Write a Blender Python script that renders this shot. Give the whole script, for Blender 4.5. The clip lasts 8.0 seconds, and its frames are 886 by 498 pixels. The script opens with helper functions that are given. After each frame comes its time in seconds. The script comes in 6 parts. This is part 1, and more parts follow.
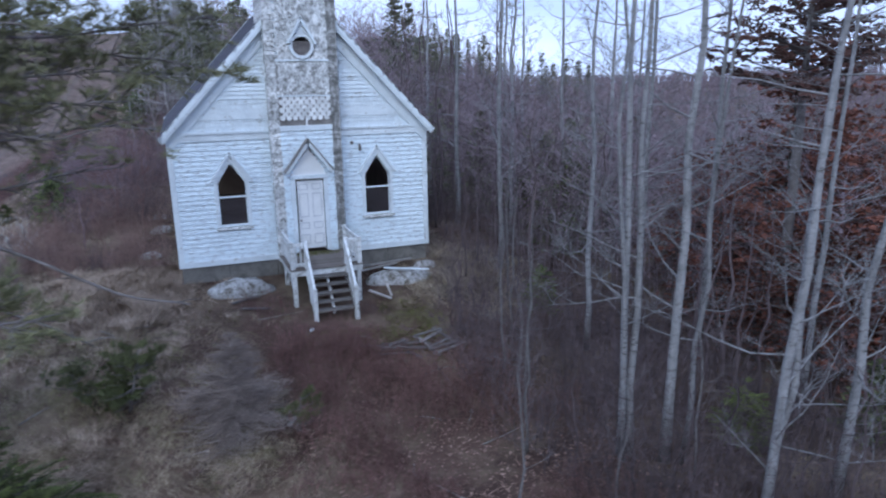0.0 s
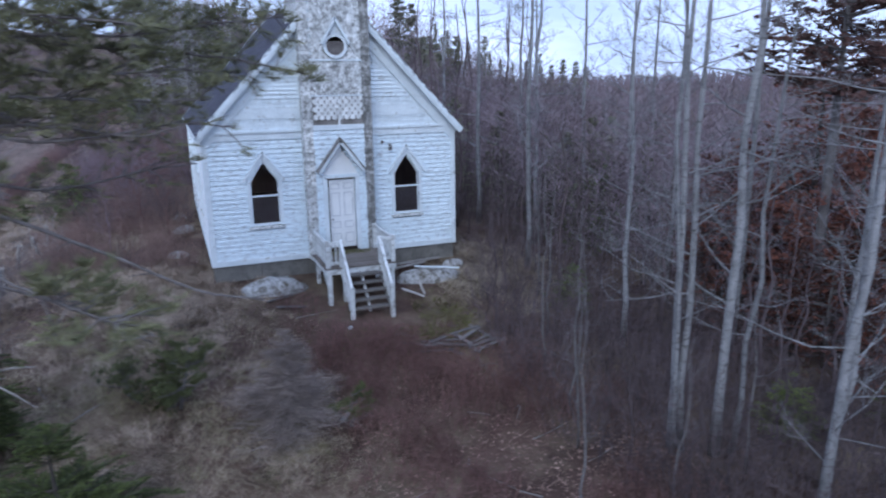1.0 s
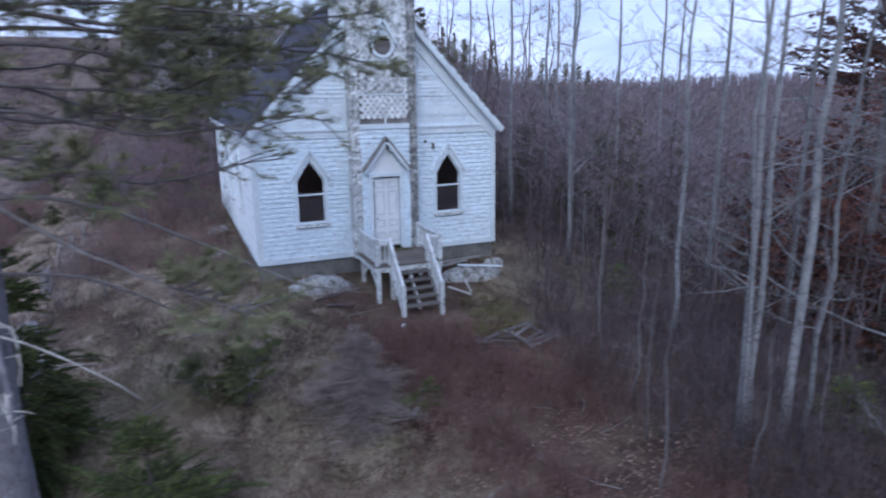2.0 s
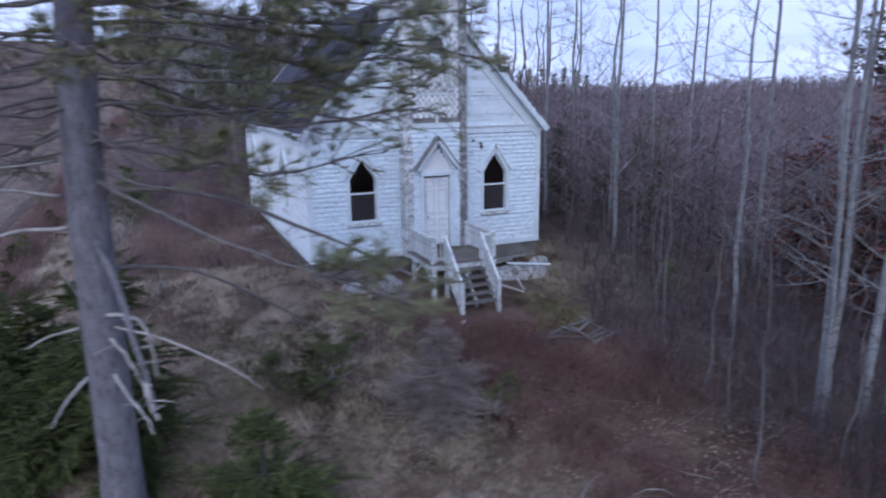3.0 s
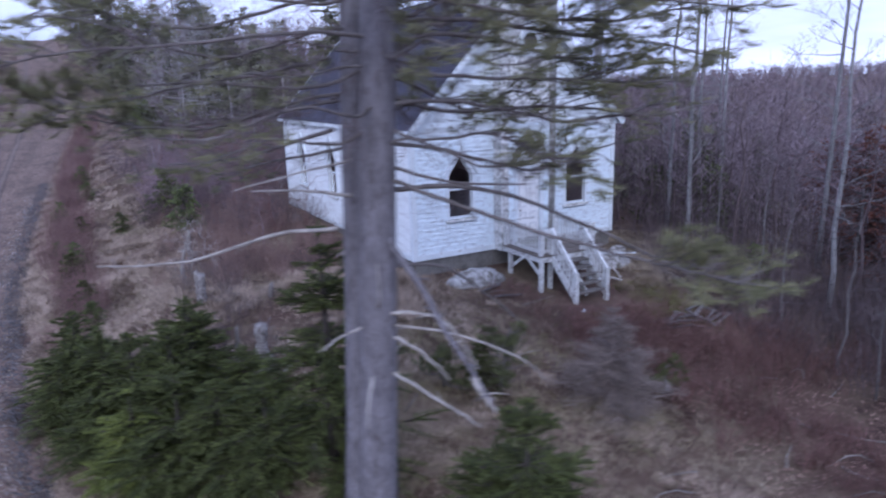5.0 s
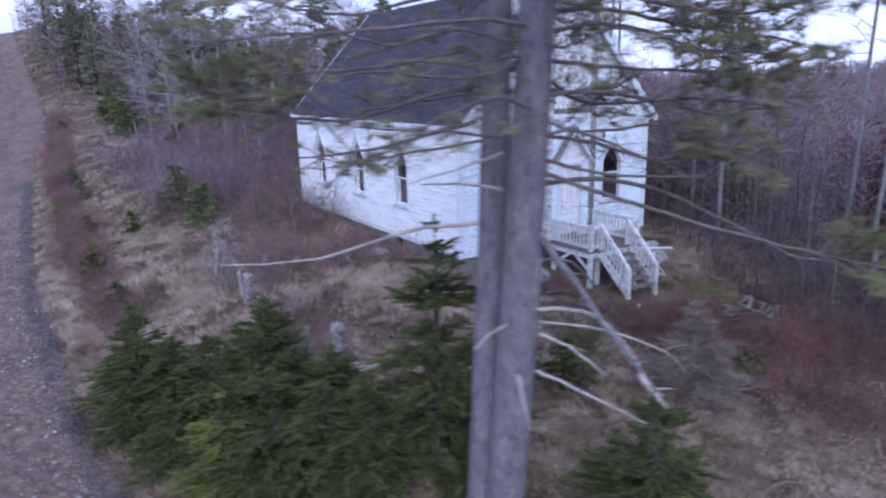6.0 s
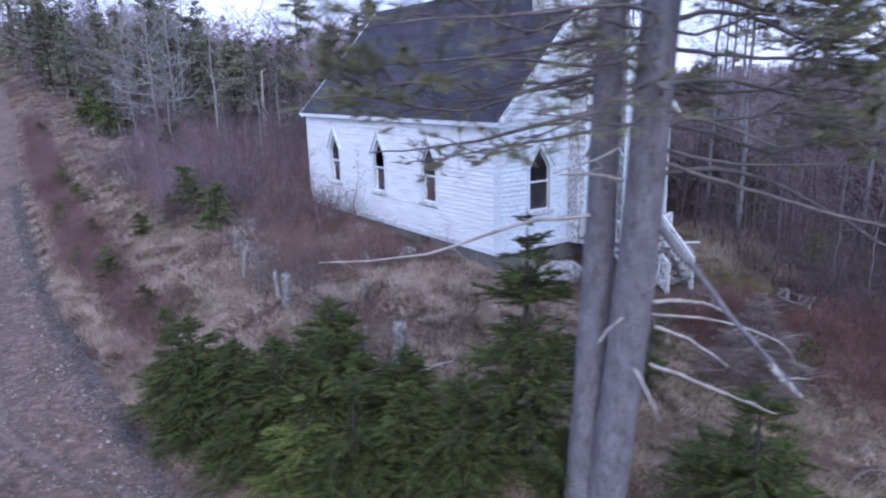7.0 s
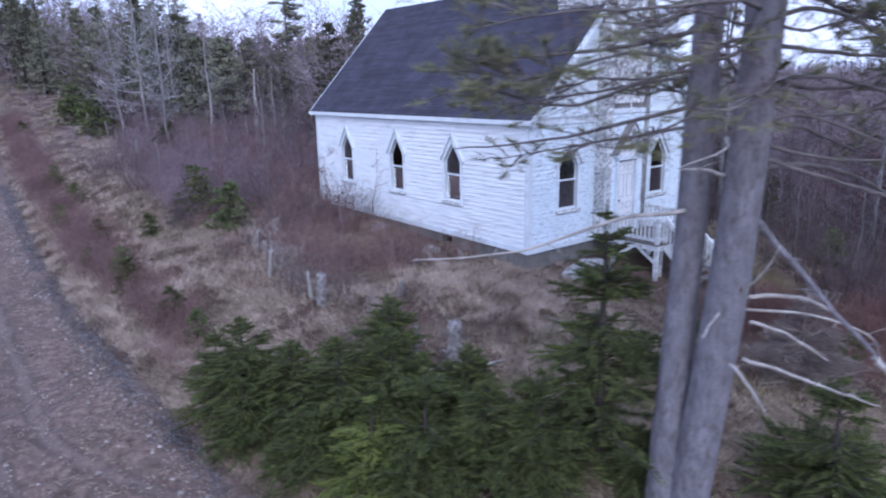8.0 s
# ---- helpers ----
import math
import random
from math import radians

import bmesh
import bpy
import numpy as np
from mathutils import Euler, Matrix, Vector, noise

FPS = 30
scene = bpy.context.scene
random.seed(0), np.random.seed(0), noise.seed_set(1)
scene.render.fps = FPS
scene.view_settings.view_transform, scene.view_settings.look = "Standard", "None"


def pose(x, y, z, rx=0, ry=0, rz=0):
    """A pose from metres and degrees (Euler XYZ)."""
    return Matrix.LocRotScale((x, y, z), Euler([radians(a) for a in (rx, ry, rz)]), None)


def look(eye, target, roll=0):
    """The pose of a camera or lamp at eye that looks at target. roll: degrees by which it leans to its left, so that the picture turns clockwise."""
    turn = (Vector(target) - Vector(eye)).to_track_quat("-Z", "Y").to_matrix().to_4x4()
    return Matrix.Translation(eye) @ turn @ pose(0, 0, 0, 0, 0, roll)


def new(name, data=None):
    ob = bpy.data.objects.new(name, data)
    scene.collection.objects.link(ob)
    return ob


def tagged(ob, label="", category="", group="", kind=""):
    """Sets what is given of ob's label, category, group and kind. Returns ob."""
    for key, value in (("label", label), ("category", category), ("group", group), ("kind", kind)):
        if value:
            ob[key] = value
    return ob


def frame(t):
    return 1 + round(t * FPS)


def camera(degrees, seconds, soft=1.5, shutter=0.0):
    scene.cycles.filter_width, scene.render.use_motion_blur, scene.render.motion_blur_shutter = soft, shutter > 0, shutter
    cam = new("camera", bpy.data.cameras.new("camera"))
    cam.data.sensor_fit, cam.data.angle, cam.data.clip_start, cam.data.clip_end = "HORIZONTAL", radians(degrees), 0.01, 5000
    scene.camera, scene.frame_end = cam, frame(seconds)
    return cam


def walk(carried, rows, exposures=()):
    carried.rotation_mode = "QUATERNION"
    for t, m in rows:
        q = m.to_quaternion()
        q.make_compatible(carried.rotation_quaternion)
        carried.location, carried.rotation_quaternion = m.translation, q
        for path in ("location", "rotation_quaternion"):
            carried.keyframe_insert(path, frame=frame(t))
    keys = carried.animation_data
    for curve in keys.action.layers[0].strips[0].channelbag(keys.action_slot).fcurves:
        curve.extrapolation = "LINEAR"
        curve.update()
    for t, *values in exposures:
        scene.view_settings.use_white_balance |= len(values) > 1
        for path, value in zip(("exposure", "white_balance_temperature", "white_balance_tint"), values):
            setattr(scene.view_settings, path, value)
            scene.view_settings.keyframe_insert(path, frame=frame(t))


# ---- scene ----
# ---------------- camera and its walk ----------------
cam = camera(67.0, 8.0, soft=2.1, shutter=1.25)
PATH = [
    (0, (0.376, -21.286, 6.267), (1.074, -19.477, 5.777), -0.9),
    (0.5, (-0.235, -21.177, 6.264), (0.478, -19.374, 5.774), -0.9),
    (1, (-0.851, -20.986, 6.246), (-0.128, -19.186, 5.759), -0.8),
    (1.5, (-1.556, -20.78, 6.208), (-0.825, -18.982, 5.725), -0.8),
    (3, (-4.193, -19.941, 5.957), (-3.424, -18.152, 5.497), -0.8),
    (3.5, (-5.241, -19.603, 6.016), (-4.442, -17.83, 5.55), -0.9),
    (4, (-6.364, -19.212, 6.07), (-5.531, -17.456, 5.598), -1.1),
    (4.5, (-7.617, -18.642, 6.082), (-6.736, -16.91, 5.609), -1.3),
    (5.8, (-10.613, -16.715, 6.001), (-9.594, -15.063, 5.52), -1.4),
    (6, (-11.021, -16.397, 6.012), (-9.983, -14.757, 5.53), -1.2),
    (6.5, (-11.926, -15.719, 5.945), (-10.845, -14.106, 5.467), -1.1),
    (7, (-12.615, -15.075, 5.901), (-11.497, -13.487, 5.42), -1.4),
    (7.5, (-13.362, -14.491, 5.906), (-12.204, -12.933, 5.423), -1.1),
    (8, (-13.975, -13.944, 5.86), (-12.79, -12.407, 5.379), -1.1),
]
walk(cam, [(t, look(eye, target, roll)) for t, eye, target, roll in PATH],
     exposures=[(0, 0.06, 6400, 8), (1.5, 0.0, 6400, 10), (3, -0.12, 6400, 15), (4.5, 0.02, 6420, 22), (6, 0.27, 6430, 22), (8, 0.36, 6400, 19)])

# ---------------- world and light: overcast dusk ----------------
world = bpy.data.worlds.new("overcast_dusk")
scene.world = world
world.use_nodes = True
wn, wl = world.node_tree.nodes, world.node_tree.links
wn.clear()
w_out = wn.new("ShaderNodeOutputWorld")
w_bg = wn.new("ShaderNodeBackground")
w_sky = wn.new("ShaderNodeTexSky")
w_sky.sky_type = "NISHITA"
w_sky.sun_disc = False
w_sky.sun_elevation = radians(30)
w_sky.sun_rotation = radians(214)
w_sky.air_density = 1.4
w_sky.dust_density = 2.0
w_coord = wn.new("ShaderNodeTexCoord")
w_map = wn.new("ShaderNodeMapping")
w_map.inputs["Scale"].default_value = (1.2, 1.2, 5.0)
w_noise = wn.new("ShaderNodeTexNoise")
w_noise.inputs["Scale"].default_value = 2.2
w_noise.inputs["Detail"].default_value = 7
w_noise.inputs["Roughness"].default_value = 0.55
w_ramp = wn.new("ShaderNodeValToRGB")
w_ramp.color_ramp.elements[0].position = 0.36
w_ramp.color_ramp.elements[0].color = (6.2, 8.4, 13.8, 1)
w_ramp.color_ramp.elements[1].position = 0.66
w_ramp.color_ramp.elements[1].color = (10.2, 12.6, 18.6, 1)
w_mix = wn.new("ShaderNodeMixRGB")
w_mix.inputs["Fac"].default_value = 0.9
wl.new(w_coord.outputs["Generated"], w_map.inputs["Vector"])
wl.new(w_map.outputs["Vector"], w_noise.inputs["Vector"])
wl.new(w_noise.outputs["Fac"], w_ramp.inputs["Fac"])
wl.new(w_sky.outputs["Color"], w_mix.inputs["Color1"])
wl.new(w_ramp.outputs["Color"], w_mix.inputs["Color2"])
wl.new(w_mix.outputs["Color"], w_bg.inputs["Color"])
w_bg.inputs["Strength"].default_value = 0.1
wl.new(w_bg.outputs["Background"], w_out.inputs["Surface"])
sun = new("sun", bpy.data.lights.new("sun", "SUN"))
sun.data.energy = 1.3
sun.data.angle = radians(40)
sun.data.color = (0.86, 0.94, 1.0)
sun.matrix_basis = look((-20, -30, 26), (0, 0, 0))

# ---------------- mesh tools ----------------
class Geo:
    """Vertices and faces of one mesh."""

    def __init__(self):
        self.v, self.f = [], []

    def add(self, verts, faces):
        n = len(self.v)
        self.v.extend(verts)
        self.f.extend([tuple(i + n for i in face) for face in faces])
        return self

    def hexa(self, a, b):
        """A solid between two quads a and b, corner to corner."""
        return self.add(list(a) + list(b), [(3, 2, 1, 0), (4, 5, 6, 7), (0, 1, 5, 4), (1, 2, 6, 5), (2, 3, 7, 6), (3, 0, 4, 7)])

    def box(self, x0, y0, z0, x1, y1, z1):
        return self.hexa([(x0, y0, z0), (x1, y0, z0), (x1, y1, z0), (x0, y1, z0)], [(x0, y0, z1), (x1, y0, z1), (x1, y1, z1), (x0, y1, z1)])

    def beam(self, p, q, w, h, up=(0, 0, 1)):
        """A board from p to q, w wide and h deep along up."""
        p, q = Vector(p), Vector(q)
        along = (q - p).normalized()
        side = along.cross(Vector(up))
        side = (side if side.length > 1e-4 else along.cross(Vector((1, 0, 0)))).normalized()
        top = side.cross(along).normalized()
        s, u = side * w / 2, top * h / 2
        return self.hexa([p - s - u, p + s - u, p + s + u, p - s + u], [q - s - u, q + s - u, q + s + u, q - s + u])

    def prism(self, poly, place, depth):
        """poly: 2D outline; place(a, b, d): its place in the world at depth d from 0 to depth."""
        n = len(poly)
        verts = [place(a, b, 0) for a, b in poly] + [place(a, b, depth) for a, b in poly]
        faces = [tuple(range(n - 1, -1, -1)), tuple(range(n, 2 * n))] + [(i, (i + 1) % n, n + (i + 1) % n, n + i) for i in range(n)]
        return self.add(verts, faces)

    def tube(self, pts, radii, sides=6, cap=True):
        pts = [Vector(p) for p in pts]
        verts, faces = [], []
        for i, p in enumerate(pts):
            d = (pts[min(i + 1, len(pts) - 1)] - pts[max(i - 1, 0)])
            d = d.normalized() if d.length > 1e-6 else Vector((0, 0, 1))
            a = d.cross(Vector((0.31, 0.77, 0.13)) if abs(d.z) > 0.6 else Vector((0, 0, 1))).normalized()
            b = d.cross(a)
            for k in range(sides):
                t = 2 * math.pi * k / sides
                verts.append(p + (a * math.cos(t) + b * math.sin(t)) * radii[i])
        for i in range(len(pts) - 1):
            for k in range(sides):
                m = (k + 1) % sides
                faces.append((i * sides + k, i * sides + m, (i + 1) * sides + m, (i + 1) * sides + k))
        if cap:
            faces.append(tuple(range(sides - 1, -1, -1)))
            faces.append(tuple(range((len(pts) - 1) * sides, len(pts) * sides)))
        return self.add(verts, faces)

    def sliver(self, p, q, w):
        """A thin three-edged spike, for twigs and needles."""
        p, q = Vector(p), Vector(q)
        d = (q - p)
        a = d.cross(Vector((0.3, 0.5, 0.81))).normalized() * w
        b = d.normalized().cross(a) * 0.87
        a2 = a * 0.5
        return self.add([p + a, p - a2 + b, p - a2 - b, q], [(0, 1, 3), (1, 2, 3), (2, 0, 3)])

    def blade(self, p, q, side, w):
        """A flat leaf from p to q."""
        p, q, s = Vector(p), Vector(q), Vector(side) * w
        m = p.lerp(q, 0.45)
        return self.add([p, m + s, q, m - s], [(0, 1, 2, 3)])


def part(name, geo, material, parent=None, label="", smooth=False):
    mesh = bpy.data.meshes.new(name)
    mesh.from_pydata([tuple(p) for p in geo.v], [], geo.f)
    mesh.materials.append(material)
    if smooth:
        mesh.polygons.foreach_set("use_smooth", [True] * len(mesh.polygons))
    mesh.update()
    ob = new(name, mesh)
    if parent is not None:
        ob.parent = parent
    if label:
        tagged(ob, label)
    return ob


def shared(name, mesh, parent, m):
    """One more object on a mesh that other pieces use too."""
    ob = new(name, mesh)
    ob.parent = parent
    ob.matrix_basis = m
    return ob


def mesh_of(name, geo, material, smooth=False):
    mesh = bpy.data.meshes.new(name)
    mesh.from_pydata([tuple(p) for p in geo.v], [], geo.f)
    mesh.materials.append(material)
    if smooth:
        mesh.polygons.foreach_set("use_smooth", [True] * len(mesh.polygons))
    mesh.update()
    return mesh


def thing(name, label, category, group="", at=(0, 0, 0), kind=""):
    ob = new(name)
    ob.location = at
    ob.empty_display_size = 0.2
    return tagged(ob, label, category, group, kind)


def smooth_step(a, b, x):
    t = min(1.0, max(0.0, (x - a) / (b - a)))
    return t * t * (3 - 2 * t)


# ---------------- materials ----------------
def surface(name, dark, light, scale=3.0, fine=40.0, rough=0.85, bump=0.3, stretch=(1, 1, 1), wear=None, wear_at=0.6, wear_scale=2.0, wear_soft=0.06,
            wear_stretch=(1, 1, 1), vary=0.0, island=0.0, spec=0.3, bump_dist=0.02):
    """A procedural surface: two colours mixed by noise at two scales, an optional worn layer with its own outline, and relief."""
    mat = bpy.data.materials.new(name)
    mat.use_nodes = True
    n, l = mat.node_tree.nodes, mat.node_tree.links
    bsdf = n["Principled BSDF"]
    coord = n.new("ShaderNodeTexCoord")

    def noise_node(s, stretched, detail=6, rough_n=0.6):
        mapping = n.new("ShaderNodeMapping")
        mapping.inputs["Scale"].default_value = stretched
        l.new(coord.outputs["Object"], mapping.inputs["Vector"])
        tex = n.new("ShaderNodeTexNoise")
        tex.inputs["Scale"].default_value = s
        tex.inputs["Detail"].default_value = detail
        tex.inputs["Roughness"].default_value = rough_n
        l.new(mapping.outputs["Vector"], tex.inputs["Vector"])
        return tex

    coarse, grain = noise_node(scale, stretch), noise_node(fine, stretch, 3)
    mixed = n.new("ShaderNodeMath")
    mixed.operation = "MULTIPLY_ADD"
    l.new(grain.outputs["Fac"], mixed.inputs[0])
    mixed.inputs[1].default_value = 0.45
    l.new(coarse.outputs["Fac"], mixed.inputs[2])
    ramp = n.new("ShaderNodeValToRGB")
    ramp.color_ramp.elements[0].position, ramp.color_ramp.elements[1].position = 0.48, 0.98
    ramp.color_ramp.elements[0].color, ramp.color_ramp.elements[1].color = (*dark, 1), (*light, 1)
    l.new(mixed.outputs[0], ramp.inputs["Fac"])
    color = ramp.outputs["Color"]
    if wear:
        worn = noise_node(wear_scale, wear_stretch, 9, 0.68)
        edge = n.new("ShaderNodeValToRGB")
        edge.color_ramp.elements[0].position, edge.color_ramp.elements[1].position = wear_at - wear_soft, wear_at + wear_soft
        edge.color_ramp.elements[0].color, edge.color_ramp.elements[1].color = (0, 0, 0, 1), (1, 1, 1, 1)
        l.new(worn.outputs["Fac"], edge.inputs["Fac"])
        over = n.new("ShaderNodeMixRGB")
        over.inputs["Color2"].default_value = (*wear, 1)
        l.new(edge.outputs["Color"], over.inputs["Fac"])
        l.new(color, over.inputs["Color1"])
        color = over.outputs["Color"]
    for amount, node, socket in ((vary, "ShaderNodeObjectInfo", "Random"), (island, "ShaderNodeNewGeometry", "Random Per Island")):
        if amount:
            source = n.new(node)
            span = n.new("ShaderNodeMapRange")
            span.inputs["To Min"].default_value, span.inputs["To Max"].default_value = 1 - amount, 1 + amount
            l.new(source.outputs[socket], span.inputs["Value"])
            tint = n.new("ShaderNodeMixRGB")
            tint.blend_type = "MULTIPLY"
            tint.inputs["Fac"].default_value = 1.0
            l.new(color, tint.inputs["Color1"])
            l.new(span.outputs["Result"], tint.inputs["Color2"])
            color = tint.outputs["Color"]
    l.new(color, bsdf.inputs["Base Color"])
    bsdf.inputs["Roughness"].default_value = rough
    bsdf.inputs["Specular IOR Level"].default_value = spec
    if bump:
        relief = n.new("ShaderNodeBump")
        relief.inputs["Strength"].default_value = bump
        relief.inputs["Distance"].default_value = bump_dist
        l.new(mixed.outputs[0], relief.inputs["Height"])
        l.new(relief.outputs["Normal"], bsdf.inputs["Normal"])
    return mat


paint_wall = surface("peeling_white_paint", (0.650, 0.750, 0.820), (0.775, 0.880, 0.950), 1.1, 30, 0.6, 0.25, (0.5, 0.5, 2.5), (0.46, 0.50, 0.55), 0.575, 5.0, 0.08, (0.9, 0.9, 2.6))
paint_side = surface("weathered_side_paint", (0.70, 0.745, 0.775), (0.83, 0.875, 0.905), 1.1, 30, 0.6, 0.25, (0.5, 0.5, 2.5), (0.56, 0.575, 0.60), 0.60, 3.0, 0.10, (0.3, 0.3, 2.6))
paint_gable = surface("gable_white_paint", (0.61, 0.68, 0.73), (0.77, 0.85, 0.905), 2.0, 30, 0.65, 0.3, (1, 1, 1), (0.33, 0.33, 0.32), 0.61, 4.0, 0.06, (1, 1, 1), island=0.08)
paint_trim = surface("white_trim_paint", (0.59, 0.655, 0.705), (0.785, 0.855, 0.905), 2.0, 25, 0.55, 0.15, (1, 1, 1), (0.33, 0.32, 0.3), 0.66, 6.0, 0.05)
paint_old = surface("worn_white_shingles", (0.50, 0.52, 0.53), (0.82, 0.83, 0.84), 3.0, 30, 0.75, 0.4, (1, 1, 1), (0.24, 0.24, 0.235), 0.53, 12.0, 0.06, (1, 1, 0.8), island=0.25)
# Right tower corner: heavy paint loss, plus shade put into the darker base.
paint_bare_shaded = surface("shaded_bare_shingles", (0.26, 0.26, 0.26), (0.52, 0.53, 0.54), 3.0, 30, 0.8, 0.4, (1, 1, 1), (0.17, 0.17, 0.165), 0.47, 9.0, 0.06, (1, 1, 0.8), island=0.3)
paint_scale = surface("flaking_white_scales", (0.58, 0.60, 0.61), (0.82, 0.83, 0.84), 3.0, 30, 0.75, 0.3, (1, 1, 1), (0.28, 0.28, 0.275), 0.60, 6.0, 0.06, (1, 1, 1), island=0.15)
paint_porch = surface("flaking_porch_paint", (0.50, 0.52, 0.53), (0.78, 0.81, 0.83), 4.0, 30, 0.7, 0.3, (1, 1, 1), (0.26, 0.25, 0.24), 0.58, 7.0, 0.06, vary=0.12)
tread_wood = surface("dark_stair_treads", (0.085, 0.075, 0.072), (0.21, 0.195, 0.185), 3.0, 40, 0.85, 0.3, (1, 3, 1), vary=0.2)
paint_door = surface("door_white_paint", (0.70, 0.72, 0.74), (0.86, 0.87, 0.88), 1.5, 30, 0.5, 0.1)
wood_gray = surface("weathered_gray_boards", (0.13, 0.12, 0.115), (0.33, 0.31, 0.30), 2.5, 50, 0.85, 0.4, (1, 1, 1), vary=0.25)
wood_deck = surface("worn_deck_boards", (0.10, 0.082, 0.072), (0.23, 0.20, 0.185), 3.0, 40, 0.8, 0.3, (1, 3, 1), vary=0.2)
roof_dark = surface("charcoal_shingles", (0.026, 0.025, 0.039), (0.063, 0.061, 0.093), 1.2, 26, 0.8, 0.5, (1, 1, 1), vary=0.2, island=0.22)
concrete = surface("old_concrete", (0.11, 0.105, 0.10), (0.24, 0.23, 0.215), 1.6, 22, 0.9, 0.5, (1, 1, 1), (0.09, 0.09, 0.085), 0.63, 1.8, 0.09)
granite = surface("pale_granite", (0.19, 0.185, 0.185), (0.60, 0.595, 0.60), 6.0, 34, 0.9, 1.0, (1, 1, 1), (0.12, 0.105, 0.085), 0.55, 5.0, 0.08, bump_dist=0.05)
inside_plaster = surface("stained_plaster", (0.42, 0.33, 0.30), (0.62, 0.52, 0.48), 1.2, 20, 0.9, 0.2)
inside_floor = surface("dusty_floorboards", (0.12, 0.095, 0.08), (0.24, 0.20, 0.17), 1.6, 30, 0.8, 0.2)
pine_bark = surface("gray_pine_bark", (0.115, 0.108, 0.122), (0.255, 0.245, 0.278), 6.0, 40, 0.95, 1.0, (1, 1, 0.5), (0.095, 0.085, 0.09), 0.60, 14.0, 0.10, (1, 1, 0.4), bump_dist=0.04)
dead_wood = surface("bleached_dead_wood", (0.22, 0.20, 0.19), (0.55, 0.52, 0.50), 4.0, 40, 0.85, 0.4, (1, 1, 1))
snag_wood = surface("gray_snag_wood", (0.15, 0.14, 0.14), (0.37, 0.35, 0.35), 4.0, 40, 0.85, 0.4, (1, 1, 0.6), vary=0.3)
twig_snag = surface("gray_snag_twigs", (0.25, 0.24, 0.25), (0.48, 0.465, 0.475), 1.0, 10, 0.9, 0, island=0.4)
spruce_bark = surface("dark_spruce_bark", (0.030, 0.025, 0.022), (0.085, 0.073, 0.066), 4.0, 40, 0.95, 0.5)
dark_limb = surface("dark_limb_bark", (0.085, 0.075, 0.075), (0.21, 0.19, 0.19), 4.0, 40, 0.95, 0.5)
birch_bark = surface("pale_gray_bark", (0.14, 0.142, 0.15), (0.315, 0.315, 0.33), 4.0, 30, 0.85, 0.4, (1, 1, 0.8), (0.085, 0.08, 0.08), 0.60, 7.0, 0.05, (1, 1, 2.2), vary=0.2)
sapling_bark = surface("gray_sapling_bark", (0.085, 0.08, 0.084), (0.21, 0.20, 0.205), 4.0, 30, 0.9, 0.3, (1, 1, 0.8), vary=0.25)
twig_pale = surface("pale_twigs", (0.105, 0.102, 0.108), (0.235, 0.228, 0.235), 2.0, 20, 0.9, 0, island=0.3)
twig_gray = surface("gray_purple_twigs", (0.064, 0.047, 0.050), (0.172, 0.132, 0.140), 0.35, 6, 0.95, 0, island=0.4)
# Darker copy of twig_gray: shadow gaps between the trunks put into colour.
twig_shaded = surface("shade_dark_twigs", (0.040, 0.030, 0.033), (0.118, 0.092, 0.098), 0.35, 6, 0.95, 0, island=0.4)
twig_red = surface("reddish_brush", (0.094, 0.050, 0.048), (0.215, 0.122, 0.112), 0.5, 8, 0.95, 0, island=0.4)
twig_far = surface("far_bare_woods", (0.138, 0.107, 0.122), (0.292, 0.234, 0.264), 0.05, 1.5, 0.95, 0, island=0.35)
twig_side = surface("brown_brush", (0.140, 0.088, 0.082), (0.29, 0.195, 0.175), 0.5, 8, 0.95, 0, island=0.4)
wood_rotten = surface("rotten_brown_boards", (0.075, 0.066, 0.066), (0.20, 0.185, 0.185), 2.5, 40, 0.9, 0.5, vary=0.3)
twig_hedge = surface("hedge_shoots", (0.115, 0.066, 0.066), (0.26, 0.165, 0.158), 0.5, 8, 0.95, 0, island=0.4)
twig_larch = surface("pale_larch_shoots", (0.16, 0.13, 0.122), (0.32, 0.27, 0.255), 0.8, 8, 0.95, 0, island=0.4)
leaf_fleck = surface("dry_leaf_flecks", (0.115, 0.068, 0.056), (0.31, 0.21, 0.175), 1.0, 10, 0.9, 0, island=0.6)
twig_mauve = surface("mauve_thicket", (0.145, 0.104, 0.122), (0.31, 0.232, 0.264), 0.5, 6, 0.95, 0, island=0.4)
twig_bleached = surface("bleached_twigs", (0.34, 0.325, 0.325), (0.58, 0.56, 0.56), 1.0, 10, 0.9, 0, island=0.3)
leaf_dark_rust = surface("dark_rusty_needles", (0.040, 0.021, 0.019), (0.115, 0.055, 0.045), 1.0, 8, 0.85, 0, island=0.4)
leaf_rust = surface("rusty_dead_leaves", (0.100, 0.036, 0.027), (0.21, 0.080, 0.056), 1.0, 8, 0.85, 0, island=0.4)
needle_spruce = surface("spruce_needles", (0.024, 0.036, 0.014), (0.128, 0.152, 0.052), 1.8, 12, 0.7, 0, island=0.7)
needle_bright = surface("young_fir_needles", (0.070, 0.098, 0.026), (0.225, 0.262, 0.075), 1.4, 12, 0.7, 0, island=0.35)
needle_pine = surface("pine_needles", (0.080, 0.086, 0.044), (0.225, 0.215, 0.115), 1.4, 12, 0.7, 0, island=0.4)
needle_young = surface("young_pine_needles", (0.040, 0.050, 0.020), (0.150, 0.160, 0.070), 1.4, 12, 0.7, 0, island=0.4)
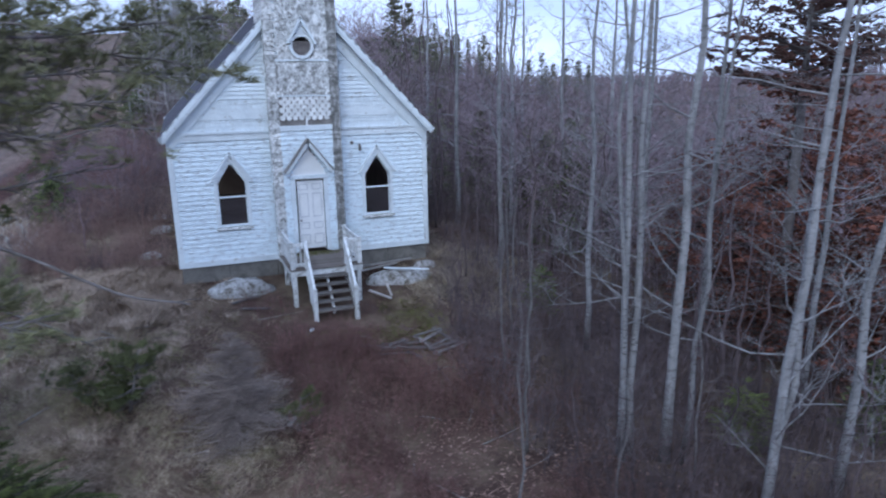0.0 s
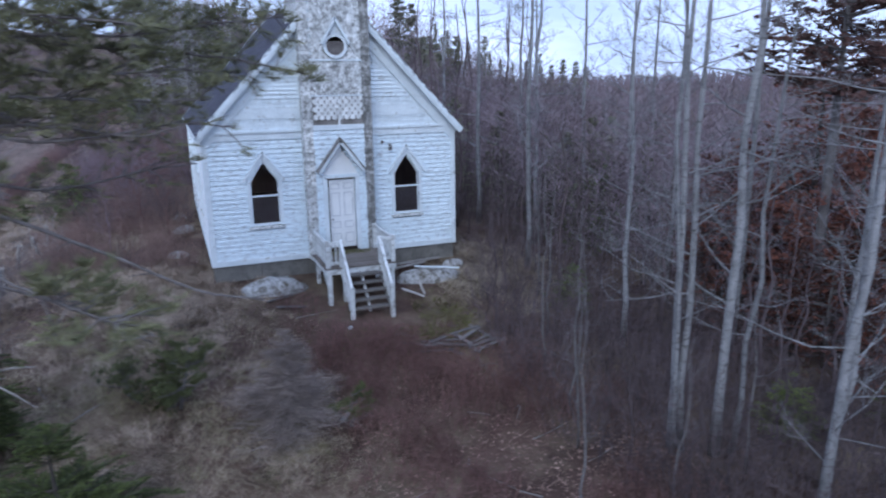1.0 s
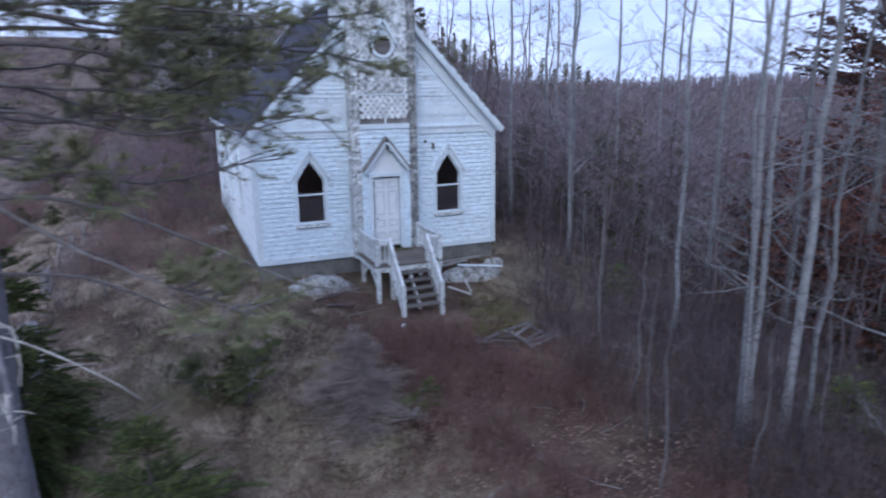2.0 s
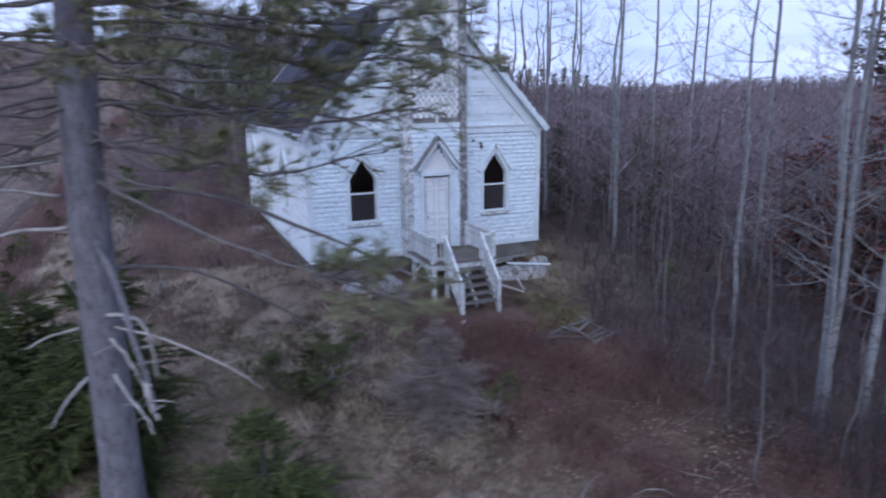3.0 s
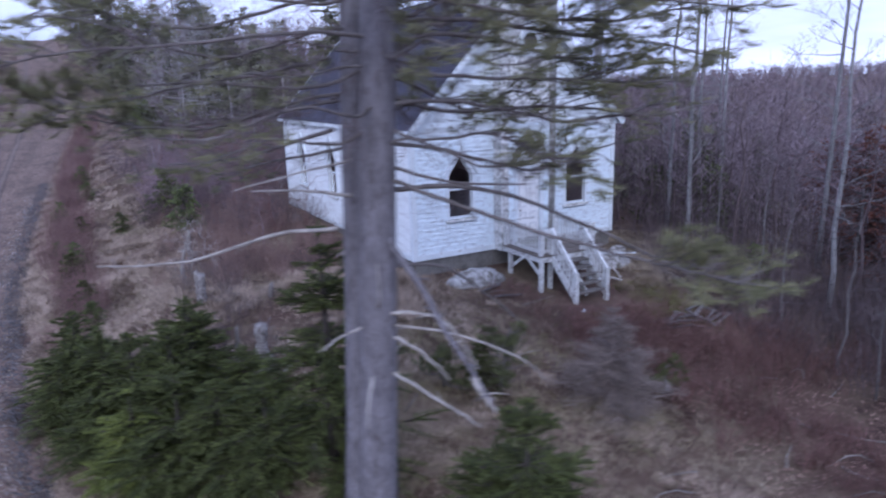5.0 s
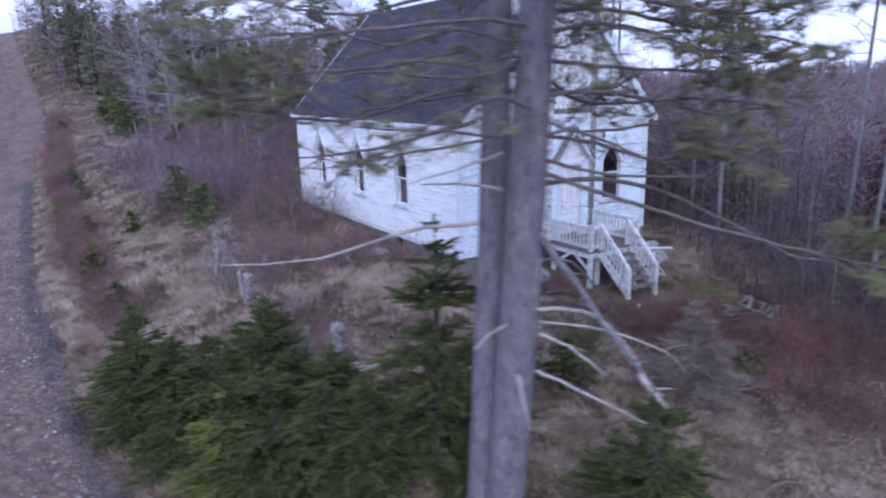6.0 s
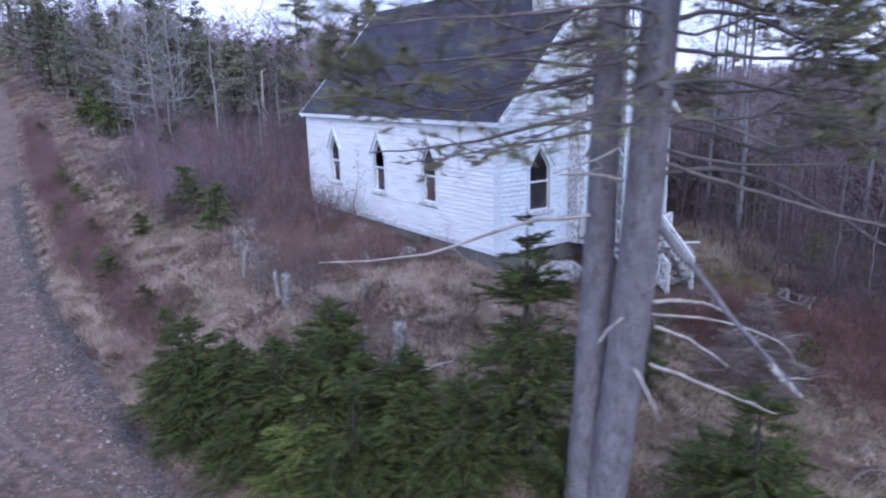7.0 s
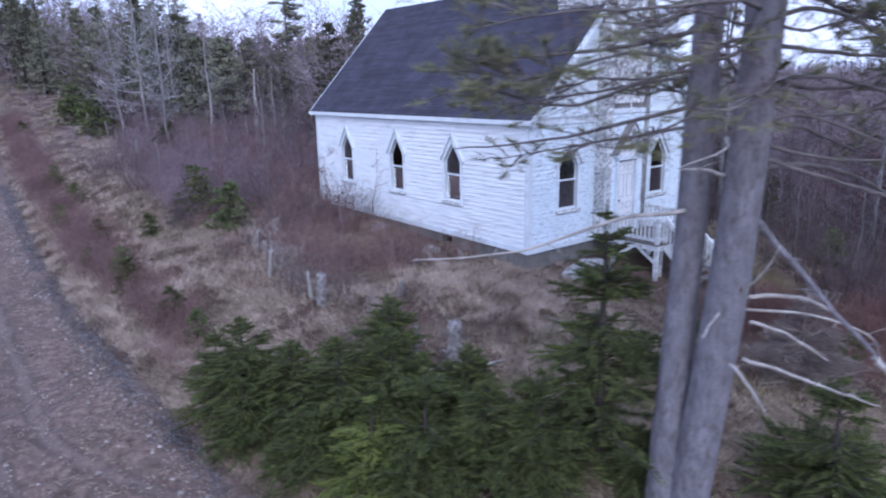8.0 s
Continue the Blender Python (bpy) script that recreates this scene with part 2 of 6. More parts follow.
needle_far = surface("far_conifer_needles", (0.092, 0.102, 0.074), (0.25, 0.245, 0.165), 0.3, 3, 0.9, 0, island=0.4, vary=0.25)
grass_dry = surface("dry_straw_grass", (0.185, 0.145, 0.105), (0.43, 0.355, 0.27), 0.6, 8, 0.9, 0, island=0.35)
grass_pale = surface("pale_straw", (0.220, 0.160, 0.126), (0.49, 0.39, 0.322), 1.6, 9, 0.9, 0, island=0.45)
grass_olive = surface("olive_moss_grass", (0.120, 0.110, 0.058), (0.30, 0.265, 0.150), 0.8, 8, 0.9, 0, island=0.4)
grass_moss = surface("mossy_grass", (0.075, 0.080, 0.030), (0.19, 0.175, 0.075), 0.8, 8, 0.9, 0, island=0.35)
leaf_litter = surface("fallen_leaves", (0.080, 0.046, 0.038), (0.205, 0.132, 0.108), 1.0, 10, 0.9, 0, island=0.5)
gravel = surface("road_gravel", (0.060, 0.040, 0.035), (0.285, 0.200, 0.170), 4.5, 48, 0.95, 1.0, (1, 1, 1), (0.10, 0.074, 0.063), 0.55, 0.9, 0.10, (1, 0.5, 1), bump_dist=0.05)


def add_tracks(mat):
    """Smooth packed wheel tracks, running along the road and crossing it."""
    n, l = mat.node_tree.nodes, mat.node_tree.links
    bsdf = n["Principled BSDF"]
    base = bsdf.inputs["Base Color"].links[0].from_socket

    def math_node(op, a, b=0.0, c=0.0):
        node = n.new("ShaderNodeMath")
        node.operation = op
        for i, v in enumerate((a, b, c)):
            if isinstance(v, (int, float)):
                node.inputs[i].default_value = v
            else:
                l.new(v, node.inputs[i])
        return node.outputs[0]

    coord, split, wob = n.new("ShaderNodeTexCoord"), n.new("ShaderNodeSeparateXYZ"), n.new("ShaderNodeTexNoise")
    wob.inputs["Scale"].default_value = 2.2
    wob.inputs["Detail"].default_value = 5
    l.new(coord.outputs["Object"], split.inputs[0])
    l.new(coord.outputs["Object"], wob.inputs["Vector"])
    shift = math_node("MULTIPLY_ADD", wob.outputs["Fac"], 0.36, -0.18)
    x, y = math_node("ADD", split.outputs["X"], shift), split.outputs["Y"]
    bend = math_node("MAXIMUM", math_node("SUBTRACT", 1.5, y), 0.0)
    turned = math_node("SUBTRACT", x, math_node("MULTIPLY", math_node("MULTIPLY", bend, bend), 0.10))
    packed, rim = None, None
    lines = [(turned, 12.92, 0.17), (turned, 14.45, 0.17), (math_node("MULTIPLY_ADD", y, 0.06, x), 13.75, 0.15)]
    for slope, off in ((0.80, -12.95), (0.72, -11.4)):
        lines.append((math_node("MULTIPLY_ADD", x, -slope, y), -12.9 * slope - 2.6 - (off + 12.95) * -0.55, 0.10))
    for value, off, w in lines:
        d = math_node("ABSOLUTE", math_node("ADD", value, off))
        inner = math_node("SUBTRACT", 1.0, math_node("SMOOTH_MIN", math_node("DIVIDE", d, w * 1.5), 1.0, 0.15))
        edge = math_node("MAXIMUM", math_node("SUBTRACT", 1.0, math_node("MULTIPLY", math_node("ABSOLUTE", math_node("SUBTRACT", d, w)), 9.0)), 0.0)
        packed = inner if packed is None else math_node("MAXIMUM", packed, inner)
        rim = edge if rim is None else math_node("MAXIMUM", rim, edge)
    packed = math_node("MINIMUM", math_node("MULTIPLY", packed, 1.1), 0.5)
    rim = math_node("MULTIPLY", math_node("MULTIPLY", rim, wob.outputs["Fac"]), 1.05)
    for fac, tone in ((packed, (0.165, 0.132, 0.122, 1)), (rim, (0.055, 0.040, 0.036, 1))):
        over = n.new("ShaderNodeMixRGB")
        over.inputs["Color2"].default_value = tone
        l.new(fac, over.inputs["Fac"])
        l.new(base, over.inputs["Color1"])
        base = over.outputs["Color"]
    l.new(base, bsdf.inputs["Base Color"])


add_tracks(gravel)
stone_gray = surface("road_stones", (0.12, 0.10, 0.095), (0.36, 0.32, 0.31), 3, 40, 0.9, 0.3, island=0.6)


def glass_mat():
    mat = bpy.data.materials.new("dusty_sheen_glass")
    mat.use_nodes = True
    n, l = mat.node_tree.nodes, mat.node_tree.links
    bsdf = n["Principled BSDF"]
    # Mauve-gray base with a small diffuse share stands in for faint sky reflection.
    bsdf.inputs["Base Color"].default_value = (0.42, 0.38, 0.42, 1)
    bsdf.inputs["Transmission Weight"].default_value = 0.95
    bsdf.inputs["IOR"].default_value = 1.45
    tex = n.new("ShaderNodeTexNoise")
    tex.inputs["Scale"].default_value = 4.0
    span = n.new("ShaderNodeMapRange")
    span.inputs["To Min"].default_value, span.inputs["To Max"].default_value = 0.02, 0.25
    l.new(tex.outputs["Fac"], span.inputs["Value"])
    l.new(span.outputs["Result"], bsdf.inputs["Roughness"])
    return mat


glass = glass_mat()


# ---------------- the lie of the land ----------------
ROAD_BENDS = ((-6, -13.05, -0.06), (0, -13.65, -0.09), (10, -14.1, 0.0), (25, -13.65, 0.045), (40, -12.85, 0.06), (73, -10.7, 0.03), (110, -11.0, -0.01), (200, -11.2, 0.0))


def road_centre(y):
    """The track bends gently between these places and climbs straight on behind the hill."""
    if y < -6:
        return -13.05 - 0.004 * (y + 6) ** 2
    k = max(i for i in range(len(ROAD_BENDS) - 1) if y >= ROAD_BENDS[i][0])
    (ya, xa, da), (yb, xb, db) = ROAD_BENDS[k], ROAD_BENDS[k + 1]
    t, h = min(1.0, (y - ya) / (yb - ya)), yb - ya
    return xa * (1 + 2 * t) * (1 - t) ** 2 + xb * t * t * (3 - 2 * t) + h * da * t * (1 - t) ** 2 - h * db * t * t * (1 - t)


def ground_base(x, y):
    z = 0.25
    if y > 0:
        z += 0.04 * min(y, 13) + 0.055 * max(0, min(y, 140) - 13)
    else:
        z += 0.14 * max(y, -10) + 0.03 * min(0, max(y, -60) + 10)
    z -= 1.25 * smooth_step(-4, -11, x)
    z += 9.0 * smooth_step(55, 150, y) * smooth_step(70, 5, x)
    z -= (7.0 + 0.03 * max(0, y)) * smooth_step(9, 75, x)
    z += 6.5 * math.exp(-((x - 30) / 14) ** 2 - ((y - 66) / 20) ** 2)
    z += 15.0 * smooth_step(70, 420, math.hypot(x, y)) * (0.75 + 0.25 * smooth_step(100, -200, x))
    return z


def fence_line(y):
    return -5.4 + 0.06 * y


def wooded_hill(x, y):
    """Where the hillside woods stand: past the straw strip between the road and the old fence."""
    return x > fence_line(y) + 0.8 or (y > 76 and x > road_centre(y) + 5)


def ground_z(x, y):
    z = ground_base(x, y)
    lump = noise.noise(Vector((x * 0.35, y * 0.35, 0))) * 0.16 + noise.noise(Vector((x * 1.3, y * 1.3, 5))) * 0.05
    on_road = 1 - smooth_step(2.6, 3.8, abs(x - road_centre(y)))
    near_house = smooth_step(2.5, 0.3, max(0 - x, x - 8, 0 - y, y - 13.1, 0))
    z += lump * (1 - on_road) * (1 - 0.8 * near_house) * smooth_step(34, 14, max(abs(x + 1), abs(y + 2)))
    return z - 0.20 * on_road

# ---------------- ground and road ----------------
def spread(n, near, far):
    """Sample places from -far to far, dense round 0."""
    k = math.asinh(far / near)
    return [near * math.sinh(k * (2 * i / n - 1)) for i in range(n + 1)]


def build_ground():
    xs = [-1 + u for u in spread(300, 14, 1800)]
    ys = [-2 + u for u in spread(300, 14, 1800)]
    geo = Geo()
    geo.v = [(x, y, ground_z(x, y)) for y in ys for x in xs]
    w = len(xs)
    geo.f = [(j * w + i, j * w + i + 1, (j + 1) * w + i + 1, (j + 1) * w + i) for j in range(len(ys) - 1) for i in range(w - 1)]
    soil = surface("leafy_soil", (0.034, 0.019, 0.016), (0.108, 0.065, 0.052), 0.7, 14, 0.95, 0.8, (1, 1, 1), (0.195, 0.150, 0.106), 0.565, 0.40, 0.10, bump_dist=0.06)
    return tagged(part("ground", geo, soil, smooth=True), "leaf-strewn brown soil sloping down from a mound", "ground", kind="structure")


ground = build_ground()


def build_road():
    geo = Geo()
    rows, cols = 520, 44
    for j in range(rows + 1):
        y = -60 + 330 * (j / rows) ** 1.25
        c = road_centre(y)
        for i in range(cols + 1):
            s = -3.3 + 6.6 * i / cols
            edge = abs(s) / 3.3
            rut = -0.10 * math.exp(-((abs(s + 0.25) - 0.95) / 0.24) ** 2)
            rough = noise.noise(Vector((s * 1.7, y * 1.2, 3))) * 0.035 + noise.noise(Vector((s * 5, y * 4, 9))) * 0.012
            ragged = (noise.noise(Vector((0, y * 0.8, s))) * 0.45 + noise.noise(Vector((0, y * 3.1, s))) * 0.2) * smooth_step(0.7, 1.0, edge)
            geo.v.append((c + s + ragged, y, ground_base(c + s, y) + 0.035 + rut + rough - 0.16 * smooth_step(0.8, 1.0, edge)))
    w = cols + 1
    geo.f = [(j * w + i, j * w + i + 1, (j + 1) * w + i + 1, (j + 1) * w + i) for j in range(rows) for i in range(cols)]
    return tagged(part("road", geo, gravel, smooth=True), "rutted pale gravel track with loose stones", "road", kind="structure")


road = build_road()

# ---------------- the church ----------------
W, D, BASE, EAVE, RIDGE, SLOPE = 8.0, 13.07, 0.8, 4.86, 9.19, 1.056
COURSE = 0.145
church = thing("church", "abandoned white wooden church with peeling clapboards and charcoal roof", "church")


def strips(geo, u_of, z0, z1, place, holes=(), course=COURSE, back=-0.14):
    """Lapped courses of boards from z0 to z1; u_of(z): the wall's ends; holes: functions of z that give an opening's ends or None."""
    n = max(1, round((z1 - z0) / course))
    h = (z1 - z0) / n
    for i in range(n):
        za, zb = z0 + i * h, z0 + (i + 1) * h
        zm = (za + zb) / 2
        (la, ra), (lb, rb) = u_of(za), u_of(zb)
        cuts = sorted(c for c in (hole(zm) for hole in holes) if c)
        ends = [(la, lb)]
        for a, b in cuts:
            ends += [(a, a), (b, b)]
        ends.append((ra, rb))
        for k in range(0, len(ends), 2):
            (a0, a1), (b0, b1) = ends[k], ends[k + 1]
            if b0 - a0 < 0.01:
                continue
            b1 = max(b1, a1 + 0.001)
            wob = random.uniform(-0.002, 0.002)
            geo.hexa([place(a0, za, back), place(b0, za, back), place(b1, zb, back), place(a1, zb, back)],
                     [place(a0, za, 0.037 + wob), place(b0, za, 0.037 + wob), place(b1, zb, 0.004), place(a1, zb, 0.004)])


def boards(name, boxes, material, parent):
    for corners in boxes:
        part(name, Geo().box(*corners), material, parent)


def front(u, z, d):
    return (u, -d, z)


def left_side(u, z, d):
    return (-d, u, z)


def right_side(u, z, d):
    return (W + d, u, z)


def rear(u, z, d):
    return (u, D + d, z)


def tower_front(u, z, d):
    return (u, -0.45 - d, z)


SILL, SPRING, APEX, HALF = 1.95, 3.33, 3.93, 0.42


def window_hole(c):
    def hole(z):
        if z < SILL - 0.05 or z > APEX + 0.10:
            return None
        w = HALF + 0.05 if z < SPRING else (HALF + 0.05) * max(0.05, 1 - (z - SPRING) / (APEX + 0.10 - SPRING))
        return (c - w, c + w)
    return hole


FRONT_WINDOWS, SIDE_WINDOWS = (1.70, 6.30), (3.56, 6.88, 10.52)


def gable(z):
    inset = max(0.0, (z - EAVE + 0.04) / SLOPE)
    return (min(inset, W / 2 - 0.01), max(W - inset, W / 2 + 0.01))


def full(z):
    return (0.0, W)


geo = Geo()
strips(geo, lambda z: (0.0, 2.95), BASE, 4.62, front, [window_hole(FRONT_WINDOWS[0])])
part("front_wall", geo, paint_wall, church, "peeling white clapboards")
geo = Geo()
strips(geo, lambda z: (5.04, W), BASE, 4.62, front, [window_hole(FRONT_WINDOWS[1])])
part("front_wall", geo, paint_wall, church, "peeling white clapboards")
geo = Geo()
strips(geo, lambda z: (min(gable(z)[0], 2.94), 2.95), 5.80, 7.78, front, course=0.125)
tagged(part("gable_wall", geo, paint_gable, church), kind="stuff")
geo = Geo()
strips(geo, lambda z: (5.04, max(gable(z)[1], 5.05)), 5.80, 7.78, front, course=0.125)
tagged(part("gable_wall", geo, paint_gable, church), kind="stuff")
geo = Geo()
strips(geo, lambda z: (gable(z)[0], 2.95), 4.62, 5.80, front, course=0.6)
part("gable_backing", geo, paint_trim, church)
geo = Geo()
strips(geo, lambda z: (5.04, gable(z)[1]), 4.62, 5.80, front, course=0.6)
part("gable_backing", geo, paint_trim, church)
geo = Geo()
strips(geo, lambda z: (0.0, D), BASE, 4.76, left_side, [window_hole(c) for c in SIDE_WINDOWS])
part("left_wall", geo, paint_side, church)
geo = Geo()
strips(geo, lambda z: (0.0, D), BASE, 4.76, right_side)
part("right_wall", geo, paint_wall, church)
geo = Geo()
strips(geo, full, BASE, 4.62, rear)
strips(geo, gable, 4.62, 9.0, rear)
part("rear_wall", geo, paint_wall, church)
geo = Geo()
geo.box(0.15, 0.15, 0.85, W - 0.15, D - 0.15, 1.0)
part("floor_deck", geo, inside_floor, church)
geo = Geo()
geo.box(0.15, 0.15, 4.5, W - 0.15, D - 0.15, 4.6)
part("inner_ceiling", geo, inside_plaster, church)
boards_later = [(W - 0.2, 0.16, 1.0, W - 0.16, D - 0.16, 4.5), (0.2, D - 0.2, 1.0, W - 0.2, D - 0.16, 4.5)]
boards("inner_lining", boards_later, inside_plaster, church)


def scale_rows(geo, u_of, z0, z1, place, width, step, hole=None, ragged=0.0, gap=0.006):
    """Round-ended shingles in staggered rows."""
    rows = max(1, round((z1 - z0) / step))
    h = (z1 - z0) / rows
    for j in range(rows):
        za = z0 + j * h
        lo, hi = u_of(za + h * 0.7)
        u = lo + (0.5 * width if j % 2 else 0)
        while u + width * 0.5 <= hi:
            a, b = max(lo, u + gap), min(hi, u + width - gap)
            u += width
            if b - a < 0.04 or (hole and hole[0] < (a + b) / 2 < hole[1]):
                continue
            m, drop = (a + b) / 2, random.uniform(-ragged, ragged)
            zb, zt = za - 0.03 + drop, za + h + 0.012
            out = 0.022 + random.uniform(0, 0.01)
            outline = [(a, zb + h * 0.42), (a + (m - a) * 0.35, zb + h * 0.1), (m, zb), (b - (b - m) * 0.35, zb + h * 0.1), (b, zb + h * 0.42), (b, zt), (a, zt)]
            n = len(outline)
            verts = [place(p, q, out if k < 5 else 0.004) for k, (p, q) in enumerate(outline)] + [place(p, q, -0.004) for p, q in outline]
            geo.add(verts, [tuple(range(n))] + [(i, n + i, n + (i + 1) % n, (i + 1) % n) for i in range(n)])


geo = Geo()
scale_rows(geo, gable, 4.90, 5.80, front, 0.15, 0.125, hole=(2.9, 5.1))
tagged(part("gable_shingles", geo, paint_gable, church, "round-ended worn white shingles"), kind="stuff")

# tower shaft
geo = Geo()
strips(geo, lambda z: (3.2, 4.80), BASE, 4.85, tower_front, [lambda z: (3.44, 4.52) if z < 3.55 else ((3.985 - 0.62 * (4.40 - z), 3.985 + 0.62 * (4.40 - z)) if z < 4.3 else None)], back=-0.12)
part("tower_lower_wall", geo, paint_wall, church)
geo = Geo()
geo.box(3.2, -0.43, 4.85, 4.80, -0.30, 11.2)
geo.box(2.95, -0.40, 0.8, 3.08, 1.7, 11.2)
geo.box(4.92, -0.40, 0.8, 5.04, 1.7, 11.2)
geo.box(3.08, 1.58, 4.7, 4.92, 1.7, 11.2)
part("tower_core", geo, paint_trim, church)
boards("tower_backing", [(3.21, -0.440, 4.99, 4.79, -0.425, 6.88)], wood_gray, church)
geo = Geo()
scale_rows(geo, lambda z: (3.22, 4.78), 5.17, 5.86, tower_front, 0.19, 0.115, gap=0.020)
tagged(part("scale_shingles", geo, paint_scale, church, "white fish-scale shingles with dark gaps"), kind="stuff")
geo = Geo()
scale_rows(geo, lambda z: (3.22, 4.78), 5.90, 6.85, tower_front, 0.10, 0.105, ragged=0.028, gap=0.008)
scale_rows(geo, lambda z: (3.22, 4.78), 6.92, 11.2, tower_front, 0.13, 0.12, hole=None, ragged=0.012)
tagged(part("tower_shingles", geo, paint_old, church, "scalloped shingles losing their white paint"), kind="stuff")
for x0, x1 in ((2.92, 3.22), (4.78, 5.07)):
    geo = Geo()
    z = BASE
    while z < 11.2:
        h = 0.125
        o = random.uniform(0, 0.012)
        geo.hexa([(x0 - o, -0.47 - o, z), (x1 + o, -0.47 - o, z), (x1 + o, -0.2, z), (x0 - o, -0.2, z)],
                 [(x0 + 0.014, -0.455, z + h), (x1 - 0.014, -0.455, z + h), (x1 - 0.014, -0.2, z + h), (x0 + 0.014, -0.2, z + h)])
        z += h
    tagged(part("tower_corner", geo, paint_old if x0 < 4 else paint_bare_shaded, church, "gray and white shingled tower corner"), kind="stuff")
for side, x in ((-1, 2.95), (1, 5.04)):
    geo = Geo()
    z = BASE
    while z < 11.2:
        o = random.uniform(0.008, 0.018) * side
        geo.hexa([(x, -0.2, z), (x, 1.7, z), (x + o + side * 0.012, 1.7, z), (x + o + side * 0.012, -0.2, z)],
                 [(x, -0.2, z + 0.125), (x, 1.7, z + 0.125), (x + side * 0.004, 1.7, z + 0.125), (x + side * 0.004, -0.2, z + 0.125)])
        z += 0.125
    tagged(part("tower_side", geo, paint_old, church), kind="stuff")
boards("tower_band", [(3.2, -0.50, 4.84, 4.80, -0.44, 4.99), (3.2, -0.485, 5.845, 4.80, -0.44, 5.885), (3.2, -0.485, 6.865, 4.80, -0.44, 6.925)], paint_trim, church)
geo = Geo()
geo.hexa([(2.7, -0.7, 11.2), (5.3, -0.7, 11.2), (5.3, 1.9, 11.2), (2.7, 1.9, 11.2)], [(3.95, 0.55, 13.6), (4.05, 0.55, 13.6), (4.05, 0.65, 13.6), (3.95, 0.65, 13.6)])
part("tower_roof", geo, roof_dark, church)

# round opening with its little peaked frame
oculus = part("oculus", Geo().prism([(4.0 + 0.29 * math.cos(a * math.pi / 12), 7.30 + 0.29 * math.sin(a * math.pi / 12)) for a in range(24)], tower_front, 0.045), dark_limb, church, "dark round opening")
geo = Geo()
ring = [(math.cos(a * math.pi / 16), math.sin(a * math.pi / 16)) for a in range(32)]
for i in range(32):
    (c0, s0), (c1, s1) = ring[i], ring[(i + 1) % 32]
    quad = [(4 + 0.27 * c0, 7.3 + 0.27 * s0), (4 + 0.36 * c0, 7.3 + 0.36 * s0), (4 + 0.36 * c1, 7.3 + 0.36 * s1), (4 + 0.27 * c1, 7.3 + 0.27 * s1)]
    geo.prism(quad, tower_front, 0.09)
part("round_frame", geo, paint_trim, oculus)
geo = Geo()
geo.prism([(3.70, 7.45), (4.0, 8.0), (4.30, 7.45), (4.22, 7.60), (4.12, 7.66), (4.0, 7.68), (3.88, 7.66), (3.78, 7.60)], tower_front, 0.06)
for s in (-1, 1):
    geo.beam((4.0 + 0.42 * s, -0.55, 7.36), (4.0 - 0.015 * s, -0.55, 8.10), 0.07, 0.14, (0, 1, 0))
part("peaked_frame", geo, paint_trim, oculus)

# trim: skirt, corners, frieze, rakes
boards("skirt_board", [(-0.045, -0.045, 0.78, 2.93, 0.02, 0.95), (5.06, -0.045, 0.78, W + 0.045, 0.02, 0.95), (-0.045, 0.02, 0.78, 0.02, D + 0.04, 0.95),
                       (W - 0.02, 0.02, 0.78, W + 0.045, D + 0.04, 0.95)], paint_trim, church)
boards("corner_board", [(-0.04, -0.04, 0.952, 0.12, -0.005, 4.6), (W - 0.12, -0.04, 0.952, W + 0.04, -0.005, 4.6), (-0.04, 0.0, 0.952, -0.004, 0.13, 4.6),
                        (-0.04, D - 0.13, 0.952, -0.004, D + 0.04, 4.6), (W + 0.004, 0.0, 0.952, W + 0.04, 0.13, 4.6)], paint_trim, church)
for x0, x1 in ((-0.06, 2.93), (5.06, W + 0.06)):
    boards("frieze", [(x0, -0.06, 4.60, x1, 0.0, 4.80)], paint_trim, church)
    boards("cornice", [(x0, -0.10, 4.80, x1, 0.0, 4.87)], paint_trim, church)
boards("frieze", [(-0.06, 0.0, 4.60, -0.003, D, 4.745)], paint_trim, church)
rear_y, front_y = D + 0.28, -0.30


def roof_z(x):
    return RIDGE - SLOPE * abs(x - W / 2)


geo = Geo()
for s in (-1, 1):
    n = 50
    for i in range(n):
        a, b = 4.17 * (1 - i / n), 4.17 * (1 - (i + 1) / n)
        xa, xb = W / 2 + s * a, W / 2 + s * b
        za, zb = roof_z(xa), roof_z(xb)
        y0, y1 = front_y + random.uniform(-0.003, 0.003), rear_y + random.uniform(-0.003, 0.003)
        m = 12
        for k in range(m):
            ya, yb = y0 + (y1 - y0) * k / m, y0 + (y1 - y0) * (k + 1) / m
            t = 0.014 + random.uniform(0, 0.004)
            geo.hexa([(xa, ya, za - 0.03), (xb, ya, zb - 0.03), (xb, yb, zb - 0.03), (xa, yb, za - 0.03)], [(xa, ya, za + t), (xb, ya, zb + 0.006), (xb, yb, zb + 0.006), (xa, yb, za + t)])
slab = Geo()
for s in (-1, 1):
    slab.hexa([(W / 2 + s * 4.15, front_y + 0.02, roof_z(8.15) - 0.09), (W / 2, front_y + 0.02, RIDGE - 0.09), (W / 2, rear_y - 0.02, RIDGE - 0.09), (W / 2 + s * 4.15, rear_y - 0.02, roof_z(8.15) - 0.09)],
              [(W / 2 + s * 4.15, front_y + 0.02, roof_z(8.15) - 0.028), (W / 2, front_y + 0.02, RIDGE - 0.028), (W / 2, rear_y - 0.02, RIDGE - 0.028), (W / 2 + s * 4.15, rear_y - 0.02, roof_z(8.15) - 0.028)])
roof = part("roof", slab, wood_gray, church)
tagged(part("roof_shingles", geo, roof_dark, roof, "charcoal asphalt shingles"), kind="stuff")
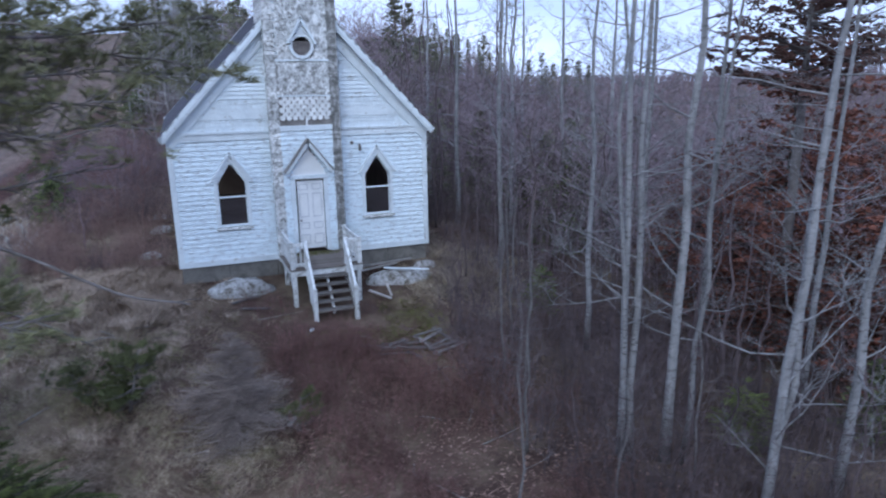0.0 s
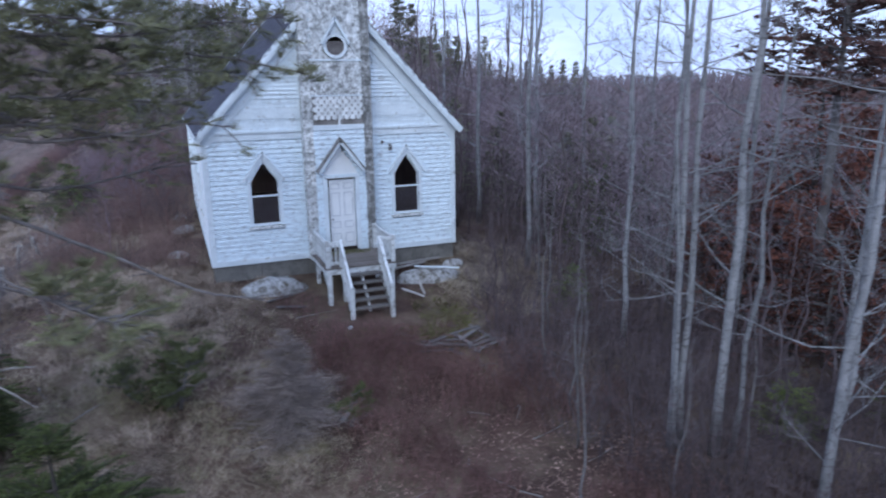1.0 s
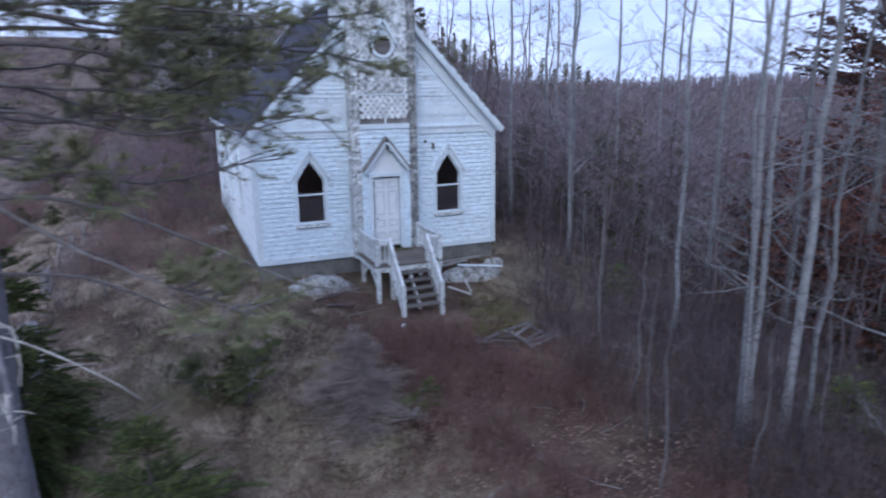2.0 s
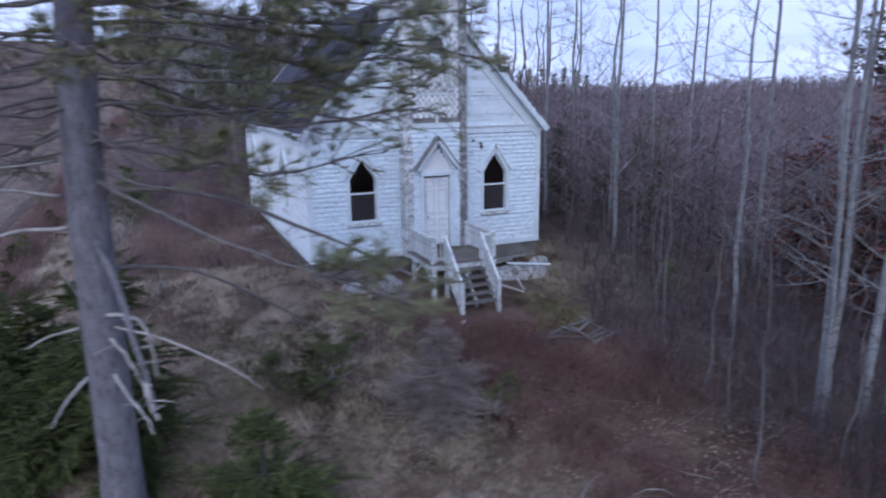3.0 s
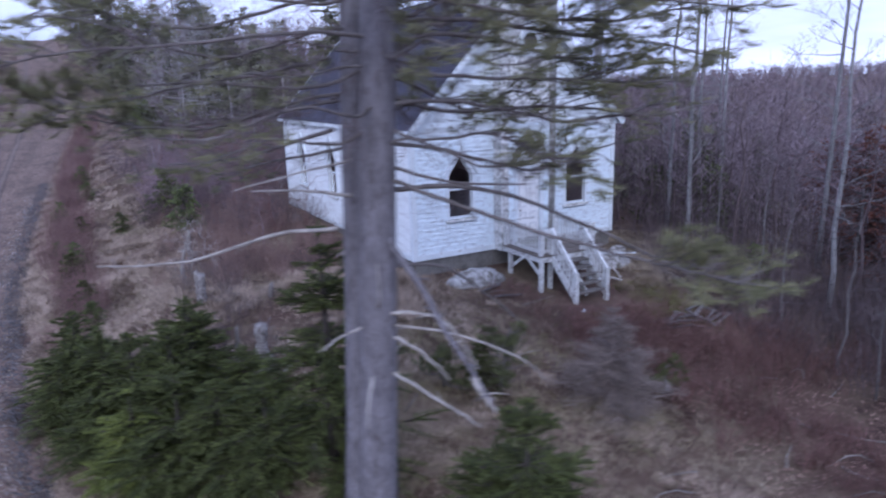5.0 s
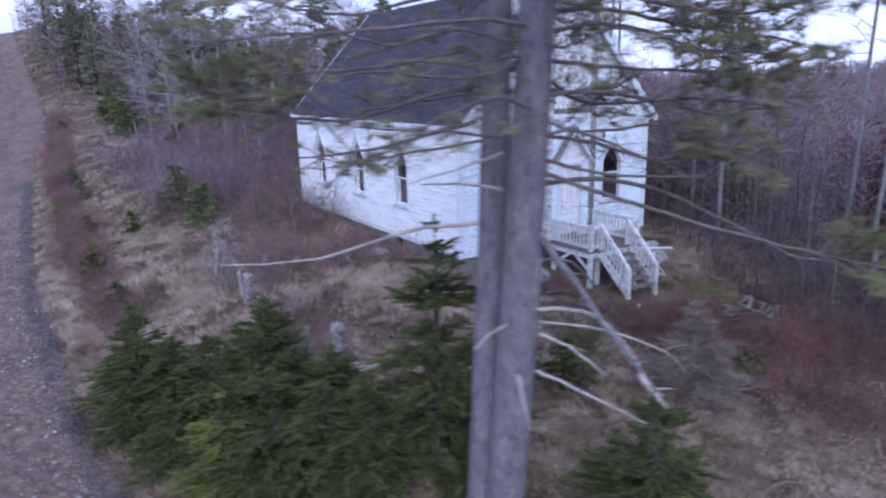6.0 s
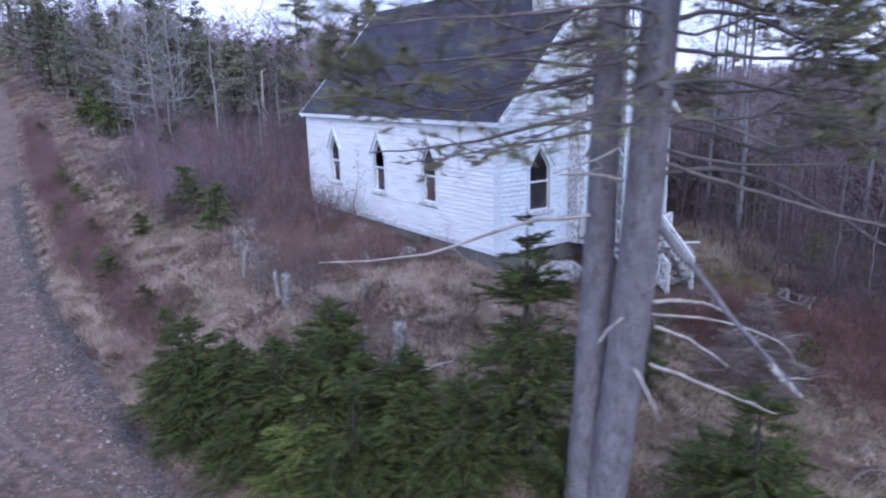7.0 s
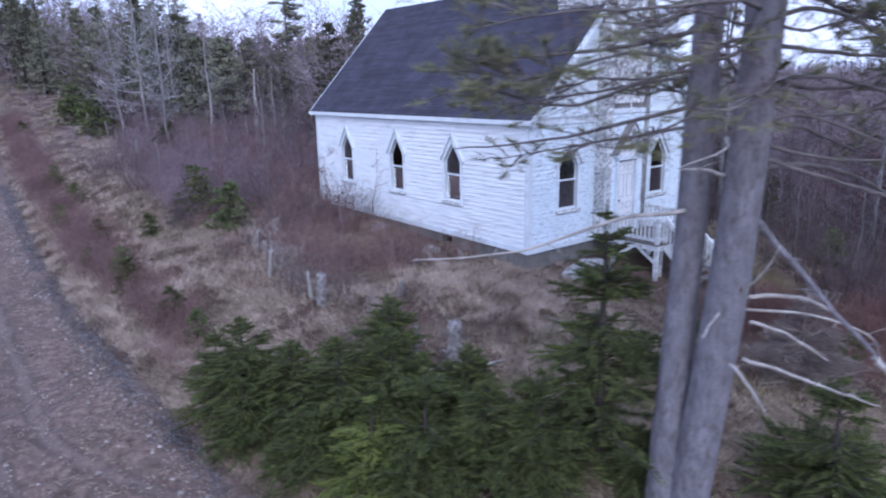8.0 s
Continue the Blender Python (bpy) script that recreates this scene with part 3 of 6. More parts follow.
for s in (-1, 1):
    part("eave_board", Geo().beam((W / 2 + s * 4.16, front_y, roof_z(8.16) - 0.10), (W / 2 + s * 4.16, rear_y, roof_z(8.16) - 0.10), 0.04, 0.14), paint_trim, roof)
    part("soffit", Geo().beam((W / 2 + s * 4.07, front_y, roof_z(8.07) - 0.13), (W / 2 + s * 4.07, rear_y, roof_z(8.07) - 0.13), 0.16, 0.03), paint_trim, roof)
for s in (-1, 1):
    lo = Vector((W / 2 + s * 4.18, 0, roof_z(8.18) - 0.13))
    hi = Vector((W / 2 + s * 0.02, 0, RIDGE - 0.13))
    for y, w in ((front_y + 0.02, 0.20), (rear_y - 0.02, 0.20)):
        part("rake_board", Geo().beam(lo + Vector((0, y, 0)), hi + Vector((0, y, 0)), w, 0.04, (0, 1, 0)), paint_trim, roof)
    part("rake_moulding", Geo().beam(lo + Vector((-s * 0.25, -0.05, -0.16)), hi + Vector((0, -0.05, -0.42)), 0.20, 0.05, (0, 1, 0)), paint_trim, roof)
    part("rake_frieze", Geo().beam(lo + Vector((-s * 0.14, -0.022, -0.06)), hi + Vector((0, -0.022, -0.24)), 0.36, 0.03, (0, 1, 0)), paint_trim, roof)
    part("rake_soffit", Geo().beam(lo + Vector((0, front_y / 2, -0.02)), hi + Vector((0, front_y / 2, -0.02)), 0.03, 0.34, (0, 1, 0)), paint_trim, roof)

# foundation
for a, b in ((0.03, 1.42), (1.42, 2.9), (2.9, 5.1), (5.1, 6.6), (6.6, 7.97)):
    o = random.uniform(0, 0.02)
    part("foundation", Geo().hexa([(a, o, -0.5), (b - 0.014, o, -0.5), (b - 0.014, 0.25, -0.5), (a, 0.25, -0.5)],
                                  [(a, 0.03, 0.78), (b - 0.014, 0.03, 0.78), (b - 0.014, 0.25, 0.78), (a, 0.25, 0.78)]), concrete, church, "cracked gray concrete footing")
boards("foundation", [(0.03, 0.26, -0.5, 0.26, 3.68, 0.78), (0.03, 3.68, -0.5, 0.26, 4.25, 0.42), (0.03, 3.68, 0.72, 0.26, 4.25, 0.78), (0.03, 4.25, -0.5, 0.26, 8.6, 0.78),
                      (0.04, 8.612, -0.5, 0.26, D - 0.03, 0.78), (W - 0.26, 0.26, -0.8, W - 0.03, D - 0.03, 0.78), (0.26, D - 0.26, -0.5, W - 0.26, D - 0.03, 0.78)], concrete, church)


# windows
def window_ring(geo, inner, outer, place, d0, d1):
    for i in range(len(inner) - 1):
        quad = [inner[i], outer[i], outer[i + 1], inner[i + 1]]
        geo.prism(quad, lambda a, b, d: place(a, b, d0 + d), d1 - d0)


def add_window(c, place, k):
    side = [(HALF, SILL), (HALF, SPRING), (HALF * 0.62, SPRING + 0.245), (HALF * 0.28, SPRING + 0.45), (0.0, APEX)]
    inner = [(c - a, b) for a, b in side] + [(c + a, b) for a, b in side[-2::-1]]
    wide = [(HALF + 0.10, SILL), (HALF + 0.10, SPRING + 0.05), (HALF * 0.62 + 0.11, SPRING + 0.32), (HALF * 0.28 + 0.10, SPRING + 0.57), (0.0, APEX + 0.22)]
    outer = [(c - a, b) for a, b in wide] + [(c + a, b) for a, b in wide[-2::-1]]
    geo = Geo()
    window_ring(geo, inner, outer, place, -0.02, 0.045)
    window = part("window", geo, paint_trim, church)
    for s in (-1, 1):
        foot, tip = (c + s * 0.62, SPRING + 0.02), (c - s * 0.01, APEX + 0.31)
        part("window_hood", Geo().beam(place(*foot, 0.06), place(*tip, 0.06), 0.07, 0.09, Vector(place(0, 0, 1)) - Vector(place(0, 0, 0))), paint_trim, window)
    geo = Geo()
    geo.prism([(c - 0.55, SILL - 0.08), (c + 0.55, SILL - 0.08), (c + 0.55, SILL - 0.01), (c - 0.55, SILL - 0.01)], lambda a, b, d: place(a, b, -0.1 + d), 0.19)
    part("window_sill", geo, paint_old, window, "weathered wooden sill with flaking paint")
    inset = [(HALF - 0.032, SILL), (HALF - 0.032, SPRING - 0.01), (HALF * 0.62 - 0.032, SPRING + 0.225), (HALF * 0.28 - 0.028, SPRING + 0.425), (0.0, APEX - 0.06)]
    inner2 = [(c - a, b) for a, b in inset] + [(c + a, b) for a, b in inset[-2::-1]]
    geo = Geo()
    window_ring(geo, inner2, inner, place, -0.09, -0.05)
    geo.prism([(c - HALF, 2.85), (c + HALF, 2.85), (c + HALF, 2.905), (c - HALF, 2.905)], lambda a, b, d: place(a, b, -0.08 + d), 0.05)
    geo.prism([(c - HALF, SILL), (c + HALF, SILL), (c + HALF, SILL + 0.075), (c - HALF, SILL + 0.075)], lambda a, b, d: place(a, b, -0.085 + d), 0.045)
    part("sash", geo, paint_trim, window)
    low = Geo().prism([(c - HALF, SILL), (c + HALF, SILL), (c + HALF, 2.87), (c - HALF, 2.87)], lambda a, b, d: place(a, b, -0.073 + d), 0.004)
    pane = part("pane", low, glass, window)
    pane.visible_shadow = False
    if k % 2 == 0:
        up = Geo().prism([(a, b if b > SILL else 2.89) for a, b in inner], lambda a, b, d: place(a, b, -0.078 + d), 0.004)
        pane = part("pane", up, glass, window)
        pane.visible_shadow = False


for k, c in enumerate(FRONT_WINDOWS):
    add_window(c, front, 1)
for k, c in enumerate(SIDE_WINDOWS):
    add_window(c, left_side, k)

# Gray on the mouldings paints in the shade of the panel grooves.
door_groove_shade = surface("shade_gray_moulding", (0.52, 0.54, 0.57), (0.72, 0.74, 0.77), 3.0, 20, 0.8, 0.1)
# door in the tower, with its peaked hood
door = part("door", Geo().box(3.60, -0.43, 1.13, 4.405, -0.37, 3.30), paint_door, church, "closed white panelled door")
for x0, x1 in ((3.63, 3.93), (4.05, 4.35)):
    for z0, z1 in ((1.27, 1.60), (1.76, 1.98), (2.14, 2.9), (3.0, 3.2)):
        geo = Geo()
        geo.box(x0, -0.446, z0, x1, -0.425, z0 + 0.035)
        geo.box(x0, -0.446, z1 - 0.035, x1, -0.425, z1)
        geo.box(x0, -0.446, z0 + 0.035, x0 + 0.035, -0.425, z1 - 0.035)
        geo.box(x1 - 0.035, -0.446, z0 + 0.035, x1, -0.425, z1 - 0.035)
        part("door_moulding", geo, door_groove_shade, door)
part("knob", Geo().tube([(3.66, -0.43, 2.05), (3.66, -0.49, 2.05), (3.66, -0.50, 2.05)], [0.02, 0.032, 0.01], 8), dark_limb, door)
boards("door_frame", [(3.42, -0.52, 1.05, 3.545, -0.40, 3.36), (4.425, -0.52, 1.05, 4.55, -0.40, 3.36), (3.42, -0.54, 3.36, 4.55, -0.40, 3.47)], paint_trim, church)
part("transom_panel", Geo().prism([(3.46, 3.47), (4.51, 3.47), (4.51, 3.60), (3.985, 4.30), (3.46, 3.60)], lambda a, b, d: (a, -0.42 - d, b), 0.05), paint_door, church)
for s in (-1, 1):
    part("door_hood", Geo().beam((3.985 + s * 0.72, -0.58, 3.56), (3.985 - s * 0.02, -0.58, 4.52), 0.10, 0.24, (0, 1, 0)), paint_trim, church)
    part("hood_roof", Geo().beam((3.985 + s * 0.77, -0.58, 3.585), (3.985 - s * 0.01, -0.58, 4.60), 0.035, 0.30, (0, 1, 0)), wood_gray, church)

bracket = part("lamp_bracket", Geo().beam((5.72, -0.03, 4.27), (5.72, -0.20, 4.30), 0.03, 0.03), dark_limb, church, "rusted lamp bracket")
part("lamp_stub", Geo().tube([(5.72, -0.18, 4.10), (5.72, -0.18, 4.16), (5.72, -0.18, 4.30)], [0.035, 0.05, 0.03], 8), dark_limb, bracket)
part("lamp_base", Geo().tube([(5.50, 0.0, 4.36), (5.50, -0.05, 4.36), (5.50, -0.06, 4.36)], [0.055, 0.05, 0.02], 10), dark_limb, church, "rusted round lamp base")
part("finial", Geo().tube([(4.02, -0.50, 4.98), (4.02, -0.50, 5.02), (4.02, -0.50, 5.12), (4.02, -0.50, 5.20)], [0.05, 0.03, 0.04, 0.01], 8), paint_door, church, "small white turned finial")
# ---------------- the porch ----------------
porch = thing("porch", "rickety white wooden porch with steps before the church door", "porch")
PX0, PX1, PY, PZ = 2.95, 5.05, -2.5, 1.03
geo = Geo().box(PX0 + 0.02, PY + 0.02, PZ - 0.05, PX1 - 0.02, -0.52, PZ - 0.035)
geo.box(PX0, PY, PZ - 0.20, PX1, PY + 0.04, PZ - 0.05)
geo.box(PX0, PY + 0.04, PZ - 0.20, PX0 + 0.04, -0.52, PZ - 0.05)
geo.box(PX1 - 0.04, PY + 0.04, PZ - 0.20, PX1, -0.52, PZ - 0.05)
part("deck_frame", geo, paint_porch, porch)
n = 14
board = mesh_of("deck_board", Geo().box(0, 0, 0, PX1 - PX0 + 0.06, 1.98 / n - 0.012, 0.035), wood_deck)
for i in range(n):
    shared("deck_board", board, porch, pose(PX0 - 0.03, PY - 0.03 + i * 1.98 / n, PZ - 0.034))
leg = mesh_of("leg", Geo().hexa([(-0.055, -0.055, 0), (0.055, -0.055, 0), (0.055, 0.055, 0), (-0.055, 0.055, 0)], [(-0.06, -0.06, 1.2), (0.06, -0.06, 1.2), (0.06, 0.06, 1.2), (-0.06, 0.06, 1.2)]), paint_porch)
for x, y in ((PX0 + 0.1, PY + 0.1), (PX1 - 0.1, PY + 0.1), (3.55, PY + 0.3), (PX0 + 0.1, -0.8), (PX1 - 0.1, -0.8)):
    shared("leg", leg, porch, pose(x, y, PZ - 0.2 - 1.2))
for x in (PX0 + 0.06, PX1 - 0.06):
    part("brace", Geo().beam((x, PY + 0.12, 0.45), (x, PY + 0.75, 0.86), 0.05, 0.09), paint_porch, porch)
    part("brace", Geo().beam((x, -1.0, 0.45), (x, -1.6, 0.86), 0.05, 0.09), paint_porch, porch)
post = mesh_of("rail_post", Geo().box(-0.06, -0.06, 0, 0.06, 0.06, 0.80), paint_porch)
for x, y in ((PX0 + 0.07, PY + 0.07), (3.42, PY + 0.07), (4.60, PY + 0.07), (PX1 - 0.07, PY + 0.07), (PX0 + 0.07, -0.6), (PX1 - 0.07, -0.6)):
    shared("rail_post", post, porch, pose(x, y, PZ))
for z in (PZ + 0.12, PZ + 0.72):
    for p, q in (((PX0 + 0.07, PY + 0.13, z), (PX0 + 0.07, -0.66, z)), ((PX1 - 0.07, PY + 0.13, z), (PX1 - 0.07, -0.66, z)),
                 ((PX0 + 0.13, PY + 0.07, z), (3.36, PY + 0.07, z)), ((4.66, PY + 0.07, z), (PX1 - 0.13, PY + 0.07, z))):
        part("rail", Geo().beam(p, q, 0.06, 0.09), paint_porch, porch)
bal = mesh_of("baluster", Geo().box(-0.022, -0.022, 0, 0.022, 0.022, 0.54), paint_porch)
for i in range(11):
    y = PY + 0.22 + i * 0.148
    shared("baluster", bal, porch, pose(PX0 + 0.07, y, PZ + 0.16))
    shared("baluster", bal, porch, pose(PX1 - 0.07, y, PZ + 0.16))
for x in (3.12, 3.26, 4.76, 4.89):
    shared("baluster", bal, porch, pose(x, PY + 0.07, PZ + 0.16))
# steps
SX0, SX1, SY0, SY1, SZ1 = 3.40, 4.56, PY - 0.02, -3.55, 0.02
steps = 5
tread = mesh_of("tread", Geo().box(0, 0, -0.04, SX1 - SX0 - 0.10, 0.27, 0.0), tread_wood)
for i in range(steps):
    k = (i + 1) / (steps + 0.3)
    shared("tread", tread, porch, pose(SX0 + 0.05, SY0 + (SY1 - SY0) * k - 0.12, PZ + (SZ1 - PZ) * k))
for x in (SX0, SX1):
    geo = Geo().beam((x, SY0 + 0.05, PZ - 0.12), (x, SY1, SZ1 - 0.05), 0.045, 0.24)
    part("stringer", geo, paint_porch, porch)
    geo = Geo().beam((x, SY0 + 0.10, PZ + 0.77), (x, SY1 - 0.02, SZ1 + 0.66), 0.07, 0.13)
    part("stair_rail", geo, paint_porch, porch)
    part("newel", Geo().box(x - 0.055, SY1 - 0.10, SZ1 - 0.34, x + 0.06, SY1 + 0.02, SZ1 + 0.70), paint_porch, porch)
    for i in range(7):
        k = (i + 0.7) / 7.6
        shared("baluster", bal, porch, pose(x, SY0 + (SY1 - SY0) * k, PZ + (SZ1 - PZ) * k + 0.10))
part("centre_stringer", Geo().beam((3.95, SY0 + 0.02, PZ - 0.16), (3.95, SY1 + 0.1, SZ1 - 0.08), 0.05, 0.15), paint_porch, porch)
moss = Geo()
for i in range(420):
    a, r = random.uniform(0, 6.283), random.random() ** 0.5
    p = Vector((4.05 + 0.75 * r * math.cos(a), -0.80 + 0.26 * r * math.sin(a), PZ))
    moss.sliver(p, p + Vector((random.uniform(-0.05, 0.05), random.uniform(-0.05, 0.05), random.uniform(0.02, 0.12) * (1.1 - r))), 0.012)
tagged(part("moss_clump", moss, grass_moss), "dark moss and debris heaped before the door", "moss", kind="stuff")

# ---------------- vegetation tools ----------------
def rand_dir(rnd, up=0.0):
    a = rnd.uniform(0, 2 * math.pi)
    z = rnd.uniform(-0.4, 0.6) + up
    return Vector((math.cos(a), math.sin(a), z)).normalized()


def limb(wood, twigs, p, d, length, r, rnd, level, lift=0.25, kids=6, sides=4):
    """A crooked limb with side shoots that end in spikes."""
    pts, radii = [Vector(p)], [r]
    d = Vector(d).normalized()
    n = 4 if level else 5
    for i in range(n):
        d = (d + Vector((rnd.uniform(-0.34, 0.34), rnd.uniform(-0.34, 0.34), rnd.uniform(-0.22, 0.2) + lift * 0.25))).normalized()
        pts.append(pts[-1] + d * length / n)
        radii.append(r * (1 - 0.85 * (i + 1) / n))
    wood.tube(pts, radii, sides, cap=False)
    for k in range(kids):
        i = rnd.uniform(0.25, 1.0) * n
        j = min(n - 1, int(i))
        q = pts[j].lerp(pts[j + 1], i - j)
        e = (d * 0.5 + rand_dir(rnd, 0.25)).normalized()
        ln = length * rnd.uniform(0.22, 0.5)
        if level > 0:
            limb(wood, twigs, q, e, ln, max(0.004, r * 0.4), rnd, level - 1, lift, kids, 3)
        else:
            m = q + e * ln * 0.55
            twigs.sliver(q, m + e * ln * 0.45, max(0.004, r * 0.35))
            for s in range(2):
                twigs.sliver(m, m + (e + rand_dir(rnd, 0.3) * 0.9).normalized() * ln * 0.5, 0.004)


def bare_tree(name, h, r, seed, limbs, reach, first=0.3, lean=(0, 0), crook=0.05, bark=None, twig=None, level=1, kids=5, apart=True):
    """The meshes of a leafless tree by part: trunk, each limb (or one crown, where the tree stands far off) and the fine twigs."""
    rnd = random.Random(seed)
    trunk, wood, twigs = Geo(), Geo(), Geo()
    made = []
    n = 9
    pts = []
    for i in range(n + 1):
        k = i / n
        pts.append(Vector((lean[0] * h * k + rnd.uniform(-crook, crook) * (i > 0), lean[1] * h * k + rnd.uniform(-crook, crook) * (i > 0), h * k)))
    trunk.tube(pts, [r * (1.25 if i == 0 else 1) * (1 - 0.8 * i / n) for i in range(n + 1)], 8)
    for k in range(limbs):
        t = first + (1 - first) * (k + rnd.random()) / limbs
        i = min(n - 1, int(t * n))
        p = pts[i].lerp(pts[i + 1], t * n - i)
        e = rand_dir(rnd, 0.2)
        if apart:
            wood = Geo()
        limb(wood, twigs if apart else wood, p, e, reach * (1.15 - 0.7 * t) * rnd.uniform(0.5, 1.1), r * 0.24 * (1.1 - 0.6 * t), rnd, level, 0.3, kids)
        if apart:
            made.append(("limb", mesh_of("limb", wood, bark, True)))
    made.append(("fine_branchwork", mesh_of("fine_branchwork", twigs, twig)) if apart else ("crown", mesh_of("crown", wood, twig)))
    return [("trunk", mesh_of("trunk", trunk, bark, True))] + made


def plant(name, meshes, x, y, label, category, group="", turn=0.0, size=1.0, sink=0.08):
    ob = thing(name, label, category, group)
    ob.matrix_basis = pose(x, y, ground_z(x, y) - sink, 0, 0, turn) @ Matrix.Scale(size, 4)
    for part_name, mesh in meshes:
        if len(mesh.vertices):
            child = new(part_name, mesh)
            child.parent = ob
            if part_name in ("fine_branchwork", "crown", "foliage", "branchwork"):
                tagged(child, kind="stuff")
    return ob


def spray(geo, wood, p, d, length, rnd, step=0.055, leaf=0.15, droop=0.12, width=0.017):
    """A flat spruce frond: a stem with pairs of needled shoots."""
    p, d = Vector(p), Vector(d).normalized()
    side = d.cross(Vector((0, 0, 1))).normalized()
    wood.sliver(p, p + d * length * 0.9 + Vector((0, 0, -droop * length * 0.5)), 0.010 + 0.006 * length)
    n = max(3, int(length / step))
    for i in range(n):
        k = (i + 0.6) / n
        if k < 0.12:
            continue
        q = p + d * length * k + Vector((0, 0, -droop * length * k * k))
        ln = leaf * (1.25 - 0.75 * k) * rnd.uniform(0.75, 1.25) * min(1.4, 0.5 + length)
        for s in (-1, 1):
            e = (d * 0.75 + side * s * rnd.uniform(0.6, 1.1) + Vector((0, 0, rnd.uniform(-0.15, 0.35)))).normalized()
            geo.blade(q, q + e * ln, e.cross(Vector((rnd.uniform(-0.3, 0.3), rnd.uniform(-0.3, 0.3), 1))).normalized(), width)
            geo.blade(q, q + e * ln * 0.9, (e.cross(Vector((0, 0, 1))).cross(e)).normalized(), width)


def spruce(h, reach, seed, whorls, per, needle, step=0.055, leaf=0.16, width=0.017, bare=0.0, sub=2, bark=None, loose=False):
    rnd = random.Random(seed)
    trunk, wood, leaf_geo = Geo(), Geo(), Geo()
    trunk.tube([(0, 0, 0), (0.02, 0.01, h * 0.5), (0, 0, h * 0.97)], [0.028 * h ** 0.9, 0.017 * h ** 0.9, 0.004], 7)
    for w in range(whorls):
        k = bare + (1 - bare) * ((w + rnd.uniform(0.1, 0.9)) / whorls if not loose else rnd.random() ** 0.9)
        z = h * k
        ln = reach * (1 - k) ** 0.85 + 0.10
        turn = rnd.uniform(0, 6.28)
        for b in range(per):
            a = turn + 6.283 * b / per + rnd.uniform(-0.35, 0.35)
            length = ln * (rnd.uniform(0.45, 1.2) if loose else rnd.uniform(0.65, 1.12))
            rise = 0.5 * k - 0.14 + rnd.uniform(-0.25, 0.25)
            d = Vector((math.cos(a), math.sin(a), rise)).normalized()
            spray(leaf_geo, wood, (0, 0, z), d, length, rnd, step, leaf, 0.15, width)
            for s in range(sub if length > 0.4 else 0):
                q = d * length * rnd.uniform(0.3, 0.75) + Vector((0, 0, z))
                e = (d + d.cross(Vector((0, 0, 1))) * rnd.choice((-1, 1)) * rnd.uniform(0.5, 1.0) + Vector((0, 0, rnd.uniform(-0.1, 0.25)))).normalized()
                spray(leaf_geo, wood, q, e, length * rnd.uniform(0.35, 0.6), rnd, step, leaf, 0.15, width)
    for s in range(5):
        a = 1.256 * s
        leaf_geo.blade((0, 0, h * 0.93), (0.03 * math.cos(a), 0.03 * math.sin(a), h + 0.05), (math.sin(a), -math.cos(a), 0), 0.02)
    return [("trunk", mesh_of("trunk", trunk, bark or spruce_bark, True)), ("branchwork", mesh_of("branchwork", wood, bark or spruce_bark)), ("foliage", mesh_of("foliage", leaf_geo, needle))]


def fluffy(h, seed, reach, clumps, size, needle, start=0.08, power=0.8, blades_each=6, bark=None):
    """A full conifer: drooping boughs set with brushes of needles, its outline uneven."""
    r_ = random.Random(seed)
    trunk, wood, leaf_geo = Geo(), Geo(), Geo()
    trunk.tube([(0, 0, 0), (0.03, 0.02, h * 0.5), (0, 0, h * 0.98)], [0.016 * h, 0.010 * h, 0.008], 7)
    made = 0
    while made < clumps:
        k = start + (1 - start) * r_.random() ** 1.15
        a = r_.uniform(0, 6.283)
        length = (reach * (1 - k) ** power + 0.04 * reach) * r_.uniform(0.55, 1.15)
        d = Vector((math.cos(a), math.sin(a), r_.uniform(-0.35, 0.15) + 0.5 * k))
        p = Vector((0, 0, h * k))
        wood.sliver(p, p + d * length, 0.004 * h * (1.1 - k))
        for c in range(max(3, int(9 * length / reach))):
            u = r_.random() ** 0.6
            o = p + d * length * u + Vector((r_.uniform(-1, 1), r_.uniform(-1, 1), r_.uniform(-0.6, 0.6))) * 0.16 * length - Vector((0, 0, 0.12 * length * u * u))
            for q in range(blades_each):
                e = (d * 0.6 + rand_dir(r_)).normalized()
                leaf_geo.blade(o, o + e * size * r_.uniform(0.6, 1.2), (e.orthogonal() + rand_dir(r_) * 0.6).normalized(), size * 0.16)
            made += 1
    return [("trunk", mesh_of("trunk", trunk, bark or spruce_bark, True)), ("branchwork", mesh_of("branchwork", wood, bark or spruce_bark)), ("foliage", mesh_of("foliage", leaf_geo, needle))]


def tuft(geo, p, d, rnd, n=18, length=0.165, w=0.0055):
    """A brush of long pine needles at a shoot's end."""
    p, d = Vector(p), Vector(d).normalized()
    for i in range(n):
        e = (d * rnd.uniform(0.2, 1.1) + rand_dir(rnd, 0.15) * 0.9).normalized()
        q = p - d * rnd.uniform(0, 0.10)
        ln = length * rnd.uniform(0.7, 1.15)
        geo.add([q + e.orthogonal().normalized() * w, q - e.orthogonal().normalized() * w, q + e * ln], [(0, 1, 2)])


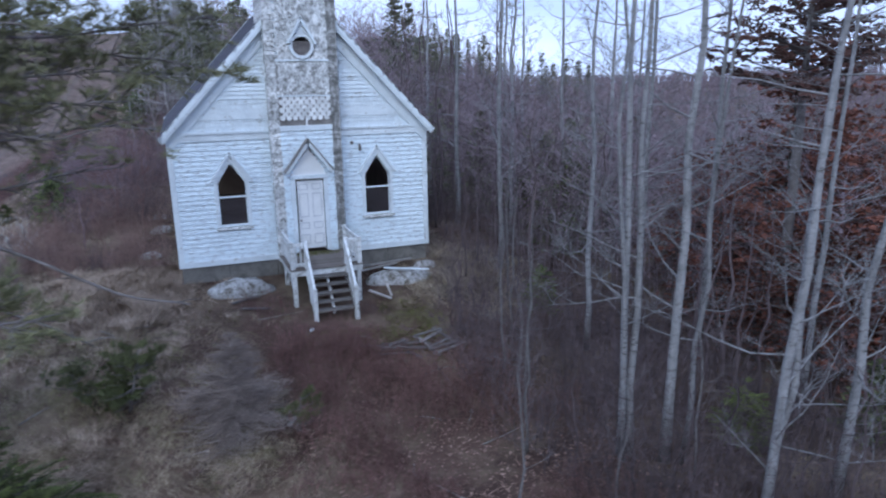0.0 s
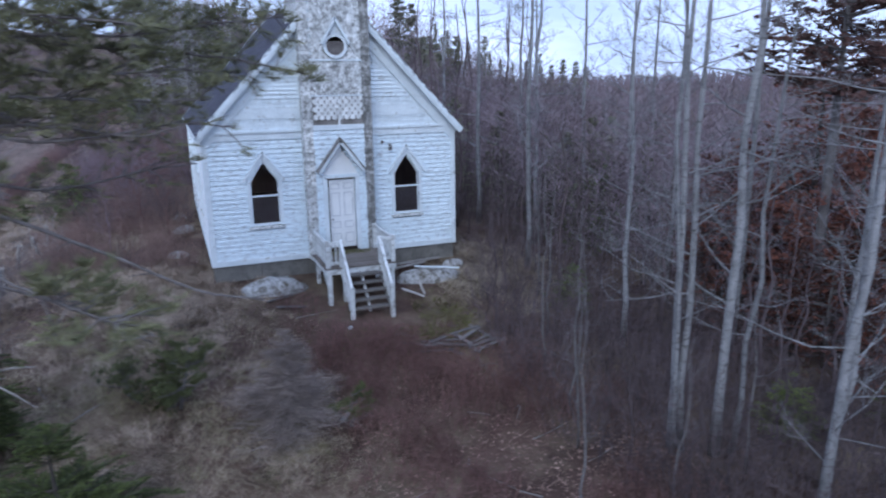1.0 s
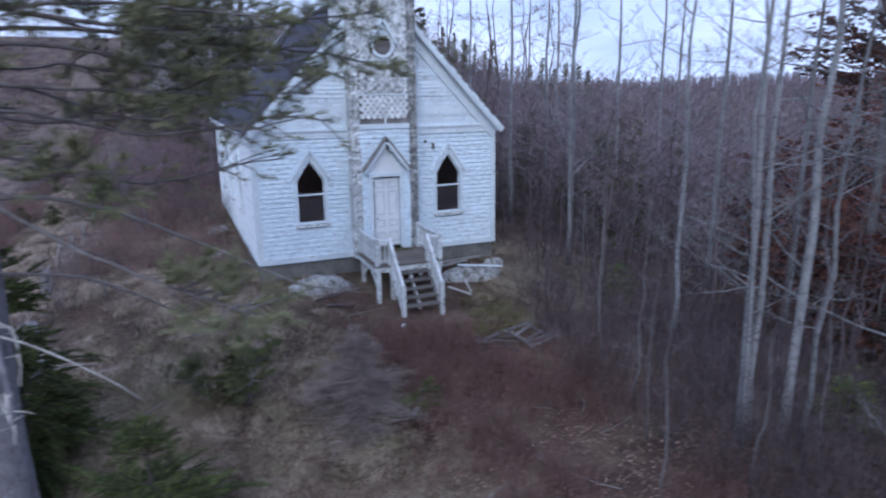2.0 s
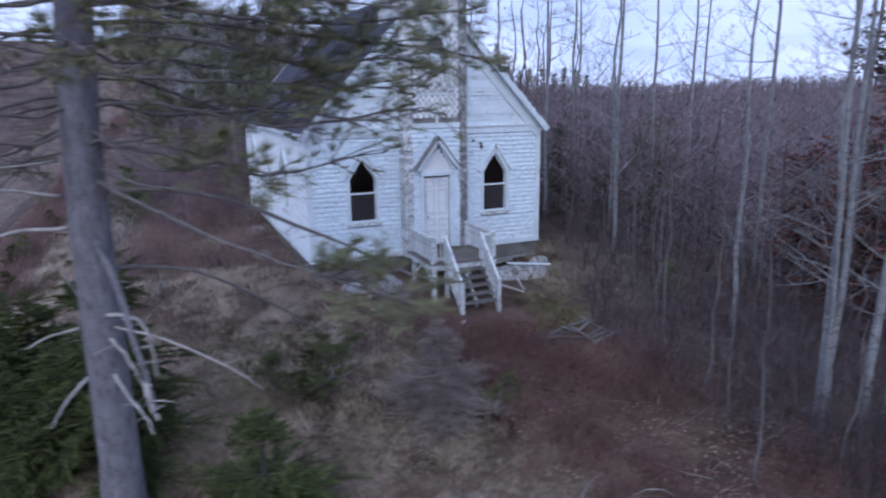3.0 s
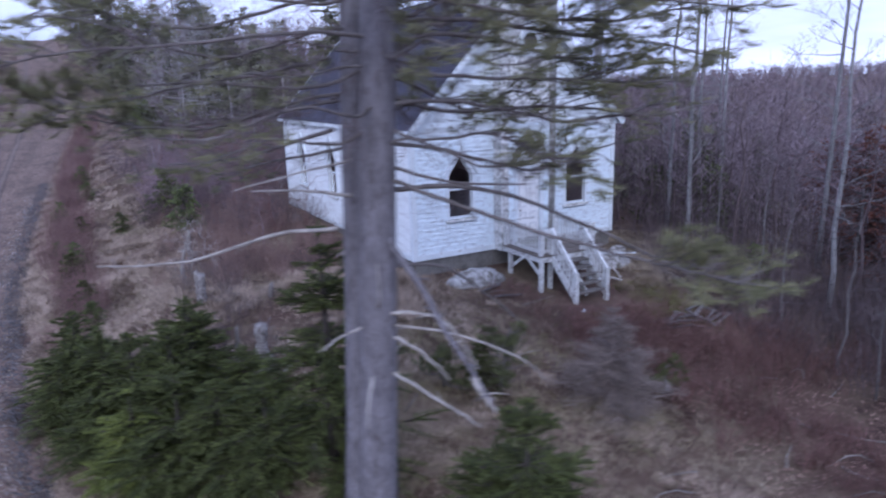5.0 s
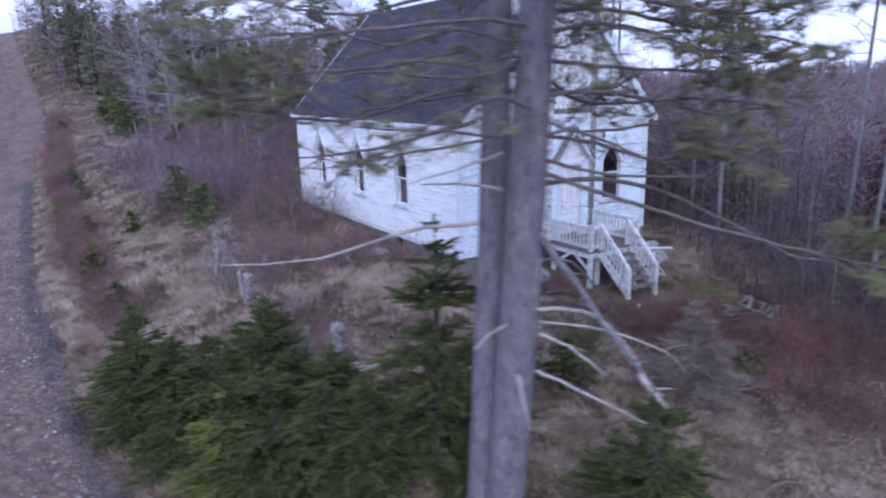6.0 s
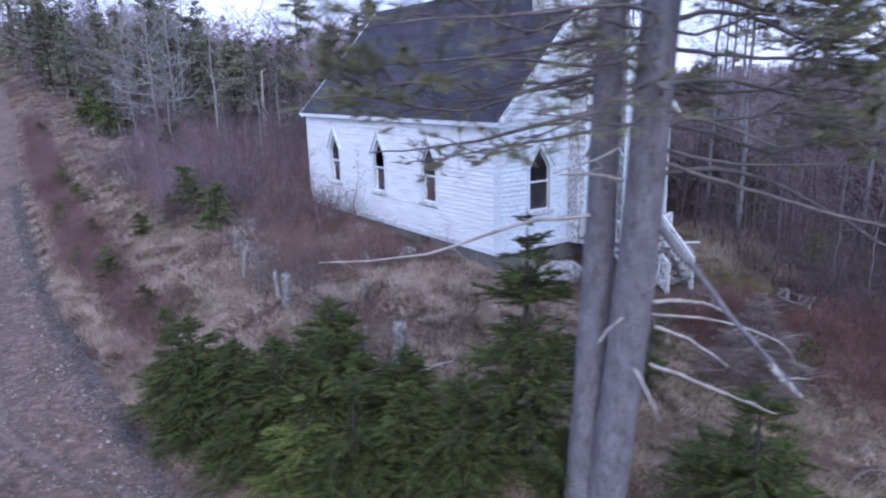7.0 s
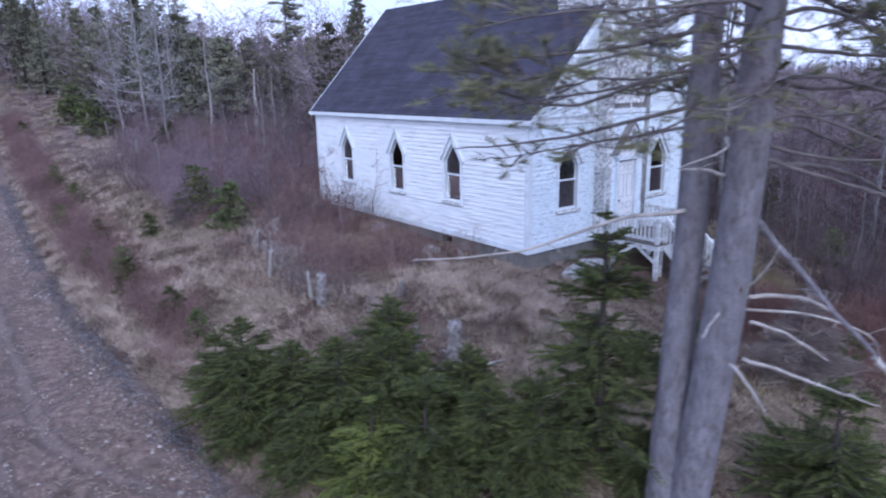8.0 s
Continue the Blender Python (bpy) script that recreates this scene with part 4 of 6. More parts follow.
# ---------------- the big twin-stemmed pine ----------------
def build_pine():
    rnd = random.Random(5)
    pine = thing("pine_tree", "tall twin-stemmed gray pine with dead lower limbs", "tree")
    # each stem: place at z = 0, radius, first and second order of its lean
    stems = (((-5.166, -8.911), 0.318, (-0.0118, -0.1068), (0.0060, 0.0079), "trunk"), ((-5.287, -8.47), 0.262, (0.041, -0.004), (0.0, 0.0), "second_trunk"))

    def stem_at(stem, z):
        (x, y), _, a, b, _ = stems[stem]
        u, over = min(z, 7.5), max(0.0, z - 7.5)
        return Vector((x + a[0] * u + b[0] * u * u + (a[0] + 15 * b[0]) * over * 0.4, y + a[1] * u + b[1] * u * u + (a[1] + 15 * b[1]) * over * 0.4, z))

    for stem, (_, r, _, _, name) in enumerate(stems):
        geo = Geo()
        pts, radii = [], []
        for i in range(22):
            k = i / 21
            z = -1.3 + 15.5 * k
            flare = 1 + 0.18 * max(0, 1 - (z + 1.3) / 0.9) ** 2
            pts.append(stem_at(stem, z) + Vector((0.02 * math.sin(z * 0.8), 0.02 * math.cos(z * 0.7), 0)))
            radii.append(r * flare * (1 - (0.42 if z < 8 else 0.42 + 0.05 * (z - 8)) * k))
        geo.tube(pts, radii, 18)
        for i, v in enumerate(geo.v):
            c = Vector(pts[min(21, i // 18)])
            push = 1 + 0.05 * noise.noise(Vector((v[0] * 7, v[1] * 7, v[2] * 1.6)))
            geo.v[i] = c + (Vector(v) - c) * push
        part(name, geo, pine_bark, pine, smooth=True)

    def path_limb(pts, r, material, name="limb", sides=7, twigs=0, shift=Vector((-0.14, -0.12, -0.13))):
        geo = Geo()
        pts = [Vector(p) + shift for p in pts]
        fine = []
        for i in range(len(pts) - 1):
            for k in range(4):
                t = k / 4
                p0, p1, p2, p3 = pts[max(0, i - 1)], pts[i], pts[i + 1], pts[min(len(pts) - 1, i + 2)]
                q = 0.5 * ((2 * p1) + (p2 - p0) * t + (2 * p0 - 5 * p1 + 4 * p2 - p3) * t * t + (3 * p1 - p0 - 3 * p2 + p3) * t ** 3)
                fine.append(q + Vector((rnd.uniform(-1, 1), rnd.uniform(-1, 1), rnd.uniform(-1, 1))) * r * 0.35)
        fine.append(pts[-1])
        n = len(fine) - 1
        geo.tube(fine, [r * (1 - 0.7 * i / n) for i in range(n + 1)], sides)
        for i in range(twigs):
            q = fine[rnd.randrange(n // 3, n)]
            e = rand_dir(rnd, 0.1)
            ln = rnd.uniform(0.1, 0.4)
            geo.tube([q, q + e * ln * 0.5, q + e * ln + Vector((0, 0, -0.03))], [r * 0.3, r * 0.2, 0.003], 4)
        return part(name, geo, material, pine, smooth=True), fine

    # dead and broken lower limbs
    path_limb([(-5.0, -9.2, 4.25), (-4.7, -9.75, 3.55), (-4.5, -10.5, 2.75), (-4.36, -11.17, 2.12)], 0.058, pine_bark, "dead_limb", 8, 7)
    path_limb([(-4.44, -10.8, 2.42), (-4.40, -11.0, 2.25), (-4.34, -11.2, 2.05)], 0.055, dead_wood, "dead_limb", 8, 2)
    path_limb([(-4.9, -9.3, 2.95), (-4.55, -9.7, 3.0), (-4.35, -10.2, 2.85), (-4.3, -10.7, 2.45)], 0.035, dead_wood, "dead_limb", 7, 4)
    path_limb([(-4.9, -9.3, 2.02), (-4.75, -9.9, 1.95), (-4.5, -10.5, 1.80), (-4.41, -10.95, 1.75)], 0.031, dead_wood, "dead_limb", 7, 3)
    path_limb([(-4.9, -9.35, 2.60), (-4.7, -9.8, 2.50), (-4.5, -10.3, 2.2)], 0.030, dead_wood, "dead_limb", 7, 1)
    path_limb([(-5.25, -9.32, 2.05), (-5.5, -9.75, 1.92), (-5.69, -10.11, 1.70)], 0.028, dead_wood, "dead_limb", 7)
    path_limb([(-5.3, -9.1, 2.75), (-5.65, -9.2, 2.72), (-5.99, -9.28, 2.60)], 0.025, dead_wood, "dead_limb", 7)
    path_limb([(-5.1, -9.3, 3.1), (-5.2, -9.6, 3.4), (-5.35, -9.9, 3.9)], 0.023, dead_wood, "dead_limb", 6)
    path_limb([(-5.3, -9.0, 4.7), (-6.0, -9.15, 4.86), (-6.75, -9.28, 4.94)], 0.031, dead_wood, "dead_limb", 7, 2)
    path_limb([(-5.3, -9.0, 5.2), (-6.2, -9.5, 5.15), (-7.0, -9.4, 4.98)], 0.023, dead_wood, "dead_limb", 7, 2)
    path_limb([(-5.35, -8.5, 4.15), (-6.2, -7.9, 4.05), (-7.3, -7.2, 3.65), (-8.56, -6.29, 3.56)], 0.035, dead_wood, "dead_limb", 7, 8)
    path_limb([(-5.3, -8.4, 5.6), (-5.9, -7.4, 5.3), (-6.5, -6.6, 5.1), (-7.3, -5.7, 5.0)], 0.034, dark_limb, "limb", 7, 7)
    path_limb([(-5.3, -8.4, 6.6), (-6.2, -7.6, 6.4), (-7.3, -7.0, 6.3), (-8.3, -6.7, 6.3)], 0.034, dark_limb, "limb", 7, 7)
    path_limb([(-4.8, -9.1, 4.75), (-3.5, -9.6, 4.7), (-1.8, -10.1, 4.0), (-0.6, -10.4, 3.35), (0.4, -10.6, 3.1)], 0.041, dark_limb, "limb", 7, 9)
    path_limb([(-4.8, -9.2, 5.1), (-4.2, -10.0, 4.9), (-3.7, -11.0, 4.95)], 0.031, dark_limb, "limb", 7, 4)

    path_limb([(-4.85, -9.2, 2.75), (-4.2, -9.9, 2.68), (-3.43, -10.37, 2.34), (-2.91, -10.41, 1.86)], 0.023, dead_wood, "dead_limb", 7, 2)
    path_limb([(-4.8, -9.0, 3.6), (-3.6, -8.6, 3.3), (-2.2, -8.0, 2.3), (-1.4, -7.7, 1.6)], 0.034, dark_limb, "limb", 7, 6)

    # living boughs with needle tufts
    needles, shoots, dead_shoots = Geo(), Geo(), Geo()
    boughs = [
        # (stem, height, compass degrees, length, end rise, leafy from)
        (0, 6.9, -4, 6.3, -0.45, 0.35), (0, 6.3, -14, 4.9, -0.2, 0.4), (0, 7.6, 8, 5.6, 0.1, 0.35), (0, 7.2, -32, 4.8, -0.2, 0.4),
        (0, 8.2, -12, 5.2, 0.3, 0.35), (0, 8.4, 30, 4.4, 0.2, 0.4), (1, 6.8, 42, 3.9, -0.1, 0.45), (1, 7.7, 70, 3.8, 0.1, 0.4),
        (1, 7.3, 160, 4.2, -0.1, 0.7), (0, 8.0, 230, 3.0, 0.1, 0.45), (0, 7.7, -60, 3.3, 0.0, 0.45),
        (0, 8.8, -40, 4.4, 0.3, 0.35), (1, 8.8, 175, 3.6, 0.3, 0.4), (0, 9.3, 5, 4.6, 0.4, 0.35), (1, 9.3, 60, 3.9, 0.4, 0.35),
        (0, 9.8, -75, 3.6, 0.4, 0.35), (1, 10.0, 140, 3.4, 0.4, 0.35), (0, 10.6, -20, 3.8, 0.5, 0.3), (1, 10.9, 90, 3.2, 0.5, 0.3), (0, 11.5, 200, 3.0, 0.5, 0.3),
        (0, 11.8, -50, 3.0, 0.5, 0.3), (0, 6.4, 167, 4.4, -0.25, 0.72), (0, 4.85, -45, 5.0, -1.1, 0.78),
        (0, 6.6, 2, 5.6, -0.35, 0.45), (0, 7.3, -2, 6.0, 0.0, 0.4), (1, 6.2, 20, 4.4, -0.3, 0.4),
        (0, 8.0, -2, 5.4, 0.2, 0.35), (1, 7.2, 28, 4.6, 0.0, 0.4), (0, 7.9, -20, 5.0, 0.2, 0.4),
         (0, 6.6, -70, 2.6, -0.2, 0.3), (0, 7.2, -55, 2.8, 0.0, 0.3),
        (0, 5.2, -40, 3.0, -0.3, 0.55), (1, 5.9, 60, 2.6, -0.2, 0.5), (0, 7.9, 250, 1.8, -0.1, 0.5), (1, 12.3, 20, 2.6, 0.6, 0.3), (0, 13.0, 120, 2.2, 0.6, 0.3), (0, 13.6, -10, 1.8, 0.7, 0.2),
    ]
    # thin, half-bare boughs
    sparse = [(1, 5.9, 150, 3.4, -0.35, 0.45), (1, 5.2, 112, 3.2, -0.5, 0.4), (1, 6.2, 92, 3.2, -0.2, 0.4), (1, 8.3, 120, 3.6, 0.2, 0.5), (0, 5.6, 172, 3.0, -0.3, 0.6), (0, 6.3, 200, 2.4, -0.1, 0.3), (1, 7.6, 185, 2.6, 0.1, 0.3), (0, 6.6, 150, 2.2, 0.0, 0.3), (0, 7.3, 215, 2.4, 0.0, 0.3),
              (0, 5.8, -10, 5.2, -0.2, 0.4), (0, 5.3, 4, 4.6, -0.3, 0.45), (0, 6.0, -24, 4.8, -0.2, 0.4), (0, 5.6, -62, 3.2, -0.3, 0.4), (1, 6.0, 176, 4.2, -0.2, 0.5), (1, 6.9, 190, 4.0, 0.0, 0.4), (0, 7.4, 168, 3.8, 0.1, 0.4),
              (0, 5.9, 196, 3.2, -0.2, 0.5), (0, 6.7, 172, 4.6, -0.3, 0.6), (1, 7.9, 172, 4.4, 0.1, 0.4)]
    for stem, z, deg, length, rise, leafy in boughs + sparse:
        few = (stem, z, deg, length, rise, leafy) in sparse
        a = radians(deg)
        d = Vector((math.cos(a), math.sin(a), 0))
        side = Vector((-d.y, d.x, 0))
        start = stem_at(stem, z)
        pts = []
        wob, sag, kink = rnd.uniform(-0.6, 0.6), rnd.uniform(-0.1, 0.45), rnd.uniform(-0.15, 0.15)
        for i in range(7):
            k = i / 6
            pts.append(start + d * length * k + side * wob * math.sin(k * 3.1) + Vector((0, 0, rise * k * k * 1.2 - sag * math.sin(k * 3.1) + kink * math.sin(k * 9))))
        _, fine = path_limb(pts, 0.014 + 0.0045 * length, dark_limb, "limb", 6, 5, Vector())
        n = len(fine) - 1
        for s in range(int(8 + length * 5) if few else int(6 + length * 4)):
            q = fine[min(n, int((0.12 + 0.7 * rnd.random()) * n))]
            e = (d * rnd.uniform(0.0, 0.8) + side * rnd.choice((-1, 1)) * rnd.uniform(0.3, 1.0) + Vector((0, 0, rnd.uniform(-0.9, 0.4)))).normalized()
            tip = q + e * rnd.uniform(0.25, 0.8)
            dead_shoots.sliver(q, tip, 0.006)
            for m in range(5):
                o = q.lerp(tip, rnd.uniform(0.2, 1.0))
                dead_shoots.sliver(o, o + (e * 0.5 + rand_dir(rnd)).normalized() * rnd.uniform(0.1, 0.35), 0.004)
        for s in range(int(7 + length * 2.2) if few else int(8 + length * 4.6)):
            k = leafy + (1 - leafy) * rnd.random()
            q = fine[min(n, int(k * n))]
            e = (d * rnd.uniform(0.2, 1.0) + side * rnd.choice((-1, 1)) * rnd.uniform(0.2, 1.0) + Vector((0, 0, rnd.uniform(-0.6, 0.9)))).normalized()
            ln = rnd.uniform(0.35, 1.15) * (1.2 - 0.6 * k) * min(1.0, length / 4)
            tip = q + e * ln + Vector((0, 0, -0.03))
            shoots.tube([q, q.lerp(tip, 0.5) + Vector((0, 0, 0.03)), tip], [0.013, 0.009, 0.004], 4, cap=False)
            for m in range(int(1 + ln * 3) if few else int(2 + ln * 8)):
                u = rnd.uniform(0.35, 1.0)
                o = q.lerp(tip, u)
                f = (e + rand_dir(rnd, 0.25) * 0.8).normalized()
                g = o + f * rnd.uniform(0.05, 0.26)
                shoots.sliver(o, g, 0.005)
                tuft(needles, g, f, rnd)
            tuft(needles, tip, e, rnd)
    tagged(part("dead_branchwork", dead_shoots, twig_gray, pine, "brown tangle of dead fine shoots"), kind="stuff")
    tagged(part("branchwork", shoots, dark_limb, pine), kind="stuff")
    tagged(part("foliage", needles, needle_pine, pine, "dull green long pine needles"), kind="stuff")
    return pine


build_pine()

# ---------------- slender pale trees beside the clearing ----------------
GROVE = "slender bare trees"
PALE = "slender bare tree with smooth pale gray bark"
for i, (x, y, h, r, lean) in enumerate((
        (7.92, -11.45, 12.0, 0.065, (-0.045, 0.01)), (8.02, -11.25, 14.0, 0.085, (-0.018, 0.0)), (8.22, -11.30, 14.5, 0.085, (-0.012, 0.0)),
        (8.75, -11.70, 14.5, 0.115, (0.005, -0.01)), (9.05, -11.85, 11.5, 0.065, (0.03, -0.03)), (8.95, -14.0, 14.0, 0.098, (0.05, -0.01)),
        (9.25, -13.85, 12.0, 0.07, (0.045, 0.0)), (10.9, -13.8, 12.0, 0.10, (0.05, 0.0)), (9.95, -1.75, 12.5, 0.10, (0.0, 0.0)),
        (9.9, -7.1, 12.0, 0.085, (-0.005, 0.0)), (11.5, 0.6, 12.5, 0.10, (0.01, 0)), (10.9, 4.2, 12.5, 0.11, (0, 0)), (13.5, -4.5, 13.0, 0.11, (0.01, 0)),
        (14.2, 1.5, 12.5, 0.10, (-0.01, 0)), (12.6, -8.2, 13.0, 0.10, (0.02, 0)), (13.2, -11.0, 12.0, 0.09, (0.03, 0)),
        (17.5, 3.0, 13.0, 0.11, (0, 0)), (15.5, 9.0, 13.0, 0.12, (0, 0)), (21.5, 6.5, 13.0, 0.11, (0, 0)),
        (18.5, 13.0, 13.0, 0.12, (0, 0)), (12.0, 10.5, 12.5, 0.11, (0, 0)))):
    low = 0.08 if i in (5, 6, 7) else 0.22
    meshes = bare_tree("t", h, r * 0.92, 100 + i, 20, 2.5, low, lean, 0.07, birch_bark, twig_pale, 1, 5)
    plant("bare_tree", meshes, x, y, PALE, "tree", GROVE)
for i, (x, y, h, r, lean) in enumerate(((5.35, -12.1, 4.2, 0.035, (-0.02, 0.0)), (6.3, -10.5, 4.5, 0.035, (0.0, 0.0)), (8.9, -12.4, 4.0, 0.035, (-0.05, 0)), (6.9, -9.3, 5.0, 0.04, (0.02, 0)),
                                        (7.3, -7.4, 5.0, 0.04, (-0.02, 0)), (8.2, -6.0, 5.5, 0.04, (0.02, 0)), (7.0, -12.6, 3.2, 0.03, (0.03, 0)), (9.3, -3.6, 5.5, 0.045, (0, 0)))):
    meshes = bare_tree("t", h, r * 0.72, 300 + i, 13, 1.3, 0.2, lean, 0.06, sapling_bark, twig_gray, 1, 4)
    plant("sapling", meshes, x, y, "thin crooked bare sapling with gray bark", "sapling", "saplings")

# ---------------- woods behind and beside the clearing ----------------
rnd = random.Random(77)
mid_trees = [bare_tree("t", 6.0, 0.05, 500 + i, 13, 1.7, 0.12, (0, 0), 0.12, twig_gray, twig_gray, 1, 4, False) for i in range(5)]
count = 0
while count < 150:
    a, r = radians(rnd.uniform(-8, 80)), rnd.uniform(12, 48)
    x, y = 0 + r * math.sin(a), -16 + r * math.cos(a)
    if x < 9.5 + 0.12 * max(0, -y) or (y > 13 and x < 9) or (12 < x < 27 and -13 < y < 1 and rnd.random() < 0.8):
        continue
    plant("bare_tree", mid_trees[count % 5], x, y, "leafless gray-brown woodland tree", "tree", "woodland trees", rnd.uniform(0, 360), rnd.uniform(0.7, 1.15))
    count += 1


for i, (x, y, s) in enumerate(((11.0, 6.5, 1.5), (12.6, 9.0, 1.7), (14.0, 12.5, 1.8), (16.5, 10.5, 1.6), (18.0, 15.5, 1.9), (13.0, 17.0, 1.8), (15.5, 21.0, 2.0), (20.0, 19.0, 1.8), (11.8, 13.8, 1.5), (22.5, 24.0, 2.0), (17.5, 26.0, 1.9))):
    plant("bare_tree", mid_trees[i % 5], x, y, "tall leafless woodland tree with a fine crown", "tree", "woodland trees", 97 * i, s)


def woods(seed, total, angles, near, far, height, spikes, width, keep):
    """Leafless woods, each tree a stem with many ascending shoots."""
    r_ = random.Random(seed)
    geo = Geo()
    made = 0
    while made < total:
        a = radians(r_.uniform(*angles))
        r = near + (far - near) * r_.random() ** 1.5
        x, y = -2 + r * math.sin(a), -14 + r * math.cos(a)
        if not keep(x, y):
            continue
        made += 1
        h = height * r_.uniform(0.55, 1.15)
        z = ground_base(x, y)
        w = width * (0.6 + r / 120)
        base = Vector((x, y, z - 0.3))
        top = base + Vector((r_.uniform(-0.6, 0.6), r_.uniform(-0.6, 0.6), h))
        geo.sliver(base, base.lerp(top, 0.9), w * 1.25)
        for s in range(spikes):
            k = r_.uniform(0.12, 0.95)
            p = base.lerp(top, k)
            e = rand_dir(r_, 0.55)
            geo.sliver(p, p + e * h * r_.uniform(0.12, 0.34), w)
    return geo


def right_woods(x, y):
    return x > 11 and not (x < 14 and y < -6)


geo = woods(1, 5200, (5, 85), 18, 430, 6.0, 32, 0.019, right_woods)
rim = woods(4, 2600, (6, 75), 170, 520, 6.5, 14, 0.045, lambda x, y: x > 40)
geo.add(rim.v, rim.f)
tagged(part("far_woods", geo, twig_far), "gray-purple leafless woods stretching to the horizon", "woods", kind="stuff")
geo = woods(2, 750, (-40, 24), 38, 240, 9.0, 30, 0.024, lambda x, y: wooded_hill(x, y) and (y > 46 or x > 6) and not (x < 9 and y < 19))
tagged(part("hill_woods", geo, twig_far), "leafless brown woods on the rising ground", "woods", kind="stuff")

geo = woods(5, 240, (14, 32), 55, 115, 4.5, 30, 0.020, lambda x, y: ((x - 30) / 14) ** 2 + ((y - 66) / 18) ** 2 < 1)
tagged(part("knoll_woods", geo, twig_far), "leafless brown woods over the low knoll", "woods", kind="stuff")
geo = woods(3, 800, (-16, 24), 34, 95, 3.2, 30, 0.013, lambda x, y: wooded_hill(x, y) and (y > 30 or x > 2) and not (x < 9 and y < 17))
tagged(part("hill_brush", geo, twig_gray), "low purple-gray thicket under the hillside trees", "brush", kind="stuff")

def under_sightline(x, y, s, h):
    """Caps trees behind the church below a sight line from the last viewpoint."""
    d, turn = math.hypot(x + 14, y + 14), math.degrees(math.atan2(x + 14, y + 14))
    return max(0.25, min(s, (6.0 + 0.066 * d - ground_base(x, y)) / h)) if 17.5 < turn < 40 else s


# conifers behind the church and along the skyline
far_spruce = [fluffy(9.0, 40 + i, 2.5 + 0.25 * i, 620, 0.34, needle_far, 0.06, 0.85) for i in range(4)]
count = 0
while count < 44:
    a, r = radians(rnd.uniform(-35, 30)), 46 + 90 * rnd.random() ** 1.3
    x, y = -2 + r * math.sin(a), -14 + r * math.cos(a)
    if not wooded_hill(x, y) or y < 36 or (x > 25 and rnd.random() < 0.6) or (x < 2 and y < 42) or x - road_centre(y) < 8:
        continue
    plant("spruce_tree", far_spruce[count % 4], x, y, "dull green spruce on the wooded hillside", "tree", "hillside spruces", rnd.uniform(0, 360), under_sightline(x, y, rnd.uniform(0.5, 1.1), 9.2))
    count += 1
for x, y, s in ((21.0, 44.0, 1.25), (24.0, 49.0, 1.1), (6.9, 24.2, 0.9), (9.5, 25.5, 1.0), (32.0, 120.0, 1.2), (75.0, 160.0, 1.2), (110.0, 170.0, 1.2), (90.0, 200.0, 1.3), (60, 190, 1.3),
                (-1.4, 76.0, 1.0), (-2.6, 82.0, 1.1), (0.6, 78.0, 0.85), (-3.2, 92.0, 1.4), (-1.5, 100.0, 1.7), (-4.2, 104.0, 1.5), (1.5, 96.0, 1.5), (3.5, 84.0, 1.2)):
    plant("spruce_tree", far_spruce[int(abs(x)) % 4], x, y, "tall dark conifer standing above the bare woods", "tree", "skyline conifers", rnd.uniform(0, 360), s)
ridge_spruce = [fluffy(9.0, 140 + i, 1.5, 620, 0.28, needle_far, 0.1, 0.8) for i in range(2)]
for x, y, s in ((13.5, 1.5, 0.45), (15.5, 3.0, 0.5), (12.5, 5.5, 0.5), (16.2, 0.2, 0.42), (18.0, 5.0, 0.5), (11.4, 8.0, 0.55), (15.8, 7.4, 0.42), (19.6, 8.8, 0.48), (22.2, 7.4, 0.5), (17.6, 8.2, 0.4)):
    plant("spruce_tree", far_spruce[int(x) % 4], x, y, "dark young spruce among the bare trees", "tree", "woodland spruces", 40 * x, s)
# Set by bearing and distance from near the first viewpoint, scaled to tip height.
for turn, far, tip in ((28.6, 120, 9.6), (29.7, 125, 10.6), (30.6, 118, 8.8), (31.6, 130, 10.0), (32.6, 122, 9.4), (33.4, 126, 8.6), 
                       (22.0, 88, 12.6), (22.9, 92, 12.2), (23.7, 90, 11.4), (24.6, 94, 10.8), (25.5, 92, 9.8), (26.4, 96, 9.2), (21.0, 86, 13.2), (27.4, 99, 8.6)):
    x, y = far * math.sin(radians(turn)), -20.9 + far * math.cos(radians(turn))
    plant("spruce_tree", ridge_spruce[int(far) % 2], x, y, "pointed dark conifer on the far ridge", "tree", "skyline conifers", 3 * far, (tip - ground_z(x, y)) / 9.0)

# dead snags by the fence line
snag = [bare_tree("t", 9.0, 0.10, 700 + i, 30, 2.1, 0.20, (0.01 * i, 0), 0.08, snag_wood, twig_pale, 1, 4, False) for i in range(2)]
for i, (x, y, s) in enumerate(((-2.4, 27.2, 0.75), (0.1, 19.3, 0.6), (1.2, 30.0, 0.9))):
    plant("dead_tree", snag[i % 2], x, y, "bleached dead standing tree with bare limbs", "tree", "dead trees", 70 * i, s)

